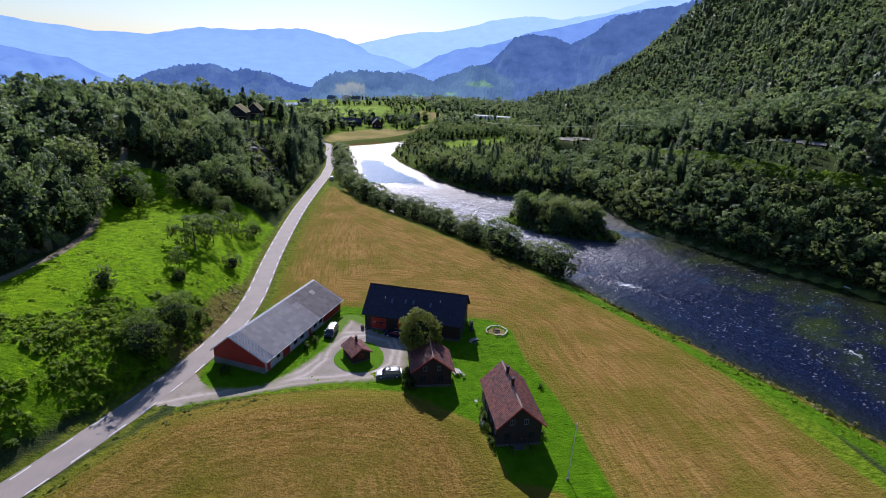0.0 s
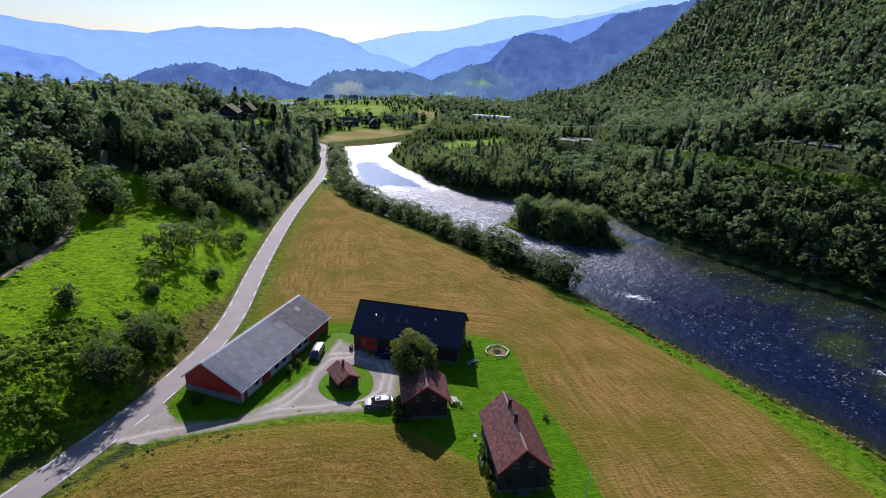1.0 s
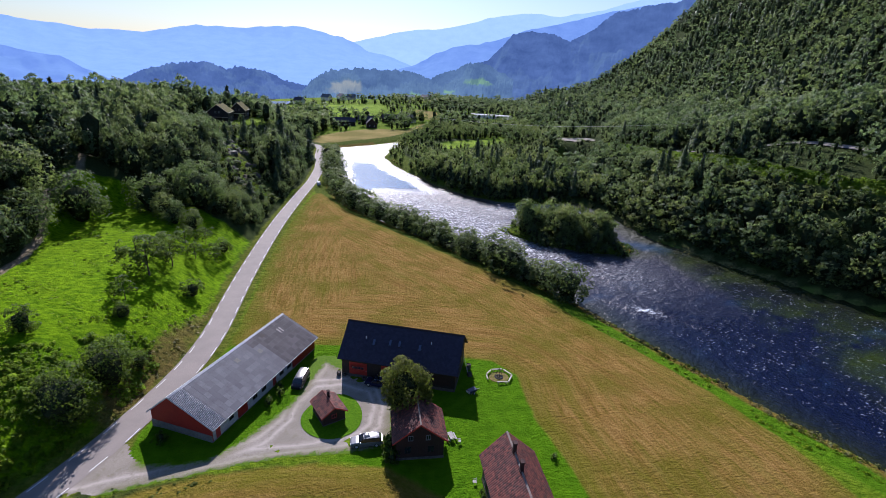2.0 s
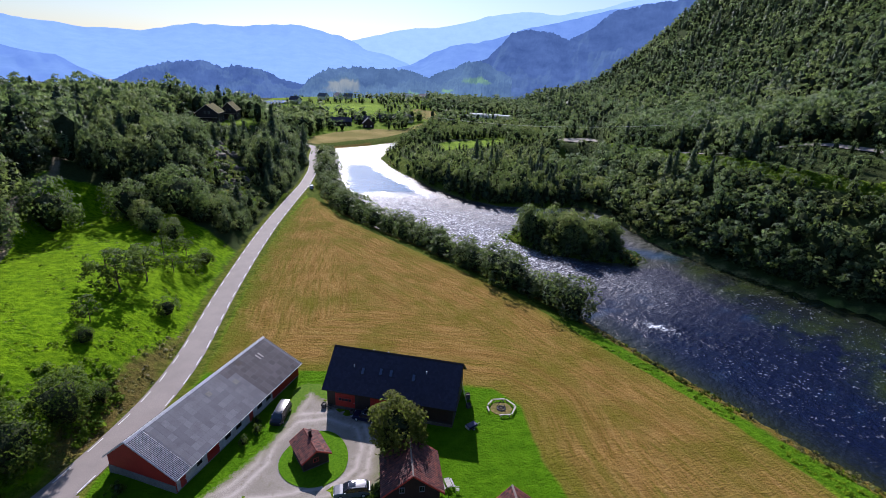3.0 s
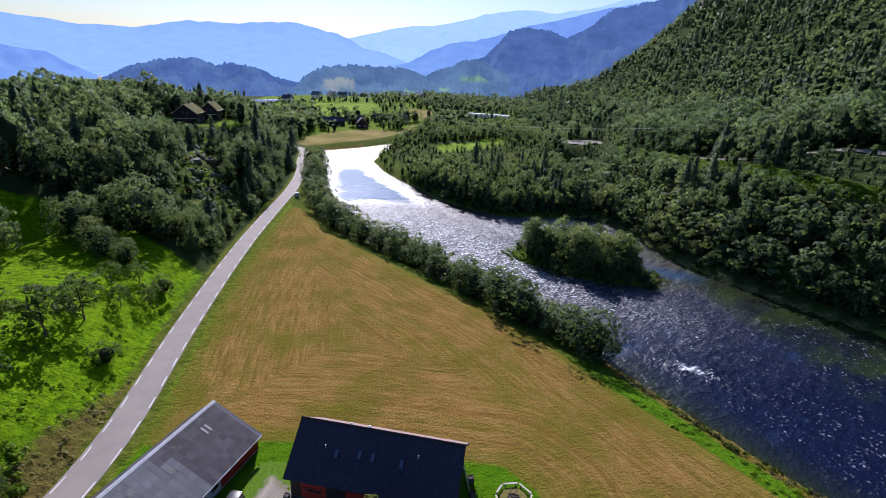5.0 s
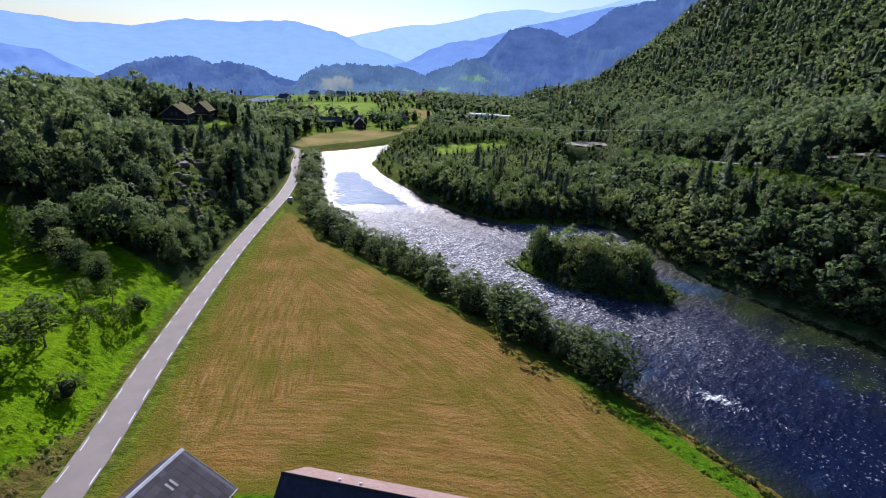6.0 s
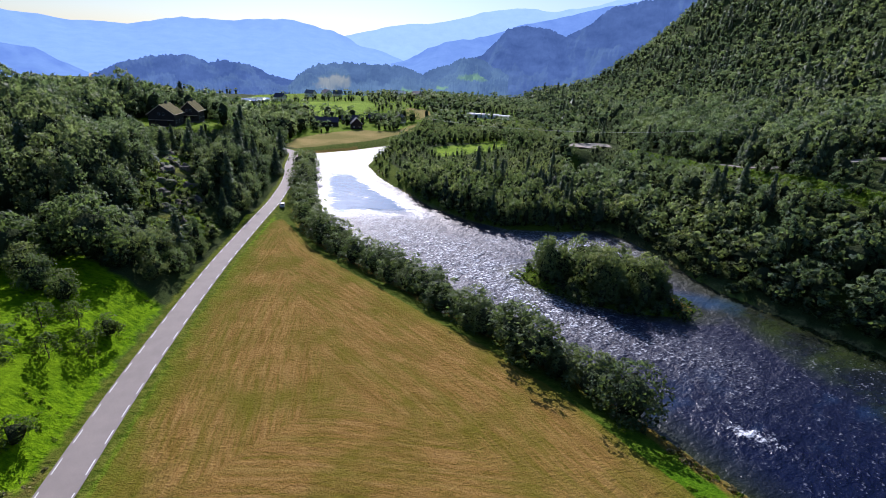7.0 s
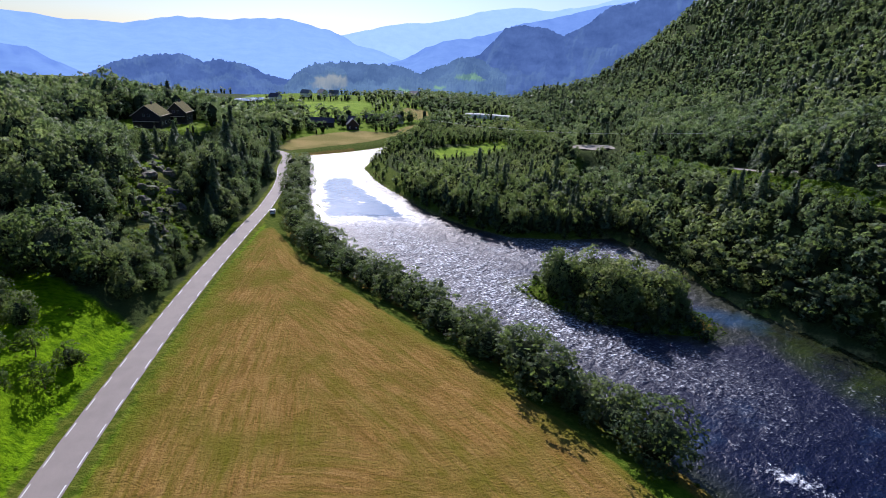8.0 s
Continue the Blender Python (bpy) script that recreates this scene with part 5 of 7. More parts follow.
for y, u in ((6.6, 0.42), (-5.3, 0.33)):
    part("roof_vent", rod(bmesh.new(), (-5.8 * u, y, 8.45 - 4.15 / 5.1 * 5.8 * u), (-5.8 * u, y, 8.9 - 4.15 / 5.1 * 5.8 * u), 0.09), M_METAL, barn)
for y in (4.5, 2.0):
    v = part("ventilator", rod(bmesh.new(), (1.2, y, 7.3), (1.2, y, 7.68), 0.14, 0.14, 10), M_METAL, barn, "pale metal roof ventilator")
    part("cowl", rod(bmesh.new(), (1.2, y, 7.682), (1.2, y, 7.84), 0.26, 0.08, 10), M_METAL, v)

# brown timber house with red trim
HOUSE = pose(10.1, 76.15, 0.0)
HX, HY = (-3.4, 3.4), (-3.1, 3.1)
house_holes = {"s": [(-1.65, -1.05, 3.35, 4.15), (0.85, 1.45, 3.35, 4.15), (-2.2, -1.3, 1.1, 2.3), (1.1, 2.0, 1.1, 2.3)], "e": [(-1.5, -0.6, 1.0, 2.2), (0.9, 1.8, 0.25, 2.2)], "w": [(-0.5, 0.5, 1.0, 2.2)]}
house = gable_house("farmhouse", "dark brown timber house with red-tiled roof and red trim", "house", HOUSE, HX, HY, (3.65, 3.65), 6.3, 0.0, (-3.95, 3.95), (-3.55, 3.6),
                    {"s": M_BROWN, "n": M_BROWN, "e": M_BROWN, "w": M_BROWN}, M_TILE_RED, M_RED_TRIM, house_holes, 0.4, M_STONE)
for a, z, h_ in ((-1.35, 3.35, 0.8), (1.15, 3.35, 0.8), (-1.75, 1.1, 1.2), (1.55, 1.1, 1.2)):
    window_in(house, side_m("s", a, z, HX, HY), 0.6 if z > 3 else 0.9, h_, M_CASING if z > 3 else M_BROWN, (1, 0), 0.05)
window_in(house, side_m("e", -1.05, 1.0, HX, HY), 0.9, 1.2, M_CASING)
window_in(house, side_m("w", 0.0, 1.0, HX, HY), 1.0, 1.2, M_CASING)
door_in(house, side_m("e", 1.35, 0.25, HX, HY), 0.9, 1.95, M_RED_TRIM)
part("ridge_tiles", prism(bmesh.new(), [(-0.11, 6.24), (0, 6.34), (0.11, 6.24), (0.11, 6.28), (0, 6.40), (-0.11, 6.28)], -3.55, 3.6), M_RIDGE, house, "pale mortared ridge tiles")

# larger brown house with tall chimneys
BIG = pose(21.6, 62.95, 0.0)
GX, GY = (-3.35, 3.35), (-5.5, 5.6)
big_holes = {"s": [(-1.6, -1.0, 3.9, 4.8), (0.5, 1.1, 3.9, 4.8), (-2.4, -1.5, 1.2, 2.4), (1.4, 2.3, 1.2, 2.4), (-0.45, 0.45, 0.42, 2.4)],
             "w": [(-4.2, -3.3, 1.1, 2.3), (-1.5, -0.6, 1.1, 2.3), (1.2, 2.1, 1.1, 2.3), (3.6, 4.5, 1.1, 2.3)], "e": [(-3.6, -2.7, 1.1, 2.3), (2.2, 3.1, 1.1, 2.3)]}
big = gable_house("farmhouse", "dark timber farmhouse with long red-tiled roof and two chimneys", "house", BIG, GX, GY, (4.2, 4.2), 7.4, -0.3, (-3.85, 3.85), (-6.15, 6.2),
                  {"s": M_BLACK, "n": M_BLACK, "e": M_BLACK, "w": M_BLACK}, M_TILE_RED, M_RED_TRIM, big_holes, 0.4, M_STONE)
for a, z, h_ in ((-1.3, 3.9, 0.9), (0.8, 3.9, 0.9), (-1.95, 1.2, 1.2), (1.85, 1.2, 1.2)):
    window_in(big, side_m("s", a, z, GX, GY), 0.6 if z > 3 else 0.9, h_, M_CASING if z > 3 else M_BROWN, (1, 0), 0.05)
door_in(big, side_m("s", 0.0, 0.42, GX, GY), 0.9, 1.98, M_BROWN)
for a in (-3.75, -1.05, 1.65, 4.05):
    window_in(big, side_m("w", a, 1.1, GX, GY), 0.9, 1.2, M_CASING)
for a in (-3.15, 2.65):
    window_in(big, side_m("e", a, 1.1, GX, GY), 0.9, 1.2, M_CASING)
part("ridge_tiles", prism(bmesh.new(), [(-0.43, 7.36), (-0.3, 7.44), (-0.17, 7.36), (-0.17, 7.41), (-0.3, 7.52), (-0.43, 7.41)], -6.15, 6.2), M_RIDGE, big, "pale mortared ridge tiles")
chimney(big, -0.3, 2.6, 7.0, 8.7, 0.40, 0.55)
chimney(big, -0.3, -0.6, 7.0, 8.7, 0.40, 0.55)
for i in range(3):
    part("step", boxed(-0.9, 0.9, -5.55 - 0.3 * (i + 1), -5.55 - 0.3 * i - 0.004, -0.2, 0.36 - 0.12 * i, 0.015), M_STONE, big)

# little hut on the grass island
HUT = pose(-3.45, 83.7, 0.1, 0, 0, 26.3)
UX, UY = (-1.8, 1.8), (-2.2, 2.2)
hut = gable_house("hut", "small dark log hut with red-tiled roof and slim brick chimney", "hut", HUT, UX, UY, (1.9, 1.9), 3.0, 0.0, (-2.15, 2.15), (-2.6, 2.6),
                  {"s": M_BROWN, "n": M_BROWN, "e": M_BROWN, "w": M_BROWN}, M_TILE_RED, M_RED_TRIM, {"e": [(-0.4, 0.4, 0.2, 1.7)], "s": [(-0.35, 0.35, 0.9, 1.5)]}, 0.15, M_STONE)
door_in(hut, side_m("e", 0.0, 0.2, UX, UY), 0.8, 1.5, M_BROWN)
window_in(hut, side_m("s", 0.0, 0.9, UX, UY), 0.7, 0.6, M_RED_TRIM, (1, 0))
part("ridge_tiles", prism(bmesh.new(), [(-0.15, 2.92), (0, 3.04), (0.15, 2.92), (0.15, 2.98), (0, 3.12), (-0.15, 2.98)], -2.6, 2.6), M_TILE_RED, hut)
chimney(hut, 0.35, 0.9, 2.5, 3.75, 0.36, 0.36)


# ---------------------------------------------------------------- trees
def unit(a):
    return a / np.maximum(np.linalg.norm(a, axis=1, keepdims=True), 1e-6)


def cards(rng, pos, nrm, size):
    """Leaf clumps: small bent quads at pos, facing about nrm."""
    n = len(pos)
    nrm = unit(nrm + rng.normal(0, 0.55, (n, 3)))
    a = unit(np.cross(nrm, rng.normal(0, 1, (n, 3))))
    b = np.cross(nrm, a)
    s = (size * rng.uniform(0.6, 1.25, n))[:, None]
    bend = nrm * s * 0.28
    v = np.stack([pos - a * s - bend, pos - b * s * 0.6, pos + a * s - bend, pos + b * s * 0.7], 1).reshape(-1, 3)
    i = np.arange(n)[:, None] * 4
    f = np.concatenate([i + [[0, 1, 3]], i + [[1, 2, 3]]], 1).reshape(-1, 3)
    return v, f


def broad_crown(seed, clumps, per, size, z0=0.22, rad=0.36, heart=0.62, peak=0.42, blunt=0.62, uneven=0.30):
    """A crown for a tree one metre high: twig clumps on an uneven rounded body round a ragged heart, coloured dark for
    inner shade.
    peak: how high up the crown is widest; blunt: how full its top is."""
    rng = np.random.default_rng(seed)
    ph = rng.uniform(0, 6.283, 4)

    def body(u, a):
        """Radius of the crown at height u and angle a."""
        w = np.where(u < peak, 0.45 + 0.55 * np.sin(0.5 * m_.pi * u / peak), np.maximum(1 - ((u - peak) / (1 - peak)) ** 2, 0) ** blunt)
        return rad * w * (1 + uneven * (0.5 * np.sin(2 * a + ph[0] + 4 * u) + 0.35 * np.sin(3 * a + ph[1] - 6 * u) + 0.3 * np.sin(5 * a + ph[2] + 9 * u)))

    V, F, N = [], [], []
    # heart: rings of an uneven hollow body
    seg, ring = (6, 4) if clumps > 20 else (5, 3)
    us = np.linspace(0.05, 0.64, ring)
    hv = [(0, 0, z0)]
    for u in us:
        for k in range(seg):
            a = 6.283 * (k + 0.5 * (len(hv) % 2)) / seg
            q = float(body(np.array(u), np.array(a))) * heart * rng.uniform(0.75, 1.1)
            hv.append((q * m_.cos(a), q * m_.sin(a), z0 + (1 - z0) * u * 0.94))
    hv.append((0, 0, z0 + (1 - z0) * 0.72))
    hf = [(0, 1 + (k + 1) % seg, 1 + k) for k in range(seg)]
    for j in range(ring - 1):
        for k in range(seg):
            p, q = 1 + j * seg + k, 1 + j * seg + (k + 1) % seg
            hf += [(p, q, q + seg), (p, q + seg, p + seg)]
    top = len(hv) - 1
    hf += [(top - seg + k, top - seg + (k + 1) % seg, top) for k in range(seg)]
    hv = np.array(hv)
    V.append(hv)
    F.append(np.array(hf))
    N.append(unit(hv - [0, 0, z0 + 0.4 * (1 - z0)]))
    base = len(hv)
    # clumps of twigs, closer together where the crown is wide
    u = rng.uniform(0, 1, clumps * 6)
    a = rng.uniform(0, 6.283, clumps * 6)
    keep = rng.uniform(0, 1.5 * rad, clumps * 6) < body(u, a) + 0.12 * rad
    u, a = u[keep][:clumps], a[keep][:clumps]
    u[:2] = 0.93, 0.99
    q = body(u, a) * rng.uniform(0.50, 0.95, len(u))
    c = np.stack([q * np.cos(a), q * np.sin(a), z0 + (1 - z0) * (0.06 + u * 0.82)], 1)
    out = unit(np.stack([np.cos(a), np.sin(a), 0.25 + 1.5 * (u - peak)], 1))
    r = rad * rng.uniform(0.24, 0.46, len(u))
    pick = np.repeat(np.arange(len(u)), per)
    d = unit(rng.normal(0, 0.7, (len(pick), 3)) + 0.6 * out[pick] + [0, 0, 0.35])
    pos = c[pick] + d * (r[pick] * rng.uniform(0.62, 1.05, len(pick)))[:, None]
    v, f = cards(rng, pos, d, size)
    V.append(v)
    F.append(f + base)
    N.append(np.repeat(unit(0.72 * d + 0.28 * out[pick]), 4, 0))
    return np.concatenate(V), np.concatenate(F), np.concatenate(N)


def spruce_crown(seed, n_cards, size, rad=0.17):
    rng = np.random.default_rng(seed)
    V, F, N, base = [], [], [], 0
    for k in range(5):
        zb, zt = 0.1 + 0.17 * k, 0.36 + 0.17 * k
        n = 7
        ang = np.arange(n) * 2 * m_.pi / n + rng.uniform(0, 1)
        rr = rad * (1 - k / 5.6) * 0.8 * rng.uniform(0.8, 1.15, n)
        ring = np.stack([rr * np.cos(ang), rr * np.sin(ang), np.full(n, zb)], 1)
        V.append(np.concatenate([ring, [[0, 0, min(zt, 1.0)]]]))
        F.append(np.array([[i, (i + 1) % n, n] for i in range(n)]) + base)
        N.append(unit(np.concatenate([ring * [1, 1, 0] + [0, 0, 0.05], [[0, 0, 1.0]]])))
        base += n + 1
    u = rng.uniform(0, 1, n_cards) ** 1.5
    z = 0.08 + 0.9 * u
    a = rng.uniform(0, 2 * m_.pi, n_cards)
    rr = rad * (1 - u) ** 0.9 * rng.uniform(0.7, 1.15, n_cards) + 0.008
    pos = np.stack([rr * np.cos(a), rr * np.sin(a), z - 0.02], 1)
    d = np.stack([np.cos(a), np.sin(a), np.full(n_cards, 0.5)], 1)
    v, f = cards(rng, pos, d, size)
    V.append(v)
    F.append(f + base)
    N.append(np.repeat(unit(d), 4, 0))
    return np.concatenate(V), np.concatenate(F), np.concatenate(N)


def trunk_bm(h, r, seed, z_top=0.62):
    """A tapered, slightly bent trunk with limbs that reach into the crown."""
    rng = random.Random(seed)
    bm = bmesh.new()
    p = Vector((0, 0, -0.25))
    n = 4
    for k in range(n):
        q = Vector((rng.uniform(-0.05, 0.05) * h, rng.uniform(-0.05, 0.05) * h, h * z_top * (k + 1) / n))
        rod(bm, p, q, r * (1 - 0.2 * k), r * (1 - 0.2 * (k + 1)), 7)
        if k >= 1:
            for _ in range(2):
                a = rng.uniform(0, 6.28)
                rod(bm, q, q + Vector((m_.cos(a), m_.sin(a), rng.uniform(0.5, 1.1))) * h * 0.17, r * 0.42, r * 0.12, 5)
        p = q
    return bm


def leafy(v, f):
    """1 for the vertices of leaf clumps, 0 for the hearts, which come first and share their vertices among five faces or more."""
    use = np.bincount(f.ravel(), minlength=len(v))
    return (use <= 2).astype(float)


def crown_mesh(name, arrays, scale, mat, tint):
    v, f, nr = arrays
    v = v * np.array(scale)
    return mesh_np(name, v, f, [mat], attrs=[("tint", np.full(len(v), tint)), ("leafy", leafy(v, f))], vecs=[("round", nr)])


def make_tree(name, m, h, rad_scale, proto, mat, tint, label, group, seed, trunk_r=None, category="tree", z_top=0.62):
    e = thing(name, m, label, category, group)
    part("trunk", trunk_bm(h, trunk_r or h * 0.022, seed, z_top), M_BARK, e)
    c = new("crown", crown_mesh("crown", proto, (h * rad_scale, h * rad_scale, h), mat, tint))
    c.parent = e
    return e


FINE = [broad_crown(10 + k, 42, 22, 0.040, 0.02, 0.42, 0.50, 0.48, 0.5) for k in range(4)]
ROUND = [broad_crown(30 + k, 60, 28, 0.034, 0.0, 0.46, 0.55, 0.48, 0.5) for k in range(3)]
DENSE = [broad_crown(36 + k, 74, 30, 0.028, 0.0, 0.46, 0.80, 0.46, 0.5, 0.2) for k in range(2)]
AIRY = [broad_crown(50 + k, 34, 20, 0.038, 0.20, 0.34, 0.03, 0.48, 0.6, 0.5) for k in range(3)]
MIDS = [broad_crown(70 + k, 19, 12, 0.058, 0.04, 0.38, 0.46, 0.5, 0.5) for k in range(4)] + [broad_crown(80 + k, 17, 12, 0.052, 0.06, 0.29, 0.46, 0.45, 0.6) for k in range(3)]
NEAR = [broad_crown(130 + k, 34, 22, 0.036, 0.06, 0.38, 0.44, 0.52, 0.5, 0.4) for k in range(5)] + [broad_crown(136 + k, 30, 22, 0.033, 0.08, 0.29, 0.44, 0.45, 0.6, 0.4) for k in range(4)]
YARD = broad_crown(61, 90, 50, 0.026, 0.28, 0.36, 0.6, 0.46, 0.5)
FARS = [broad_crown(90 + k, 8, 5, 0.098, 0.02, 0.38, 0.36, 0.5, 0.5) for k in range(4)] + [broad_crown(95 + k, 7, 5, 0.088, 0.04, 0.30, 0.36, 0.45, 0.6) for k in range(3)]
SPRUCE = [spruce_crown(110 + k, 230, 0.046) for k in range(3)]
SPRUCE_FAR = [spruce_crown(120 + k, 44, 0.10) for k in range(2)]


def forest(name, spots, protos, mat, label, hmin, hmax, seed, wide=(0.9, 1.25), category="forest", lift=-0.3):
    """A wood as one mesh: spots are x, y and a size factor."""
    rng = np.random.default_rng(seed)
    V, F, Tn, Nn, base = [], [], [], [], 0
    x, y = spots[:, 0], spots[:, 1]
    z = ground_z(x, y) + lift
    lump = lumps(x, y, 32, 12.0)
    for k in range(len(spots)):
        v, f, nr = protos[rng.integers(len(protos))]
        a = rng.uniform(0, 6.283)
        h = rng.uniform(hmin, hmax) * spots[k, 2]
        w = h * rng.uniform(*wide)
        c, s = m_.cos(a), m_.sin(a)
        V.append(np.stack([(v[:, 0] * c - v[:, 1] * s) * w + x[k], (v[:, 0] * s + v[:, 1] * c) * w + y[k], v[:, 2] * h + z[k]], 1))
        Nn.append(np.stack([nr[:, 0] * c - nr[:, 1] * s, nr[:, 0] * s + nr[:, 1] * c, nr[:, 2]], 1))
        F.append(f + base)
        Tn.append(np.full(len(v), min(1.0, max(0.0, 0.48 + 0.65 * lump[k] + rng.uniform(-0.35, 0.35)))))
        base += len(v)
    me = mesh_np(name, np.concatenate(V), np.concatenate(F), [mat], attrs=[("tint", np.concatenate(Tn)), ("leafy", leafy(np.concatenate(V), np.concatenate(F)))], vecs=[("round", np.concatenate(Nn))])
    return tagged(new(name, me), label, category, kind="stuff")


PIT = [(126, 330), (158, 338), (162, 357), (130, 358)]
ROAD_VIEW = [(150, 188), (156, 150), (183, 172), (180, 202), (166, 208)]
PIT_VIEW = [(108, 282), (136, 276), (160, 338), (124, 334)]


def scatter(seed, x0, x1, y0, y1, gap, ok, grow=None):
    """Jittered spots on a grid, kept where ok(x, y) holds."""
    rng = np.random.default_rng(seed)
    X, Y = np.meshgrid(np.arange(x0, x1, gap), np.arange(y0, y1, gap))
    x, y = X.ravel(), Y.ravel()
    x = x + rng.uniform(-0.45, 0.45, x.size) * gap
    y = y + rng.uniform(-0.45, 0.45, x.size) * gap
    k = ok(x, y)
    x, y = x[k], y[k]
    g = np.ones(x.size) if grow is None else grow(x, y)
    # young growth in the cutting before the gravel pit
    g = g * np.where((sdf(x, y, PIT_VIEW) > 0) | (sdf(x, y, ROAD_VIEW) > 0), 0.36, 1.0)
    return np.stack([x, y, g * rng.uniform(0.85, 1.15, x.size)], 1)


def in_view(x, y, pad=14.0):
    """Only the stretch of valley that the flight looks into."""
    az = np.degrees(np.arctan2(x, np.maximum(y + 5, 1)))
    far = np.hypot(x, y)
    return (az > -41) & (az < 54) & (y > 30) & (ground_z(x, y) - 44 < 0.165 * far)


def clear(x, y):
    """Not on roads, fields, water, the bench of the upper road or the yards."""
    k = (seg_dist(x, y, ROAD) > 5.5) & (sdf(x, y, RIVER) < -1.2)
    for p in (FIELD_N, FIELD_S, LAWN, LAWN_W, MEADOW, PIT, *FAR_GREEN, *FAR_HAY):
        k &= sdf(x, y, p) < -1.0
    return k & (seg_dist(x, y, UPPER) > 4.5)


def dw_of(x, y):
    return x_of(ROAD_W, np.clip(y, 38, 374)) - x


def de_of(x, y):
    return (x - x_of(FOOT_E, np.clip(y, -60, 1600))) * 0.92


LODGE = (-77.3, 304.0)
LEDGE = [(-63, 264), (-52, 260), (-44, 234), (-37, 214), (-38, 196), (-47, 202), (-55, 216), (-61, 240)]

def west_ok(x, y):
    d = dw_of(x, y)
    return (clear(x, y) & in_view(x, y) & (d > 6) & ((d > 44) | (y > 168)) & (sdf(x, y, TERRACE) < 1.5) & ~((y < LODGE[1]) & (y > LODGE[1] - 26) & (np.abs(x - LODGE[0] + (LODGE[1] - y) * -0.2) < 7)) &
            ~((sdf(x, y, LEDGE) > 0) & (lumps(x, y, 5, 8) > -0.5)))


def west_size(x, y):
    k = np.interp(dw_of(x, y), [6, 14, 30, 60], [0.45, 0.7, 0.95, 1.05]) * (0.95 + 0.25 * lumps(x, y, 11, 4.0))
    return k * np.where((np.abs(x - LODGE[0] - 8) < 24) & (y < LODGE[1] + 4) & (y > LODGE[1] - 62), np.interp(LODGE[1] - y, [0, 24, 62], [0.2, 0.42, 0.8]), 1.0)


west = scatter(1, -200, -30, 60, 420, 6.5, lambda x, y: west_ok(x, y) & (dw_of(x, y) < 105), west_size)
front = (dw_of(west[:, 0], west[:, 1]) < 58) & (west[:, 1] < 330)
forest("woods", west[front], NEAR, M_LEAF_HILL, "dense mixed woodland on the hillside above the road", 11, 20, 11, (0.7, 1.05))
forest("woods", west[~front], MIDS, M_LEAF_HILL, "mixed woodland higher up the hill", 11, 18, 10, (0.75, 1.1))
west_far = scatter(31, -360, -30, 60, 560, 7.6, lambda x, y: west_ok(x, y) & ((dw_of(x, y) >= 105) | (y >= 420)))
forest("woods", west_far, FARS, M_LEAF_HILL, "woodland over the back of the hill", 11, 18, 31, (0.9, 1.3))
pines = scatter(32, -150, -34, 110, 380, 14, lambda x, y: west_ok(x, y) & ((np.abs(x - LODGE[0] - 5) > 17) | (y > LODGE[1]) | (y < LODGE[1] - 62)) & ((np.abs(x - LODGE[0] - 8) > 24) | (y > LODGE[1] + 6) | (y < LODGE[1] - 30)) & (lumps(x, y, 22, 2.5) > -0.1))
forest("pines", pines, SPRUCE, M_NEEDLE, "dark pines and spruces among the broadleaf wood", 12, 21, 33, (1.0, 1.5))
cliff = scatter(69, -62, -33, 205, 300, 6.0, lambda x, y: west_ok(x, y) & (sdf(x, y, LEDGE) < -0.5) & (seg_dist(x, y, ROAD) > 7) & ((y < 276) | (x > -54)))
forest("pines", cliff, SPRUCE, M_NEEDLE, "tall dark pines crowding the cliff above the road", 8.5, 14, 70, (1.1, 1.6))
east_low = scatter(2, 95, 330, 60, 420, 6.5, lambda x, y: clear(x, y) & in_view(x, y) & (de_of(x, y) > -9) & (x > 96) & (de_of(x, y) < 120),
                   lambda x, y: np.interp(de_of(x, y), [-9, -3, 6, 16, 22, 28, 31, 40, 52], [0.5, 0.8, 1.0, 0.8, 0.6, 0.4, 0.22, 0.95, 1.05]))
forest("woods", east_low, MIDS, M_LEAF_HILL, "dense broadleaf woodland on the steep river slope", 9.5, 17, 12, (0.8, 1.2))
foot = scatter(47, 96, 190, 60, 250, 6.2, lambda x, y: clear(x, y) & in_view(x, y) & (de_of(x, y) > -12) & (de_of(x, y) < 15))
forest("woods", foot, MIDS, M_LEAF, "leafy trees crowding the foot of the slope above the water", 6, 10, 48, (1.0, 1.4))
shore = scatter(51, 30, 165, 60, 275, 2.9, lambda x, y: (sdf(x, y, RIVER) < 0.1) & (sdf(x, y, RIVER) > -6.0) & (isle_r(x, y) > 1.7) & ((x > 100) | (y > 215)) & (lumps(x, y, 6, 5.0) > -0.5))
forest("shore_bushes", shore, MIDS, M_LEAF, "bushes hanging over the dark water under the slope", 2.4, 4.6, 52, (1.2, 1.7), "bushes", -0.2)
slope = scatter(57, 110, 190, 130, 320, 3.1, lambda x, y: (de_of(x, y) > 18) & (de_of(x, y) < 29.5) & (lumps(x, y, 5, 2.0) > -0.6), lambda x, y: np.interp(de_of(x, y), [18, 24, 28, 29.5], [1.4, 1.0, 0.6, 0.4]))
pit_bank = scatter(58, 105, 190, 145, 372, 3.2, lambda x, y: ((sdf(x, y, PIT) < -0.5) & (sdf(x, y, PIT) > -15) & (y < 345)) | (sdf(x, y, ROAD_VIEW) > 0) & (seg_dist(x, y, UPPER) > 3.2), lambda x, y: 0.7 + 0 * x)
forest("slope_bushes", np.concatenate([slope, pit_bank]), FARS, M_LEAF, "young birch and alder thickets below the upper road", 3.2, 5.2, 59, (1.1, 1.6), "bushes")
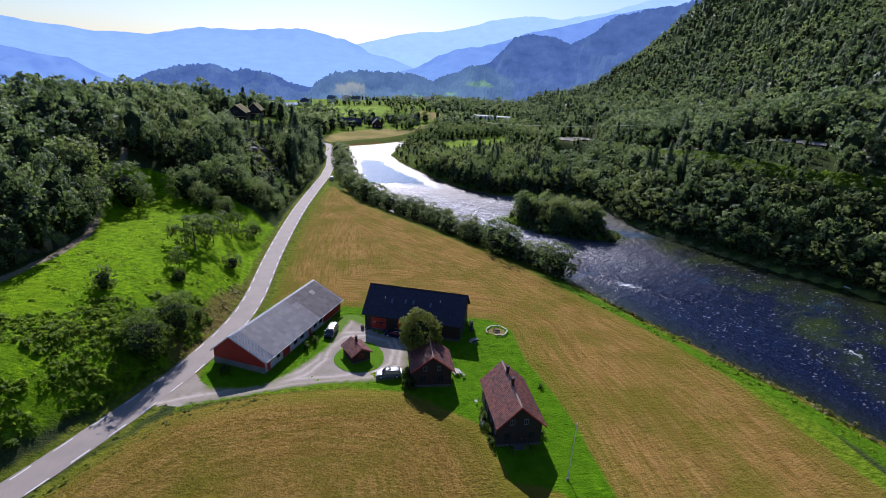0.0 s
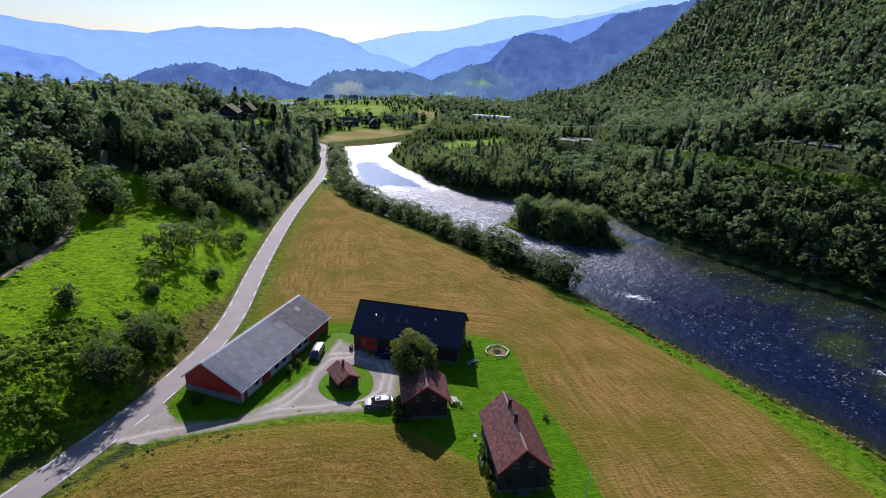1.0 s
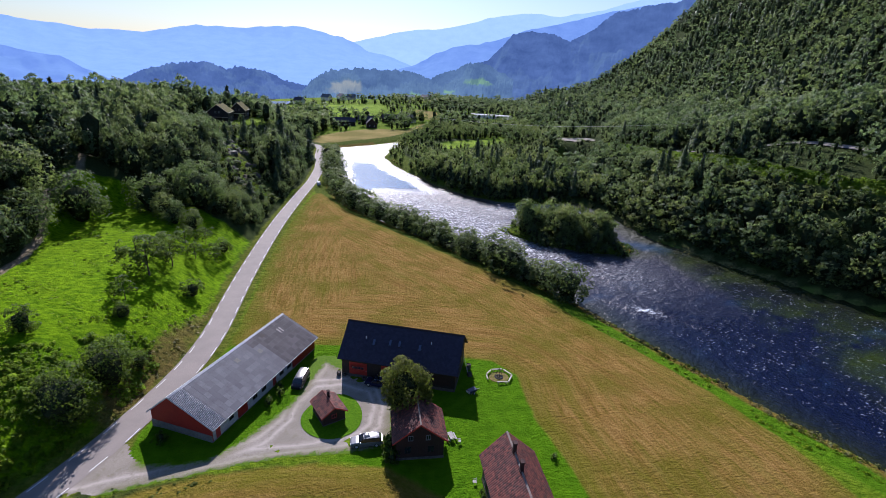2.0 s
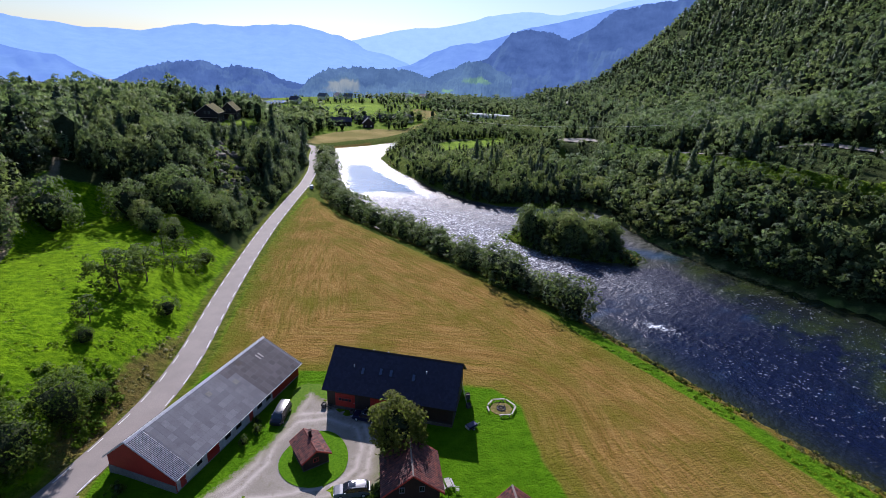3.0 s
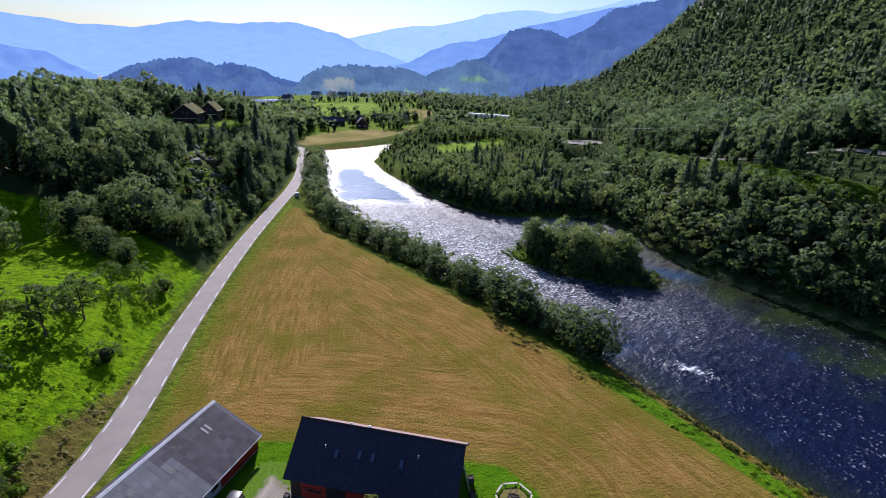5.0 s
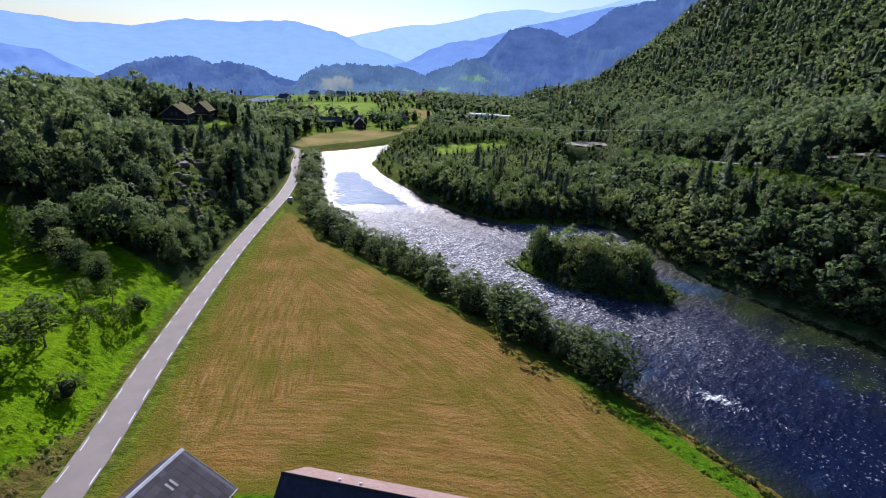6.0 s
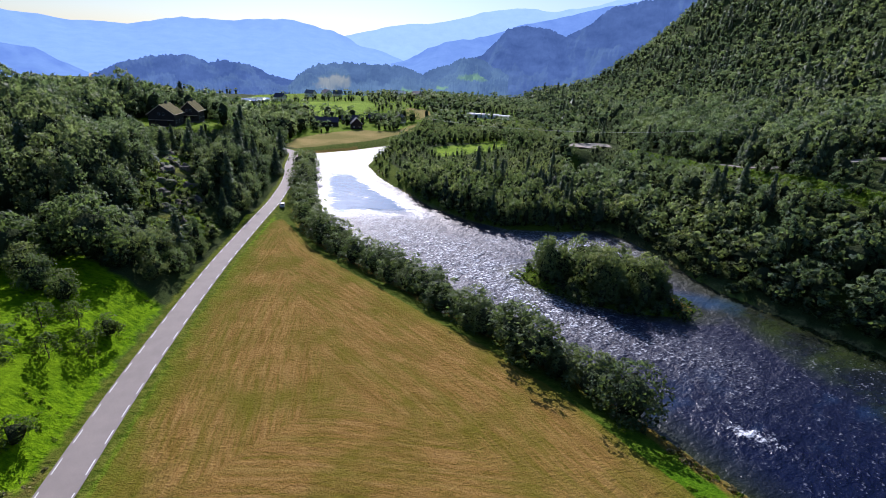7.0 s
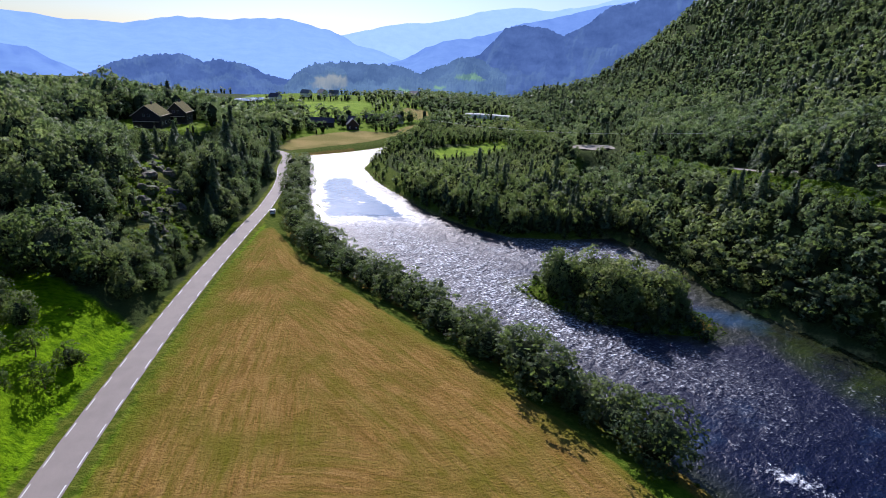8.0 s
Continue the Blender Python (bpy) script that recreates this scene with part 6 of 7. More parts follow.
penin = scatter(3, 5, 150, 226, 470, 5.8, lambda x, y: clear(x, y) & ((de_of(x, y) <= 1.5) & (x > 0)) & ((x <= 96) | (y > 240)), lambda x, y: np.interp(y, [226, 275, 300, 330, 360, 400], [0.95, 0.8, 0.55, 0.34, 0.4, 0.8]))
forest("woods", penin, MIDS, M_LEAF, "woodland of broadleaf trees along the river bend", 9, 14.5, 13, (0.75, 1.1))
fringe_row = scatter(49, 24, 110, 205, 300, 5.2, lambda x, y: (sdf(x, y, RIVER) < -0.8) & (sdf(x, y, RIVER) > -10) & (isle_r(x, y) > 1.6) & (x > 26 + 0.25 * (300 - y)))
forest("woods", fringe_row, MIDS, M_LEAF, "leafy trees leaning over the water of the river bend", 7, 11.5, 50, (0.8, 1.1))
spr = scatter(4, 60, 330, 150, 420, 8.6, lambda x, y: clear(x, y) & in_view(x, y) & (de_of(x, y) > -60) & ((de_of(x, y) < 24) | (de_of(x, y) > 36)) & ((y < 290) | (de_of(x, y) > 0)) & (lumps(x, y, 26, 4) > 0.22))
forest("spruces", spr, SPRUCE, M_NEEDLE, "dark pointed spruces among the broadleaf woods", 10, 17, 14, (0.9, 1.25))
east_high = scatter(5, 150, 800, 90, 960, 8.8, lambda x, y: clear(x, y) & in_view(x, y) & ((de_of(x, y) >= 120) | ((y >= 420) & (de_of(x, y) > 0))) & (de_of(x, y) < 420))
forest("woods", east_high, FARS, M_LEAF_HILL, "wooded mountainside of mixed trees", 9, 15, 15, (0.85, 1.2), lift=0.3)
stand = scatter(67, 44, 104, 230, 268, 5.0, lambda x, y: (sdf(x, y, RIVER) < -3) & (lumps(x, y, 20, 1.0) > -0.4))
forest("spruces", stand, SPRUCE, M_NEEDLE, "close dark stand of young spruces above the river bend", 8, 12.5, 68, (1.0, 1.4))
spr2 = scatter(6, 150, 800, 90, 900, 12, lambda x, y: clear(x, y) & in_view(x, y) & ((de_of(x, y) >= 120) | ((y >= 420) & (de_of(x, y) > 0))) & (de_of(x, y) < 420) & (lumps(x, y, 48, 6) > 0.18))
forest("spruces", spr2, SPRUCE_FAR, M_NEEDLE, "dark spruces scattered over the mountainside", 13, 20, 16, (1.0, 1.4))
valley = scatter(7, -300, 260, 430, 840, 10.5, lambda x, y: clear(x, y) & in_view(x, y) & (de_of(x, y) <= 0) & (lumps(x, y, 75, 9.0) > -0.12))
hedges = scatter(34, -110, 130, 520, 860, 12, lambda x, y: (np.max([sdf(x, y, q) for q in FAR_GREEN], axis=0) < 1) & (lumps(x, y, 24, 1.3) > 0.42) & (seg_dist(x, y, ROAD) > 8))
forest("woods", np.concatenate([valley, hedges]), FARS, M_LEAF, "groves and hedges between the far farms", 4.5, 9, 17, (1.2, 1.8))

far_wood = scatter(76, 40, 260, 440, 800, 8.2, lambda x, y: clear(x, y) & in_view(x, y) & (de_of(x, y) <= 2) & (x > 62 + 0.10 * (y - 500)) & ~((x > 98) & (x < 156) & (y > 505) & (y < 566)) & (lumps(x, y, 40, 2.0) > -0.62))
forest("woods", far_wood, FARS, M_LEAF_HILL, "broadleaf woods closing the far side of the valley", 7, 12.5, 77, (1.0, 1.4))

# the row along the bank
HEDGE = [(-21.5, 352), (-20.5, 330), (-19.5, 318), (-18, 306), (-17.0, 294), (-16.6, 283), (-16.0, 272), (-15.2, 262), (-13.6, 252), (-11, 243), (-6.5, 235), (-3.4, 225), (0.5, 215.5), (5.5, 207), (10, 200), (15, 193), (19.5, 186.5), (24, 180), (28, 174), (31.5, 168.5), (35.5, 163), (39, 157.5),
         (42.5, 151.5), (45.5, 146), (48.5, 140), (52.0, 134.5), (53.8, 128.0)]
rngh = random.Random(8)
for k, (x, y) in enumerate(HEDGE):
    last = k == len(HEDGE) - 1
    for j in range(1 if last else 2):
        h = rngh.uniform(6.6, 10.6) if not last else 10.4
        off = 1.0 if 130 < y < 240 else 0.3
        xx, yy = x - 2.6 * off + rngh.uniform(-1.2, 1.2) + (1.8 if j else -1.2), y - 2.0 * off + rngh.uniform(-1.6, 1.6) + (2.8 if j else -1.0)
        if last:
            xx, yy = x - 0.6, y - 1.0
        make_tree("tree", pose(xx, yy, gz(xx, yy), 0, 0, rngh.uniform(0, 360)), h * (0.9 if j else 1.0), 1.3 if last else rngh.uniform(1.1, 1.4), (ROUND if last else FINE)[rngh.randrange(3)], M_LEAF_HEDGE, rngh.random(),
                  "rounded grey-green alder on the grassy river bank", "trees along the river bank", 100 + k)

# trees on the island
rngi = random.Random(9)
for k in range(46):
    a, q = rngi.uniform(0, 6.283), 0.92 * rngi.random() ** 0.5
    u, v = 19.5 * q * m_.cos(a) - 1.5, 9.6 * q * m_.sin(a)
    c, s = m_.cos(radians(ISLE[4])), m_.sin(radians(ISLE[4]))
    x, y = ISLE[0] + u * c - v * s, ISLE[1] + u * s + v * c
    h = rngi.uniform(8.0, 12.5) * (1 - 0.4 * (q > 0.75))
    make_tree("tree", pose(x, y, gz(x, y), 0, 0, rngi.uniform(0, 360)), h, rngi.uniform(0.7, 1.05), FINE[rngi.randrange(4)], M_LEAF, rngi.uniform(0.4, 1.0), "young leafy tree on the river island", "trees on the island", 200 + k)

# yard tree, meadow trees and bushes
make_tree("tree", pose(8.2, 81.4, 0.0, 0, 0, 40), 10.6, 1.0, YARD, M_LEAF_YARD, 0.5, "spreading leafy tree beside the farmhouse in the yard", "", 301, 0.24)
ORCHARD = [(-45.5, 125.5, 9.5, "AIRY"), (-43.5, 133, 8.5, "AIRY"), (-48.5, 128, 7.5, "AIRY"), (-36.6, 124.5, 4.2, "FINE"), (-41, 141, 4.5, "AIRY"), (-38, 146, 4.8, "AIRY"), (-47, 139, 5.5, "AIRY"), (-53.5, 97.5, 5.0, "FINE"), (-45, 113, 5, "AIRY"),
           (-37.5, 152.5, 4.4, "FINE"), (-41.5, 151, 5.0, "AIRY"), (-45.5, 148, 5.0, "AIRY")]
for k, (x, y, h, kind) in enumerate(ORCHARD):
    pr = {"AIRY": AIRY, "FINE": FINE}[kind][k % 3]
    make_tree("tree", pose(x, y, gz(x, y), 0, 0, 77 * k), h, 1.3, pr, M_BUSH, 0.2 + 0.05 * (k % 4), "slender birch with airy crown in the meadow" if h > 7 else "small fruit tree standing in the meadow grass", "trees in the meadow", 320 + k)
BUSH = [(-40.6, 83, 9.2), (-38.6, 91.5, 8.2), (-43.6, 85.5, 4.0), (-36.5, 97, 3.2), (-43, 107, 3.4), (-59, 74, 3.0)]
for k, (x, y, h) in enumerate(BUSH):
    e = make_tree("bush", pose(x, y, gz(x, y) - 0.1, 0, 0, 53 * k), h, 1.0, DENSE[k % 2], M_BUSH, 0.3, "dense dark green bush on the roadside slope", "bushes above the road", 350 + k, 0.1, "bush", 0.4)

# big trees at the wood's edge above the road
for k, (x, y, h) in enumerate([(-50, 176, 15), (-57, 178, 12), (-44, 179, 9), (-38.5, 176, 6), (-36.5, 184, 6.5), (-37, 192, 6), (-36, 200, 5.5), (-42, 187, 9), (-62, 170, 12), (-52, 160, 7), (-47, 158, 6), (-56, 164, 8), (-75, 158, 14), (-77, 140, 12), (-84, 150, 15), (-80, 128, 12)]):
    make_tree("tree", pose(x, y, gz(x, y) - 0.2, 0, 0, 31 * k), h, 1.0, ROUND[k % 3], M_LEAF, 0.15 + 0.2 * (k % 4), "full dark green broadleaf tree at the edge of the woods", "trees at the edge of the woods", 400 + k)


ROUGH = [(-62, 40), (-41.5, 73.5), (-35.5, 84), (-34, 98), (-39, 106), (-47, 97), (-62, 86), (-90, 72), (-90, 40)]
BRACKEN = []
for k in range(4):
    rt = np.random.default_rng(180 + k)
    d_ = unit(rt.normal(0, 1, (15, 3)) * [1, 1, 0.4] + [0, 0, 0.8])
    v_, f_ = cards(rt, d_ * [0.55, 0.55, 0.85] * rt.uniform(0.6, 1.0, (15, 1)), d_, 0.36)
    BRACKEN.append((v_, f_, np.repeat(d_, 4, 0)))
SCRUB = [broad_crown(140 + k, 6, 5, 0.22, 0.0, 0.8, 0.3) for k in range(4)]
under = scatter(21, -90, -33, 40, 108, 0.95, lambda x, y: (sdf(x, y, ROUGH) > 0.5) & (seg_dist(x, y, ROAD) > 4.0) & (lumps(x, y, 6, 3) + 0.5 * lumps(x, y, 2.2, 5) > -0.45), lambda x, y: 0.75 + 0.6 * np.clip(lumps(x, y, 3.5, 7), 0, 1))
forest("undergrowth", under, BRACKEN, M_SCRUB, "tangled bracken and scrub on the slope above the road", 0.8, 1.6, 22, (1.0, 1.5), "undergrowth")
edge = scatter(23, -34, 110, 60, 330, 2.6, lambda x, y: (sdf(x, y, RIVER) < -0.4) & (sdf(x, y, RIVER) > -3.0) & (((x < 90) & ((y < 205) | (x < 22))) | ((x > 100) & (y > 156) & (y < 204))) & (lumps(x, y, 8, 2) > -0.1))
forest("bank_growth", edge, SCRUB, M_SEDGE, "tawny sedge and weeds along the water's edge", 0.5, 1.2, 24, (0.9, 1.6), "undergrowth")

TUFT = []
for k in range(3):
    rt = np.random.default_rng(170 + k)
    d_ = unit(rt.normal(0, 1, (11, 3)) * [1, 1, 0.5] + [0, 0, 0.7])
    v_, f_ = cards(rt, d_ * [0.5, 0.5, 0.7], d_, 0.34)
    TUFT.append((v_, f_, np.repeat(d_, 4, 0)))
ledge = scatter(53, -66, -36, 190, 266, 1.2, lambda x, y: (sdf(x, y, LEDGE) > -2) & (seg_dist(x, y, ROAD) > 5) & (lumps(x, y, 5, 3) > -0.1))
forest("ledge_growth", ledge, BRACKEN, M_SCRUB, "yellow-green ferns and heather on the rock ledges", 0.7, 1.9, 54, (1.0, 1.7), "undergrowth")
heather = scatter(55, -66, -36, 190, 266, 4.2, lambda x, y: (sdf(x, y, LEDGE) > -3) & (seg_dist(x, y, ROAD) > 5) & (lumps(x, y, 9, 1) > -0.3))
forest("ledge_bushes", heather, MIDS, M_LEAF, "low bushes rooted in the cracks of the ledges", 1.6, 4.2, 56, (1.1, 1.7), "bushes")
weeds = scatter(61, -58, 0, 38, 76, 0.85, lambda x, y: (sdf(x, y, [(-56, 40), (-43, 58.5), (-35.5, 69.8), (-29, 71.6), (-18, 72.9), (-14, 73.2), (-14, 71.6), (-18, 70.6), (-30, 66.4), (-38, 57), (-48, 40)]) > 0) & (seg_dist(x, y, ROAD) > 3.0) & (lumps(x, y, 4, 6) > -0.9))
forest("bank_weeds", weeds, TUFT, M_WEED, "rough dark grass and weeds on the bank above the road", 0.3, 0.65, 62, (1.0, 1.7), "grass")
dry = scatter(65, -42, -30, 80, 126, 0.8, lambda x, y: (sdf(x, y, [(-36.0, 82), (-33.0, 90), (-31.4, 100), (-31.2, 118), (-32.6, 124), (-36.5, 112), (-38.6, 98), (-40, 86)]) > 0.2) & (seg_dist(x, y, ROAD) > 3.0) & (lumps(x, y, 3, 6) > -0.3))
forest("dry_grass", dry, TUFT, M_SEDGE, "tall dry brown grass on the roadside bank", 0.35, 0.8, 66, (1.0, 1.6), "grass")
tufts = scatter(35, -84, -32, 60, 182, 0.98, lambda x, y: (sdf(x, y, MEADOW) > 1.0) & (seg_dist(x, y, TRACK) > 1.6) & (lumps(x, y, 5, 6) + 0.7 * lumps(x, y, 1.7, 9) > 0.22))
forest("meadow_grass", tufts, TUFT, M_GRASS, "tufts of long bright green meadow grass", 0.35, 0.75, 36, (1.0, 1.8), "grass")
bank = scatter(37, 45, 86, 44, 128, 1.0, lambda x, y: (sdf(x, y, RIVER) < -1.0) & (sdf(x, y, RIVER) > -9.5) & (sdf(x, y, FIELD_N) < 0) & (lumps(x, y, 4, 6) + 0.7 * lumps(x, y, 1.7, 9) > 0.1))
forest("bank_grass", bank, TUFT, M_GRASS, "tufts of rank green grass on the river bank", 0.4, 0.9, 38, (1.0, 1.8), "grass")

terrace = scatter(71, -98, -55, 292, 336, 1.25, lambda x, y: (sdf(x, y, TERRACE) > -3) & (np.hypot(x + 76, y - 310) > 8) & (lumps(x, y, 4, 6) + 0.7 * lumps(x, y, 1.7, 9) > -0.2))
forest("terrace_grass", terrace, TUFT, M_GRASS, "tufts of bright green grass on the terrace round the lodges", 0.35, 0.8, 72, (1.0, 1.8), "grass")

reeds = scatter(73, 45, 96, 44, 128, 1.15, lambda x, y: (sdf(x, y, RIVER) < -0.5) & (sdf(x, y, RIVER) > -3.6) & (sdf(x, y, FIELD_N) < -1.5) & (lumps(x, y, 4, 6) > -0.6))
tawny = lumps(reeds[:, 0], reeds[:, 1], 6, 2.0) > -0.05
forest("bank_reeds", reeds[tawny], TUFT, M_SEDGE, "tawny reeds and dry weeds at the water's edge", 0.5, 1.2, 74, (1.0, 1.7), "undergrowth")
forest("bank_reeds", reeds[~tawny], TUFT, M_WEED, "dark green weeds at the water's edge", 0.5, 1.3, 75, (1.0, 1.7), "undergrowth")

brush = scatter(39, 125, 215, 120, 310, 0.9, lambda x, y: (de_of(x, y) > 29.5) & (de_of(x, y) < 34.0))
forest("roadside_brush", brush, TUFT, M_SCRUB, "yellow-green brush along the edge of the upper road", 0.8, 1.7, 40, (1.0, 1.6), "undergrowth")

fringe = scatter(41, 48, 98, 158, 200, 1.5, lambda x, y: (isle_r(x, y) > 0.5) & (isle_r(x, y) < 1.12) & ((x < 59) | (x > 85)))
isle_edge = scatter(63, 48, 98, 155, 200, 2.6, lambda x, y: (isle_r(x, y) > 0.7) & (isle_r(x, y) < 1.16) & (x > 57) & (x < 87))
forest("island_bushes", isle_edge, MIDS, M_LEAF, "willow bushes leaning out over the water round the island", 2.0, 4.4, 64, (1.1, 1.6), "bushes")
forest("island_brush", fringe, SCRUB, M_SCRUB, "low green willow brush round the island's edge", 0.5, 1.4, 42, (0.9, 1.5), "undergrowth")
yard = scatter(43, -45, 75, 462, 540, 11, lambda x, y: (sdf(x, y, FAR_HAY[0]) < -2) & (sdf(x, y, FAR_HAY[1]) < -2) & (lumps(x, y, 14, 3.0) > 0.05) & (np.hypot(x + 21, y - 485) > 15) & (np.hypot(x - 3, y - 475) > 8))
forest("farm_trees", yard, MIDS, M_LEAF, "tall garden trees round the far farm", 8, 14, 44, (1.1, 1.5), "trees")

# ---------------------------------------------------------------- cars
def car_body(bm, L, W, H, kind):
    """A lofted body: rings of a rounded section along the length; nose towards +y."""
    if kind == "van":
        prof = [(-0.5, 0.42, 0.56), (-0.485, 0.34, 0.60), (-0.3, 0.30, 0.60), (0.0, 0.30, 0.60), (0.25, 0.30, 0.59), (0.36, 0.30, 0.55), (0.46, 0.32, 0.48), (0.5, 0.40, 0.40)]
    else:
        prof = [(-0.5, 0.42, 0.60), (-0.485, 0.34, 0.66), (-0.3, 0.30, 0.66), (0.0, 0.30, 0.65), (0.2, 0.30, 0.64), (0.33, 0.30, 0.60), (0.46, 0.32, 0.52), (0.5, 0.40, 0.44)]
    rings = []
    for u, zb, zt in prof:
        zb, zt = zb * 0.62, zt * H
        w = W / 2 * (0.86 if abs(u) > 0.49 else 0.96 if abs(u) > 0.45 else 1.0)
        y = u * L
        ring = [(-w * 0.92, zb), (-w, zb + 0.12), (-w, (zb + zt) / 2), (-w * 0.96, zt - 0.08), (-w * 0.84, zt), (w * 0.84, zt), (w * 0.96, zt - 0.08), (w, (zb + zt) / 2), (w, zb + 0.12), (w * 0.92, zb)]
        rings.append([bm.verts.new((x, y, z)) for x, z in ring])
    for a, b in zip(rings, rings[1:]):
        for i in range(len(a)):
            j = (i + 1) % len(a)
            bm.faces.new((a[i], a[j], b[j], b[i]))
    bm.faces.new(rings[0][::-1])
    bm.faces.new(rings[-1])
    bmesh.ops.recalc_face_normals(bm, faces=bm.faces[:])
    return bm


def cabin_bm(L, W, H, y0, y1, inset=0.0, z0=0.6, rake=(0.08, 0.16)):
    """The glasshouse: a tapered box with raked ends."""
    bm = bmesh.new()
    w0, w1 = W / 2 * 0.95 + inset, W / 2 * 0.74 + inset
    zt = H + inset
    a = [bm.verts.new(p) for p in ((-w0, y0 - inset, z0 * H), (w0, y0 - inset, z0 * H), (w0, y1 + inset, z0 * H), (-w0, y1 + inset, z0 * H))]
    b = [bm.verts.new(p) for p in ((-w1, y0 + rake[0] * L, zt), (w1, y0 + rake[0] * L, zt), (w1, y1 - rake[1] * L, zt), (-w1, y1 - rake[1] * L, zt))]
    for i in range(4):
        j = (i + 1) % 4
        bm.faces.new((a[i], a[j], b[j], b[i]))
    bm.faces.new(b)
    bm.faces.new(a[::-1])
    bmesh.ops.recalc_face_normals(bm, faces=bm.faces[:])
    bmesh.ops.bevel(bm, geom=[e for e in bm.edges if max(v.co.z for v in e.verts) > z0 * H + 0.1], offset=0.07, segments=2, affect="EDGES")
    return bm


def domed(x0, x1, y0, y1, z, thick, cx=0.05, cy=0.09):
    """A pressed roof panel, crowned both ways."""
    bm = bmesh.new()
    n = 8
    for face in (0, 1):
        g = [[bm.verts.new((x0 + (x1 - x0) * i / n, y0 + (y1 - y0) * j / n, z - face * thick - cx * (2 * i / n - 1) ** 2 - cy * (2 * j / n - 0.9) ** 2)) for i in range(n + 1)] for j in range(n + 1)]
        for j in range(n):
            for i in range(n):
                q = (g[j][i], g[j][i + 1], g[j + 1][i + 1], g[j + 1][i])
                f = bm.faces.new(q if face == 0 else q[::-1])
                f.smooth = True
    return bm


def make_car(m, paint, label, kind="estate", L=4.7, W=1.82, H=1.48):
    c = thing("car", m, label, "car")
    part("body", car_body(bmesh.new(), L, W, H, kind), paint, c)
    if kind == "van":
        g = part("glass", cabin_bm(L, W, H * 0.94, -0.49 * L, 0.36 * L, 0.0, 0.56, (0.02, 0.12)), M_GLASS, c)
        part("roof", domed(-W * 0.385, W * 0.385, -0.47 * L, 0.235 * L, H * 0.985, 0.03), paint, c)
    else:
        g = part("glass", cabin_bm(L, W, H * 0.98, -0.47 * L, 0.26 * L), M_GLASS, c)
        part("roof", domed(-W * 0.36, W * 0.36, -0.385 * L, 0.105 * L, H * 1.03, 0.03), paint, c)
        part("sunroof", domed(-W * 0.24, W * 0.24, -0.10 * L, 0.06 * L, H * 1.035, 0.01, 0.025, 0.012), M_GLASS, c)
        for x in (-1, 1):
            part("roof_rail", rod(bmesh.new(), (x * W * 0.33, -0.36 * L, H * 1.03), (x * W * 0.33, 0.08 * L, H * 1.03), 0.018), M_METAL, c)
    for x in (-1, 1):
        part("headlight", boxed(x * W * 0.36 - 0.16, x * W * 0.36 + 0.16, L * 0.475, L * 0.497, 0.56, 0.70, 0.02), M_LAMP, c)
        part("tail_light", boxed(x * W * 0.40 - 0.1, x * W * 0.40 + 0.1, -L * 0.502, -L * 0.49, 0.6, 0.86, 0.02), M_TAIL, c)
        part("mirror", boxed(x * W * 0.53 - 0.09, x * W * 0.53 + 0.09, L * 0.17, L * 0.2, 0.92, 1.06, 0.02), paint, c)
        for y in (-0.30 * L, 0.31 * L):
            t = part("wheel", rod(bmesh.new(), (x * W * 0.39, y, 0.32), (x * W * 0.505, y, 0.32), 0.32, n=20), M_RUBBER, c)
            part("rim", rod(bmesh.new(), (x * W * 0.505, y, 0.32), (x * W * 0.513, y, 0.32), 0.2, n=14), M_METAL, t)
    return c


make_car(pose(2.55, 76.75, 0.05, 0, 0, 91.5), M_SILVER, "silver estate car parked on the gravel beside the lawn", "estate", 4.75, 1.85, 1.5)
make_car(pose(-9.0, 92.7, 0.05, 0, 0, 167), M_GRAPHITE, "dark grey van parked against the long shed", "van", 4.75, 1.88, 1.75)
make_car(pose(4.3, 91.0, 0.05, 0, 0, 68), M_NAVY, "dark blue car parked in the barn's shade", "estate", 4.4, 1.75, 1.42)
make_car(pose(-21.4, 250.4, gz(-21.4, 250.4) + 0.05, 0, 0, 8), M_PEARL, "white car parked on the grass beside the road", "estate", 4.5, 1.8, 1.5)


# ---------------------------------------------------------------- garden
def log_bench(m, L):
    e = thing("log_bench", m, "pale half-log bench on two stump feet round the fire pit", "bench", "benches round the fire pit")
    bm = bmesh.new()
    n = 9
    pts = [(0.125 * m_.cos(m_.pi + m_.pi * i / n), 0.42 + 0.12 * m_.sin(m_.pi + m_.pi * i / n)) for i in range(n + 1)]
    prism(bm, pts, -L / 2, L / 2)
    part("seat", bm, M_PALE, e)
    for y in (-L / 2 + 0.25, L / 2 - 0.25):
        part("leg", rod(bmesh.new(), (0, y, -0.1), (0, y, 0.31), 0.11, 0.10, 10), M_WOOD, e)


M_PALE = paint_material("sun_bleached_wood", (0.32, 0.28, 0.23), (0.48, 0.43, 0.36), 0.8, (9.0, 1.0, 9.0))
fx, fy = 26.4, 91.8
HEX = [(0.9 * x, 0.86 * y) for x, y in [(-2.45, 0.75), (-1.1, 2.35), (1.35, 2.3), (2.75, 0.0), (1.35, -2.35), (-1.05, -2.25), (-2.5, -1.1)]]
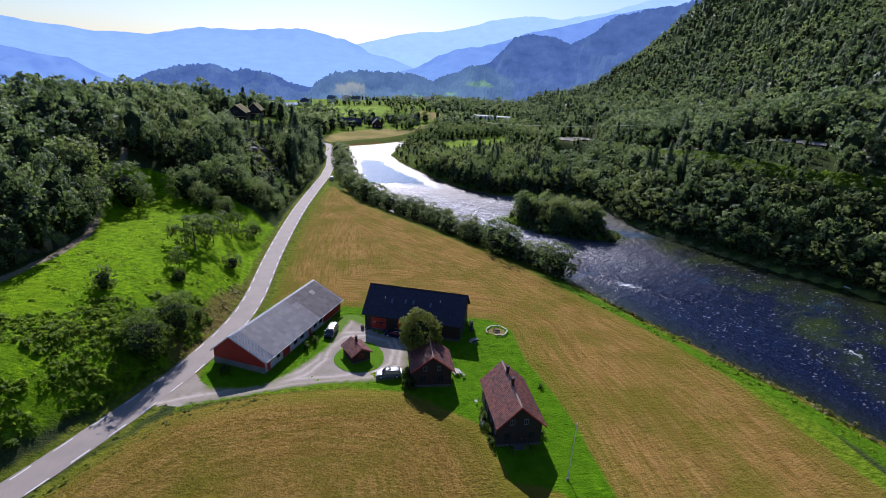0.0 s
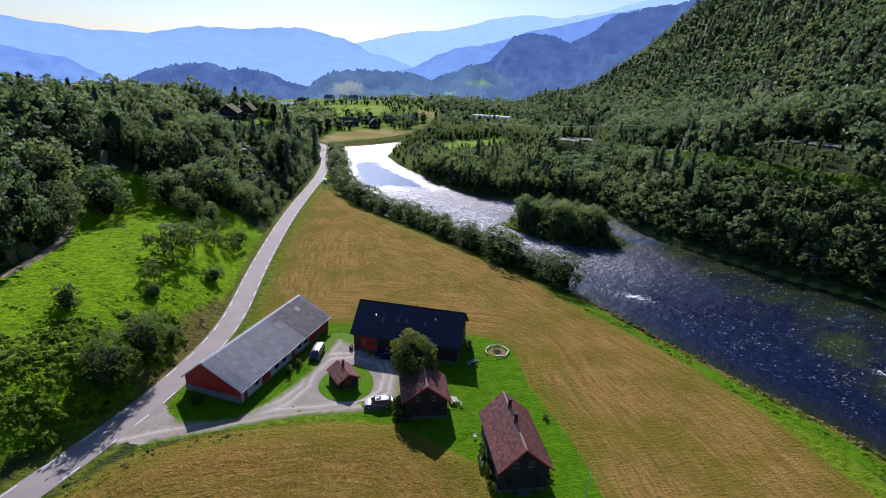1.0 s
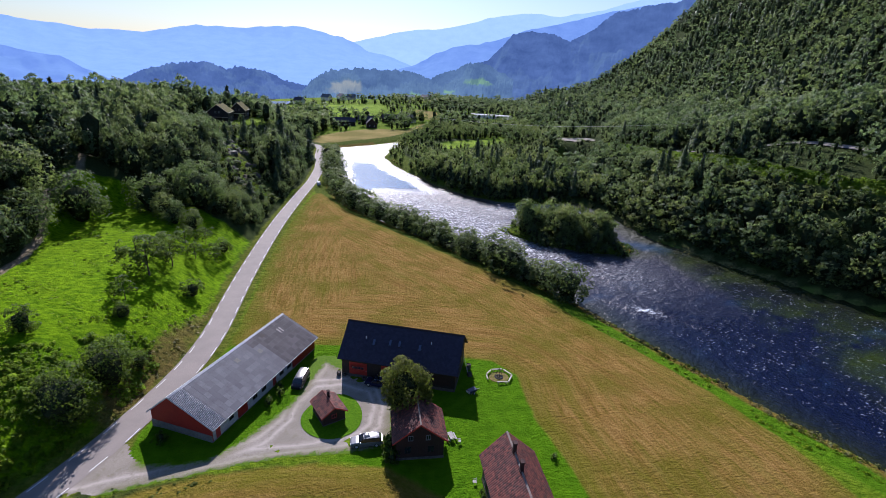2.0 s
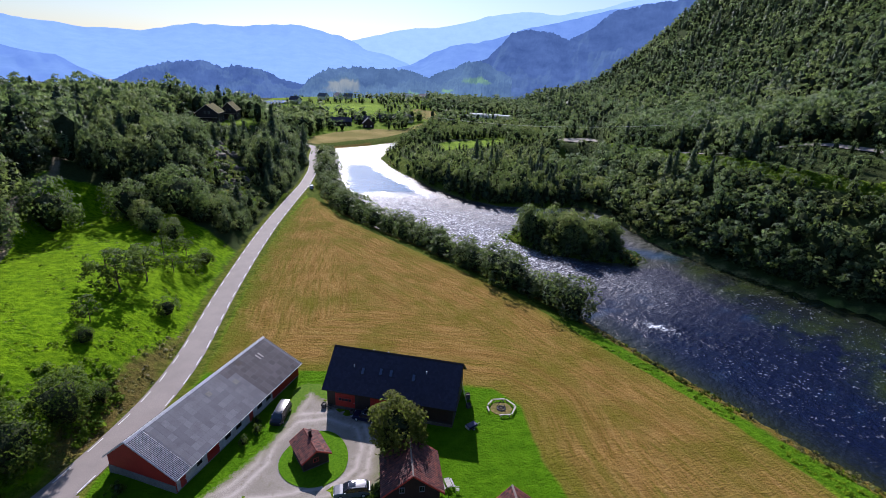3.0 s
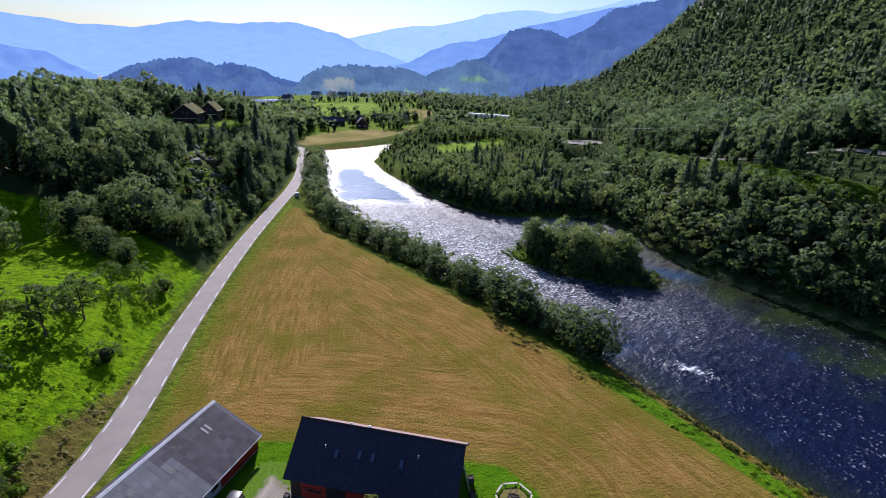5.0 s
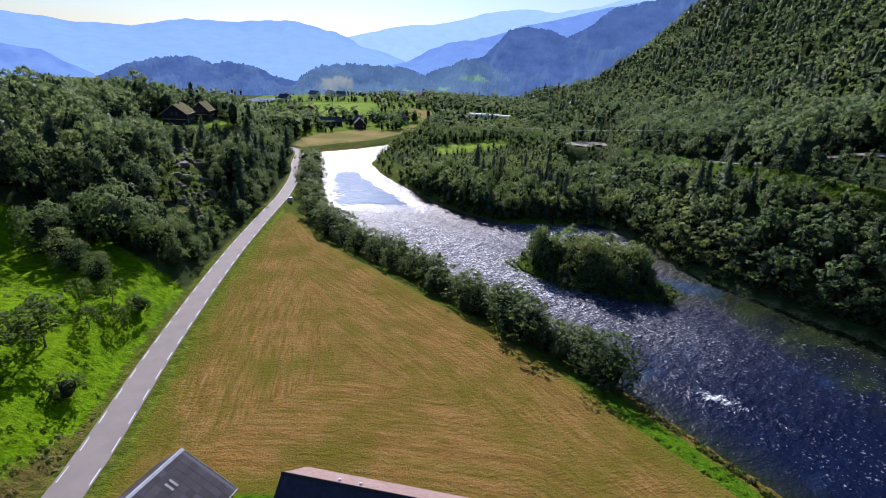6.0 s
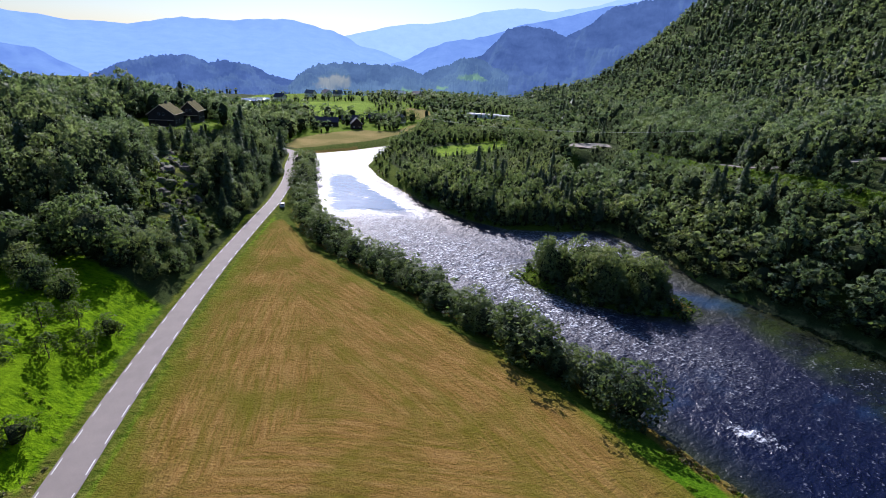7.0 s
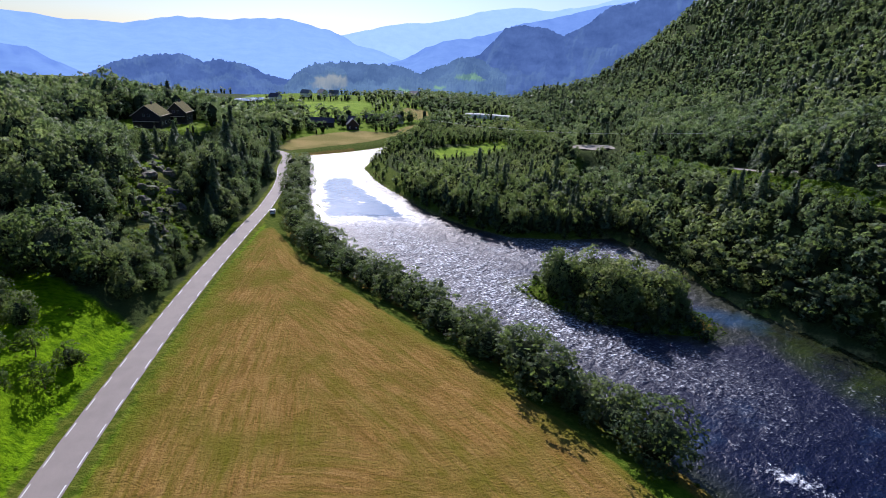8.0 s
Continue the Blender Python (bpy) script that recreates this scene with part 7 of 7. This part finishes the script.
for (ax, ay), (bx, by) in ((HEX[0], HEX[1]), (HEX[1], HEX[2]), (HEX[2], HEX[3]), (HEX[3], HEX[4]), (HEX[4], HEX[5]), (HEX[6], (-2.34, 0.47))):
    L = m_.hypot(bx - ax, by - ay) - 0.25
    log_bench(pose(fx + (ax + bx) / 2, fy + (ay + by) / 2, 0.0, 0, 0, m_.degrees(m_.atan2(by - ay, bx - ax)) - 90), L)


def fire_pit(m):
    e = thing("fire_pit", m, "ring of grey stones with a tripod over burnt wood", "fire pit")
    rng = random.Random(3)
    for k in range(11):
        a = k * 0.571
        bm = bmesh.new()
        bmesh.ops.create_icosphere(bm, subdivisions=2, radius=0.2, matrix=Matrix.Translation((0.62 * m_.cos(a), 0.62 * m_.sin(a), 0.08)) @ Matrix.Diagonal((1, rng.uniform(0.7, 1.1), rng.uniform(0.6, 0.9), 1)))
        part("stone", bm, M_STONE, e)
    for k in range(3):
        a = k * 2.094 + 0.4
        part("tripod_leg", rod(bmesh.new(), (0.85 * m_.cos(a), 0.85 * m_.sin(a), 0.0), (0.0, 0.0, 1.9), 0.035, n=6), M_BLACK, e)
    for k in range(4):
        a = k * 0.8
        part("log", rod(bmesh.new(), (0.4 * m_.cos(a), 0.4 * m_.sin(a), 0.06), (-0.35 * m_.cos(a), -0.35 * m_.sin(a), 0.14), 0.06, 0.05, 7), M_BLACK, e)


fire_pit(pose(fx, fy, 0.0))


def earth_material():
    t = NT("worn_grass")
    n = t.noise(t.pos(), 1.8, 4.0, 0.7)
    t.surface(t.mix(t.ramp(n, 0.4, 0.62), (0.10, 0.10, 0.02), (0.20, 0.15, 0.06)), 0.95, spec=0.1, normal=t.bump(n, 0.6, 0.1))
    return t.mat


flat_poly("worn_ground", rounded([(fx + x * 0.82, fy + y * 0.82) for x, y in HEX]), 0.055, earth_material(), "worn yellowish grass inside the ring of benches", "ground")


def garden_table(m, label):
    e = thing("garden_table", m, label, "table")
    for k in range(5):
        part("top_board", boxed(-0.42 + 0.17 * k, -0.27 + 0.17 * k, -0.9, 0.9, 0.70, 0.74, 0.006), M_GARDEN, e)
    for x in (-0.36, 0.36):
        for y in (-0.7, 0.7):
            part("leg", rod(bmesh.new(), (x * 1.15, y, 0), (x * 0.8, y, 0.70), 0.035, n=6), M_GARDEN, e)
        part("bench_seat", boxed(x * 2.1 - 0.14, x * 2.1 + 0.14, -0.9, 0.9, 0.42, 0.46, 0.008), M_GARDEN, e)
    for y in (-0.7, 0.7):
        part("cross_beam", boxed(-0.85, 0.85, y - 0.03, y + 0.03, 0.36, 0.418), M_GARDEN, e)


def garden_chair(m):
    e = thing("garden_chair", m, "white garden chair on the lawn beside the house wall", "chair", "white garden chairs")
    part("seat", boxed(-0.25, 0.25, -0.25, 0.25, 0.40, 0.44, 0.01), M_GARDEN, e)
    for k in range(5):
        part("back_slat", boxed(-0.24 + 0.1 * k, -0.16 + 0.1 * k, 0.22, 0.25, 0.441, 0.92, 0.006), M_GARDEN, e)
    for x in (-0.22, 0.22):
        for y in (-0.21, 0.21):
            part("leg", rod(bmesh.new(), (x, y, 0), (x, y, 0.40), 0.022, n=6), M_GARDEN, e)
        part("armrest", boxed(x - 0.035, x + 0.035, -0.24, 0.22, 0.62, 0.65, 0.006), M_GARDEN, e)


garden_table(pose(15.2, 76.8, 0, 0, 0, 12) @ Matrix.Scale(0.85, 4), "white picnic table on the lawn beside the farmhouse")
for x, y, r in ((16.3, 75.7, 80), (17.1, 67.9, 270), (16.9, 63.2, 250), (17.0, 62.2, 300)):
    garden_chair(pose(x, y, 0, 0, 0, r))


def shrub_row():
    rng = random.Random(12)
    for k in range(9):
        y = 57.6 + k * 1.05
        h = rng.uniform(0.9, 2.2)
        x = 17.55 + rng.uniform(-0.25, 0.2)
        make_tree("shrub", pose(x, y, 0, 0, 0, 40 * k), h, 0.8, SMALL[k % 2], M_BUSH, rng.random(), "small garden shrub along the farmhouse wall", "shrubs along the farmhouse wall", 600 + k, 0.03, "shrub", 0.5)
    for k, (x, y, h) in enumerate(((6.0, 73.8, 2.6), (5.9, 75.0, 2.8), (6.1, 72.6, 2.2), (6.0, 76.3, 2.0), (26.0, 59.4, 1.0), (-26.8, 79.6, 2.0), (-13.3, 87.0, 1.6), (-11.9, 89.3, 1.7), (-12.3, 91.3, 1.5))):
        make_tree("shrub", pose(x, y, 0, 0, 0, 70 * k), h, 1.0, SMALL[k % 2], M_BUSH, 0.2, "leafy shrub growing close against a wall", "shrubs beside the buildings", 620 + k, 0.04, "shrub", 0.5)


SMALL = [broad_crown(160 + k, 22, 12, 0.085, 0.0, 0.5, 0.5) for k in range(2)]
shrub_row()


def boulder_bush():
    e = make_tree("shrub", pose(29.6, 71.4, 0, 0, 0, 10), 0.9, 1.3, SMALL[0], M_BUSH, 0.9, "low straggling shrub in the lawn", "", 640, 0.03, "shrub", 0.5)


boulder_bush()


def flagpole(m):
    e = thing("flagpole", m, "tall white flagpole with cord on the lawn", "flagpole")
    part("pole", rod(bmesh.new(), (0, 0, 0), (0, 0, 9.5), 0.07, 0.035, 10), M_WHITE, e)
    bm = bmesh.new()
    bmesh.ops.create_uvsphere(bm, u_segments=10, v_segments=6, radius=0.09, matrix=Matrix.Translation((0, 0, 9.58)))
    part("finial", bm, M_METAL, e)
    part("base", boxed(-0.16, 0.16, -0.16, 0.16, -0.1, 0.25, 0.03), M_CONCRETE, e)
    part("cord", rod(bmesh.new(), (0.1, 0, 1.0), (0.05, 0, 9.4), 0.008, n=5), M_WHITE, e)


flagpole(pose(26.7, 50.4, 0.0))


def trailer(m):
    e = thing("trailer", m, "small dark box trailer with pale tailboard on the lawn", "trailer")
    part("bed", boxed(-0.7, 0.7, -1.2, 1.2, 0.45, 0.52), M_METAL, e)
    for a in ((-0.72, -0.66, -1.2, 1.2), (0.66, 0.72, -1.2, 1.2)):
        part("side_board", boxed(*a, 0.52, 0.98, 0.01), M_NAVY, e)
    part("tailboard", boxed(-0.66, 0.66, -1.26, -1.2, 0.46, 0.98, 0.01), M_WHITE, e)
    part("front_board", boxed(-0.66, 0.66, 1.2, 1.26, 0.46, 0.98, 0.01), M_NAVY, e)
    part("tarpaulin", boxed(-0.66, 0.66, -1.15, 1.15, 0.9, 1.06, 0.05), M_NAVY, e)
    part("drawbar", rod(bmesh.new(), (0, 1.2, 0.45), (0, 2.5, 0.4), 0.05), M_METAL, e)
    part("jockey_wheel", rod(bmesh.new(), (-0.05, 2.3, 0.1), (0.05, 2.3, 0.1), 0.1, n=12), M_RUBBER, e)
    for x in (-0.85, 0.85):
        t = part("wheel", rod(bmesh.new(), (x - 0.09, 0, 0.3), (x + 0.09, 0, 0.3), 0.3, n=16), M_RUBBER, e)
        part("rim", rod(bmesh.new(), (x - 0.095, 0, 0.3), (x + 0.095, 0, 0.3), 0.17, n=12), M_METAL, t)


trailer(pose(20.5, 87.6, 0.0, 0, 0, -60) @ Matrix.Scale(0.72, 4))


def crate(m, w, h, mat, label, name="crate"):
    e = thing(name, m, label, "crate")
    for k in range(4):
        part("slat", boxed(-w / 2, w / 2, -w / 2, -w / 2 + 0.03, h * k / 4 + 0.02, h * (k + 1) / 4 - 0.02), mat, e)
        part("slat", boxed(-w / 2, w / 2, w / 2 - 0.03, w / 2, h * k / 4 + 0.02, h * (k + 1) / 4 - 0.02), mat, e)
    for x in (-w / 2, w / 2 - 0.04):
        part("end_panel", boxed(x, x + 0.04, -w / 2 + 0.031, w / 2 - 0.031, 0, h), mat, e)
    part("filling", boxed(-w / 2 + 0.045, w / 2 - 0.045, -w / 2 + 0.035, w / 2 - 0.035, 0.02, h * 0.85), M_BLACK, e)


for x, y, w, h in ((-2.55, 94.6, 0.8, 0.7), (-1.5, 94.3, 0.7, 0.5), (2.0, 92.7, 0.7, 0.6), (2.8, 92.4, 0.6, 0.5)):
    crate(pose(x, y, 0.05, 0, 0, -19), w * 0.8, h, M_STONE, "dark weathered wooden crate standing against the barn wall")
for k, (x, y, h) in enumerate(((21.3, 94.9, 1.0), (21.0, 92.6, 0.7))):
    crate(pose(x, y, 0.0, 0, 0, 15 * k), 0.7, h, M_STONE, "dark weathered timber crate beside the barn's gable")


def ladder(m):
    e = thing("ladder", m, "long wooden ladder leaning on the barn's gable", "ladder")
    for x in (-0.22, 0.22):
        part("rail", rod(bmesh.new(), (x, 0, 0), (x, 1.2, 4.6), 0.03, n=6), M_PALE, e)
    for k in range(13):
        u = (k + 0.7) / 14
        part("rung", rod(bmesh.new(), (-0.22, 1.2 * u, 4.6 * u), (0.22, 1.2 * u, 4.6 * u), 0.018, n=5), M_PALE, e)


ladder(pose(20.9, 93.1, 0.0, 0, 0, 70.9))


def porch(parent):
    """Low timber porch walls at the gable door."""
    for x in (-1.5, 1.42):
        part("porch_rail", boxed(x, x + 0.08, -7.6, -5.52, 0.55, 0.63), M_BROWN, parent)
        for y in (-7.55, -6.5, -5.6):
            part("porch_post", boxed(x, x + 0.08, y, y + 0.08, -0.1, 0.549), M_BROWN, parent)


porch(big)


# ---------------------------------------------------------------- rocks in the woods
def rocks(name, spots, label, seed):
    rng = np.random.default_rng(seed)
    for k, (x, y, r) in enumerate(spots):
        bm = bmesh.new()
        bmesh.ops.create_icosphere(bm, subdivisions=3, radius=1.0)
        for v in bm.verts:
            d = noise.noise(v.co * 1.3 + Vector((k * 3.1, 0, 0))) * 0.45 + noise.noise(v.co * 3.1 + Vector((0, k * 2.0, 0))) * 0.18
            v.co *= 1 + d
            v.co = Vector((round(v.co.x * 3.2) / 3.2 * 0.5 + v.co.x * 0.5, v.co.y, round(v.co.z * 2.6) / 2.6 * 0.6 + v.co.z * 0.4))
        bmesh.ops.scale(bm, vec=(r, r * 0.8, r * rng.uniform(0.6, 0.9)), verts=bm.verts)
        ob = tagged(part(name, bm, M_ROCK), label, "rock", "crags on the hillside")
        ob.matrix_world = pose(x, y, gz(x, y) - 0.2 * r, 0, 0, rng.uniform(0, 360))


rocks("crag", [(-79, 118, 4.5), (-77.5, 124, 4.0), (-82, 130, 5.0), (-78.5, 112, 3.0), (-49, 214, 3.2), (-46.5, 221, 2.8), (-45.0, 228, 2.6), (-52, 222, 3.2), (-54, 231, 3.4), (-49, 236, 2.8), (-57, 240, 3.6), (-44, 210, 2.4), (-41.0, 206, 2.2), (-58, 250, 3.2), (-53, 248, 2.6), (-61, 256, 2.8)],
      "grey weathered crag with moss and grass ledges", 5)


# ---------------------------------------------------------------- far farms
def far_house(x, y, rz, w, l, eave, ridge_h, wall, roof, label, name="far_house", windows=2, z=None):
    z = gz(x, y) - 0.2 if z is None else z
    h = thing(name, pose(x, y, z, 0, 0, rz), label, "house")
    bm = bmesh.new()
    prism(bm, [(-w / 2, 0), (w / 2, 0), (w / 2, eave), (0, ridge_h - 0.1), (-w / 2, eave)], -l / 2, l / 2)
    part("wall", bm, wall, h)
    for s in (-1, 1):
        bm = bmesh.new()
        ov = 0.5
        ze = eave - (ridge_h - eave) * ov / (w / 2)
        prism(bm, [(0, ridge_h + 0.15), (0, ridge_h), (s * (w / 2 + ov), ze), (s * (w / 2 + ov), ze + 0.2)], -l / 2 - 0.6, l / 2 + 0.6)
        part("roof", bm, roof, h)
        for k in range(windows):
            yy = -l / 2 + l * (k + 0.5) / windows
            wd = part("window", boxed(s * w / 2 - 0.05, s * w / 2 + 0.05, yy - 0.6, yy + 0.6, 1.2, 2.5), M_WHITE, h)
            part("pane", boxed(s * (w / 2 + 0.055) - 0.004, s * (w / 2 + 0.055) + 0.004, yy - 0.48, yy + 0.48, 1.3, 2.4), M_GLASS, wd)
    for k in range(2):
        xx = -w / 4 + w / 2 * k
        wd = part("window", boxed(xx - 0.55, xx + 0.55, -l / 2 - 0.05, -l / 2 + 0.05, 1.3, 2.5), M_WHITE if wall != M_BLACK else M_BROWN, h)
        part("pane", boxed(xx - 0.43, xx + 0.43, -l / 2 - 0.06, -l / 2 - 0.052, 1.4, 2.4), M_GLASS, wd)
    return h


def lodge(x, y, rz, w, l, eave, ridge_h, z, label):
    """A sod-roofed timber house with pale bargeboards, gable windows, a stone footing and a log-fronted porch."""
    h = far_house(x, y, rz, w, l, eave, ridge_h, M_BLACK, M_SOD, label, "lodge", 3, z)
    part("footing", boxed(-w / 2 + 0.15, w / 2 - 0.15, -l / 2 + 0.15, l / 2 - 0.15, -5.0, -0.004), M_STONE, h, "grey stone footing")
    drop = (ridge_h - eave) / (w / 2)
    for s in (-1, 1):
        for yy in (-l / 2 - 0.66, l / 2 + 0.605):
            bm = prism(bmesh.new(), [(0, ridge_h + 0.2), (0, ridge_h - 0.12), (s * (w / 2 + 0.55), eave - drop * 0.55 - 0.12), (s * (w / 2 + 0.55), eave - drop * 0.55 + 0.2)], yy, yy + 0.055)
            part("bargeboard", bm, M_WOOD, h, "weathered pale bargeboard")
        part("turf_log", rod(bmesh.new(), (s * (w / 2 + 0.5), -l / 2 - 0.6, eave - drop * 0.5 + 0.32), (s * (w / 2 + 0.5), l / 2 + 0.6, eave - drop * 0.5 + 0.32), 0.12, n=7), M_WOOD, h)
    for xx in (-0.9, 0.9):
        wd = part("window", boxed(xx - 0.45, xx + 0.45, -l / 2 - 0.05, -l / 2 + 0.05, eave - 0.5, eave + 0.7), M_CASING, h)
        part("pane", boxed(xx - 0.35, xx + 0.35, -l / 2 - 0.06, -l / 2 - 0.052, eave - 0.4, eave + 0.6), M_GLASS, wd)
    part("balcony_deck", boxed(-w / 2 + 0.4, w / 2 - 0.4, -l / 2 - 1.3, -l / 2 - 0.06, 2.62, 2.76), M_WOOD, h, "timber balcony across the gable")
    part("balcony_rail", boxed(-w / 2 + 0.4, w / 2 - 0.4, -l / 2 - 1.3, -l / 2 - 1.22, 3.55, 3.65), M_BROWN, h)
    for k in range(9):
        xx = -w / 2 + 0.45 + (w - 0.9) * k / 8
        part("baluster", boxed(xx - 0.04, xx + 0.04, -l / 2 - 1.29, -l / 2 - 1.23, 2.764, 3.546), M_BROWN, h)
    part("chimney", boxed(-0.35, 0.35, 1.0, 1.7, ridge_h - 0.4, ridge_h + 1.1, 0.02), M_STONE, h)
    return h


lodge(-77.3, 304.5, 1, 10.6, 12, 5.0, 9.0, 21.4, "dark timber lodge with grass-grown sod roof above the wooded cliff")
lodge(-71.2, 320, 1, 8.0, 10, 4.6, 8.6, 22.0, "second dark lodge with sod roof behind the first")
FARMS = [(-21.5, 492, 88, 9, 19, 4.2, 7.5, M_BLACK, M_TILE_DARK, "long dark barn with grey roof at the far farm"), (3, 482, 5, 9, 10, 4, 8.5, M_BROWN, M_TILE_DARK, "brown farmhouse among trees at the far farm"),
         (-2, 506, 80, 9, 14, 4, 7.5, M_BROWN, M_TILE_DARK, "brown outbuilding with slate roof at the far farm"), (22, 520, 85, 9, 16, 4, 7.5, M_BROWN, M_TILE_DARK, "long brown barn at the far farm"), (40, 505, 20, 8, 9, 5, 8.5, M_PLASTER, M_TILE_DARK, "grey farmhouse among trees at the far farm"),
         (-40, 768, 30, 9, 13, 5, 9, M_WHITE, M_TILE_DARK, "white farmhouse in the far fields"), (-60, 756, 60, 9, 12, 5, 9, M_WHITE, M_SHEET, "white barn with pale roof in the far fields"), (-26, 775, 80, 8, 11, 4, 8, M_PLASTER, M_SHEET, "pale house with light roof in the far fields"),
         (57, 763, 90, 9, 15, 4, 7, M_WHITE, M_WHITE, "white long house with bright roof in the far fields"), (78, 735, 40, 9, 12, 5, 9, M_PLASTER, M_TILE_DARK, "grey house among far trees"), (172, 917, 60, 9, 12, 5, 9, M_WHITE, M_SHEET, "white house on the far slope"),
         (-90, 700, 60, 9, 12, 5, 9, M_WHITE, M_TILE_DARK, "white house beside the far water"), (200, 372, 70, 7, 9, 4, 7, M_PLASTER, M_SHEET, "small pale cabin on the wooded slope")]
for x, y, rz, w, l, e, r, wm, rm, lb in FARMS:
    far_house(x, y, rz, w, l, e, r, wm, rm, lb)


def greenhouse(m, label):
    e = thing("greenhouse", m, label, "greenhouse", "greenhouses at the far farm")
    bm = bmesh.new()
    prism(bm, [(-4, 0), (4, 0), (4, 2.2), (2.6, 3.6), (0, 4.2), (-2.6, 3.6), (-4, 2.2)], -10, 10)
    part("cover", bm, M_WHITE, e, "milky white plastic cover")
    for k in range(6):
        part("hoop", prism(bmesh.new(), [(-4.1, 0), (4.1, 0), (4.1, 2.25), (2.65, 3.7), (0, 4.3), (-2.65, 3.7), (-4.1, 2.25)], -10 + 4 * k - 0.06, -10 + 4 * k + 0.06), M_METAL, e)


for x, y in ((120, 556), (131, 553), (142, 550)):
    greenhouse(pose(x, y, gz(x, y) - 0.1, 0, 0, 75), "low white plastic greenhouse on the far flat")
flat_poly("far_water", [(-150, 690), (-112, 672), (-88, 722), (-92, 742), (-120, 735)], float(np.max(ground_z(np.array([-150, -112, -88, -92, -120, -110.]), np.array([690, 672, 722, 742, 735, 708.])))) + 0.3, M_WATER, "bright strip of the river far up the valley", "water")


def gravel_pit():
    """Bare ground that follows the lie of the land."""
    out = rounded([(128, 332), (156, 340), (160, 355), (132, 356)])
    X, Y = np.meshgrid(np.arange(124, 166, 2.0), np.arange(328, 360, 2.0))
    i = np.arange(X.size).reshape(X.shape)
    x, y = X.ravel(), Y.ravel()
    keep = (sdf(x, y, out) > -1.0).reshape(X.shape)
    q = keep[:-1, :-1] & keep[:-1, 1:] & keep[1:, 1:] & keep[1:, :-1]
    f = np.stack([i[:-1, :-1][q], i[:-1, 1:][q], i[1:, 1:][q], i[1:, :-1][q]], -1)
    used = np.unique(f)
    idx = np.full(x.size, -1)
    idx[used] = np.arange(used.size)
    v = np.stack([x, y, ground_z(x, y) + 0.3 + 1.2 * lumps(x, y, 6, 4.0).clip(0, 1)], 1)[used]
    tagged(new("gravel_pit", mesh_np("gravel_pit", v, idx[f], [M_GRAVEL], smooth_shade=True)), "bare pale gravel pit among the trees", "gravel", kind="structure")


gravel_pit()


def fallen_log(m, L):
    e = thing("fallen_log", m, "long bleached log lying at the water's edge", "log")
    bm = bmesh.new()
    rod(bm, (-L / 2, 0, 0.2), (0, 0.5, 0.3), 0.34, 0.28, 9)
    rod(bm, (0, 0.5, 0.3), (L / 2, 0.2, 0.25), 0.28, 0.16, 9)
    part("stem", bm, M_WHITE, e)
    for x in (-2.0, 1.0, 2.6):
        part("stub", rod(bmesh.new(), (x, 0.3, 0.3), (x + 0.5, 0.9, 0.7), 0.09, 0.04, 6), M_WHITE, e)


fallen_log(pose(140.6, 115.6, max(-3.0, gz(140.6, 115.6)) + 0.1, 0, 0, -84), 10.5)


# ---------------------------------------------------------------- power line across the valley
def power_pole(x, y, top):
    z = gz(x, y)
    h = top - z
    e = thing("power_pole", pose(x, y, z, 0, 0, 44), "tarred wooden power pole with crossarm among the trees", "power pole", "power poles")
    part("pole", rod(bmesh.new(), (0, 0, -0.3), (0, 0, h), 0.16, 0.1, 8), M_BLACK, e)
    part("crossarm", boxed(-0.07, 0.07, -1.1, 1.1, h - 0.7, h - 0.55), M_BLACK, e)
    for yy in (-0.95, 0.95):
        part("insulator", rod(bmesh.new(), (0, yy, h - 0.549), (0, yy, h - 0.2), 0.05), M_WHITE, e)


def power_line(a, b, sag):
    """Two sagging wires between the tops of two poles."""
    a, b = Vector(a), Vector(b)
    side = Vector((b.y - a.y, a.x - b.x, 0)).normalized() * 0.95
    for s in (-1, 1):
        e = thing("power_cable", pose(0, 0, 0), "thin grey power cable sagging across the valley", "cable", "power cables")
        bm = bmesh.new()
        pts = [a.lerp(b, k / 24) + side * s - Vector((0, 0, sag * 4 * (k / 24) * (1 - k / 24))) for k in range(25)]
        for p, q in zip(pts, pts[1:]):
            rod(bm, p, q, 0.022, n=5)
        part("wire", bm, M_METAL, e)


power_pole(207, 222, max(20.2, gz(207, 222) + 8))
power_pole(53, 382, 20.2)
power_line((207, 222, max(20.0, gz(207, 222) + 7.8)), (53, 382, 20.0), 6.6)
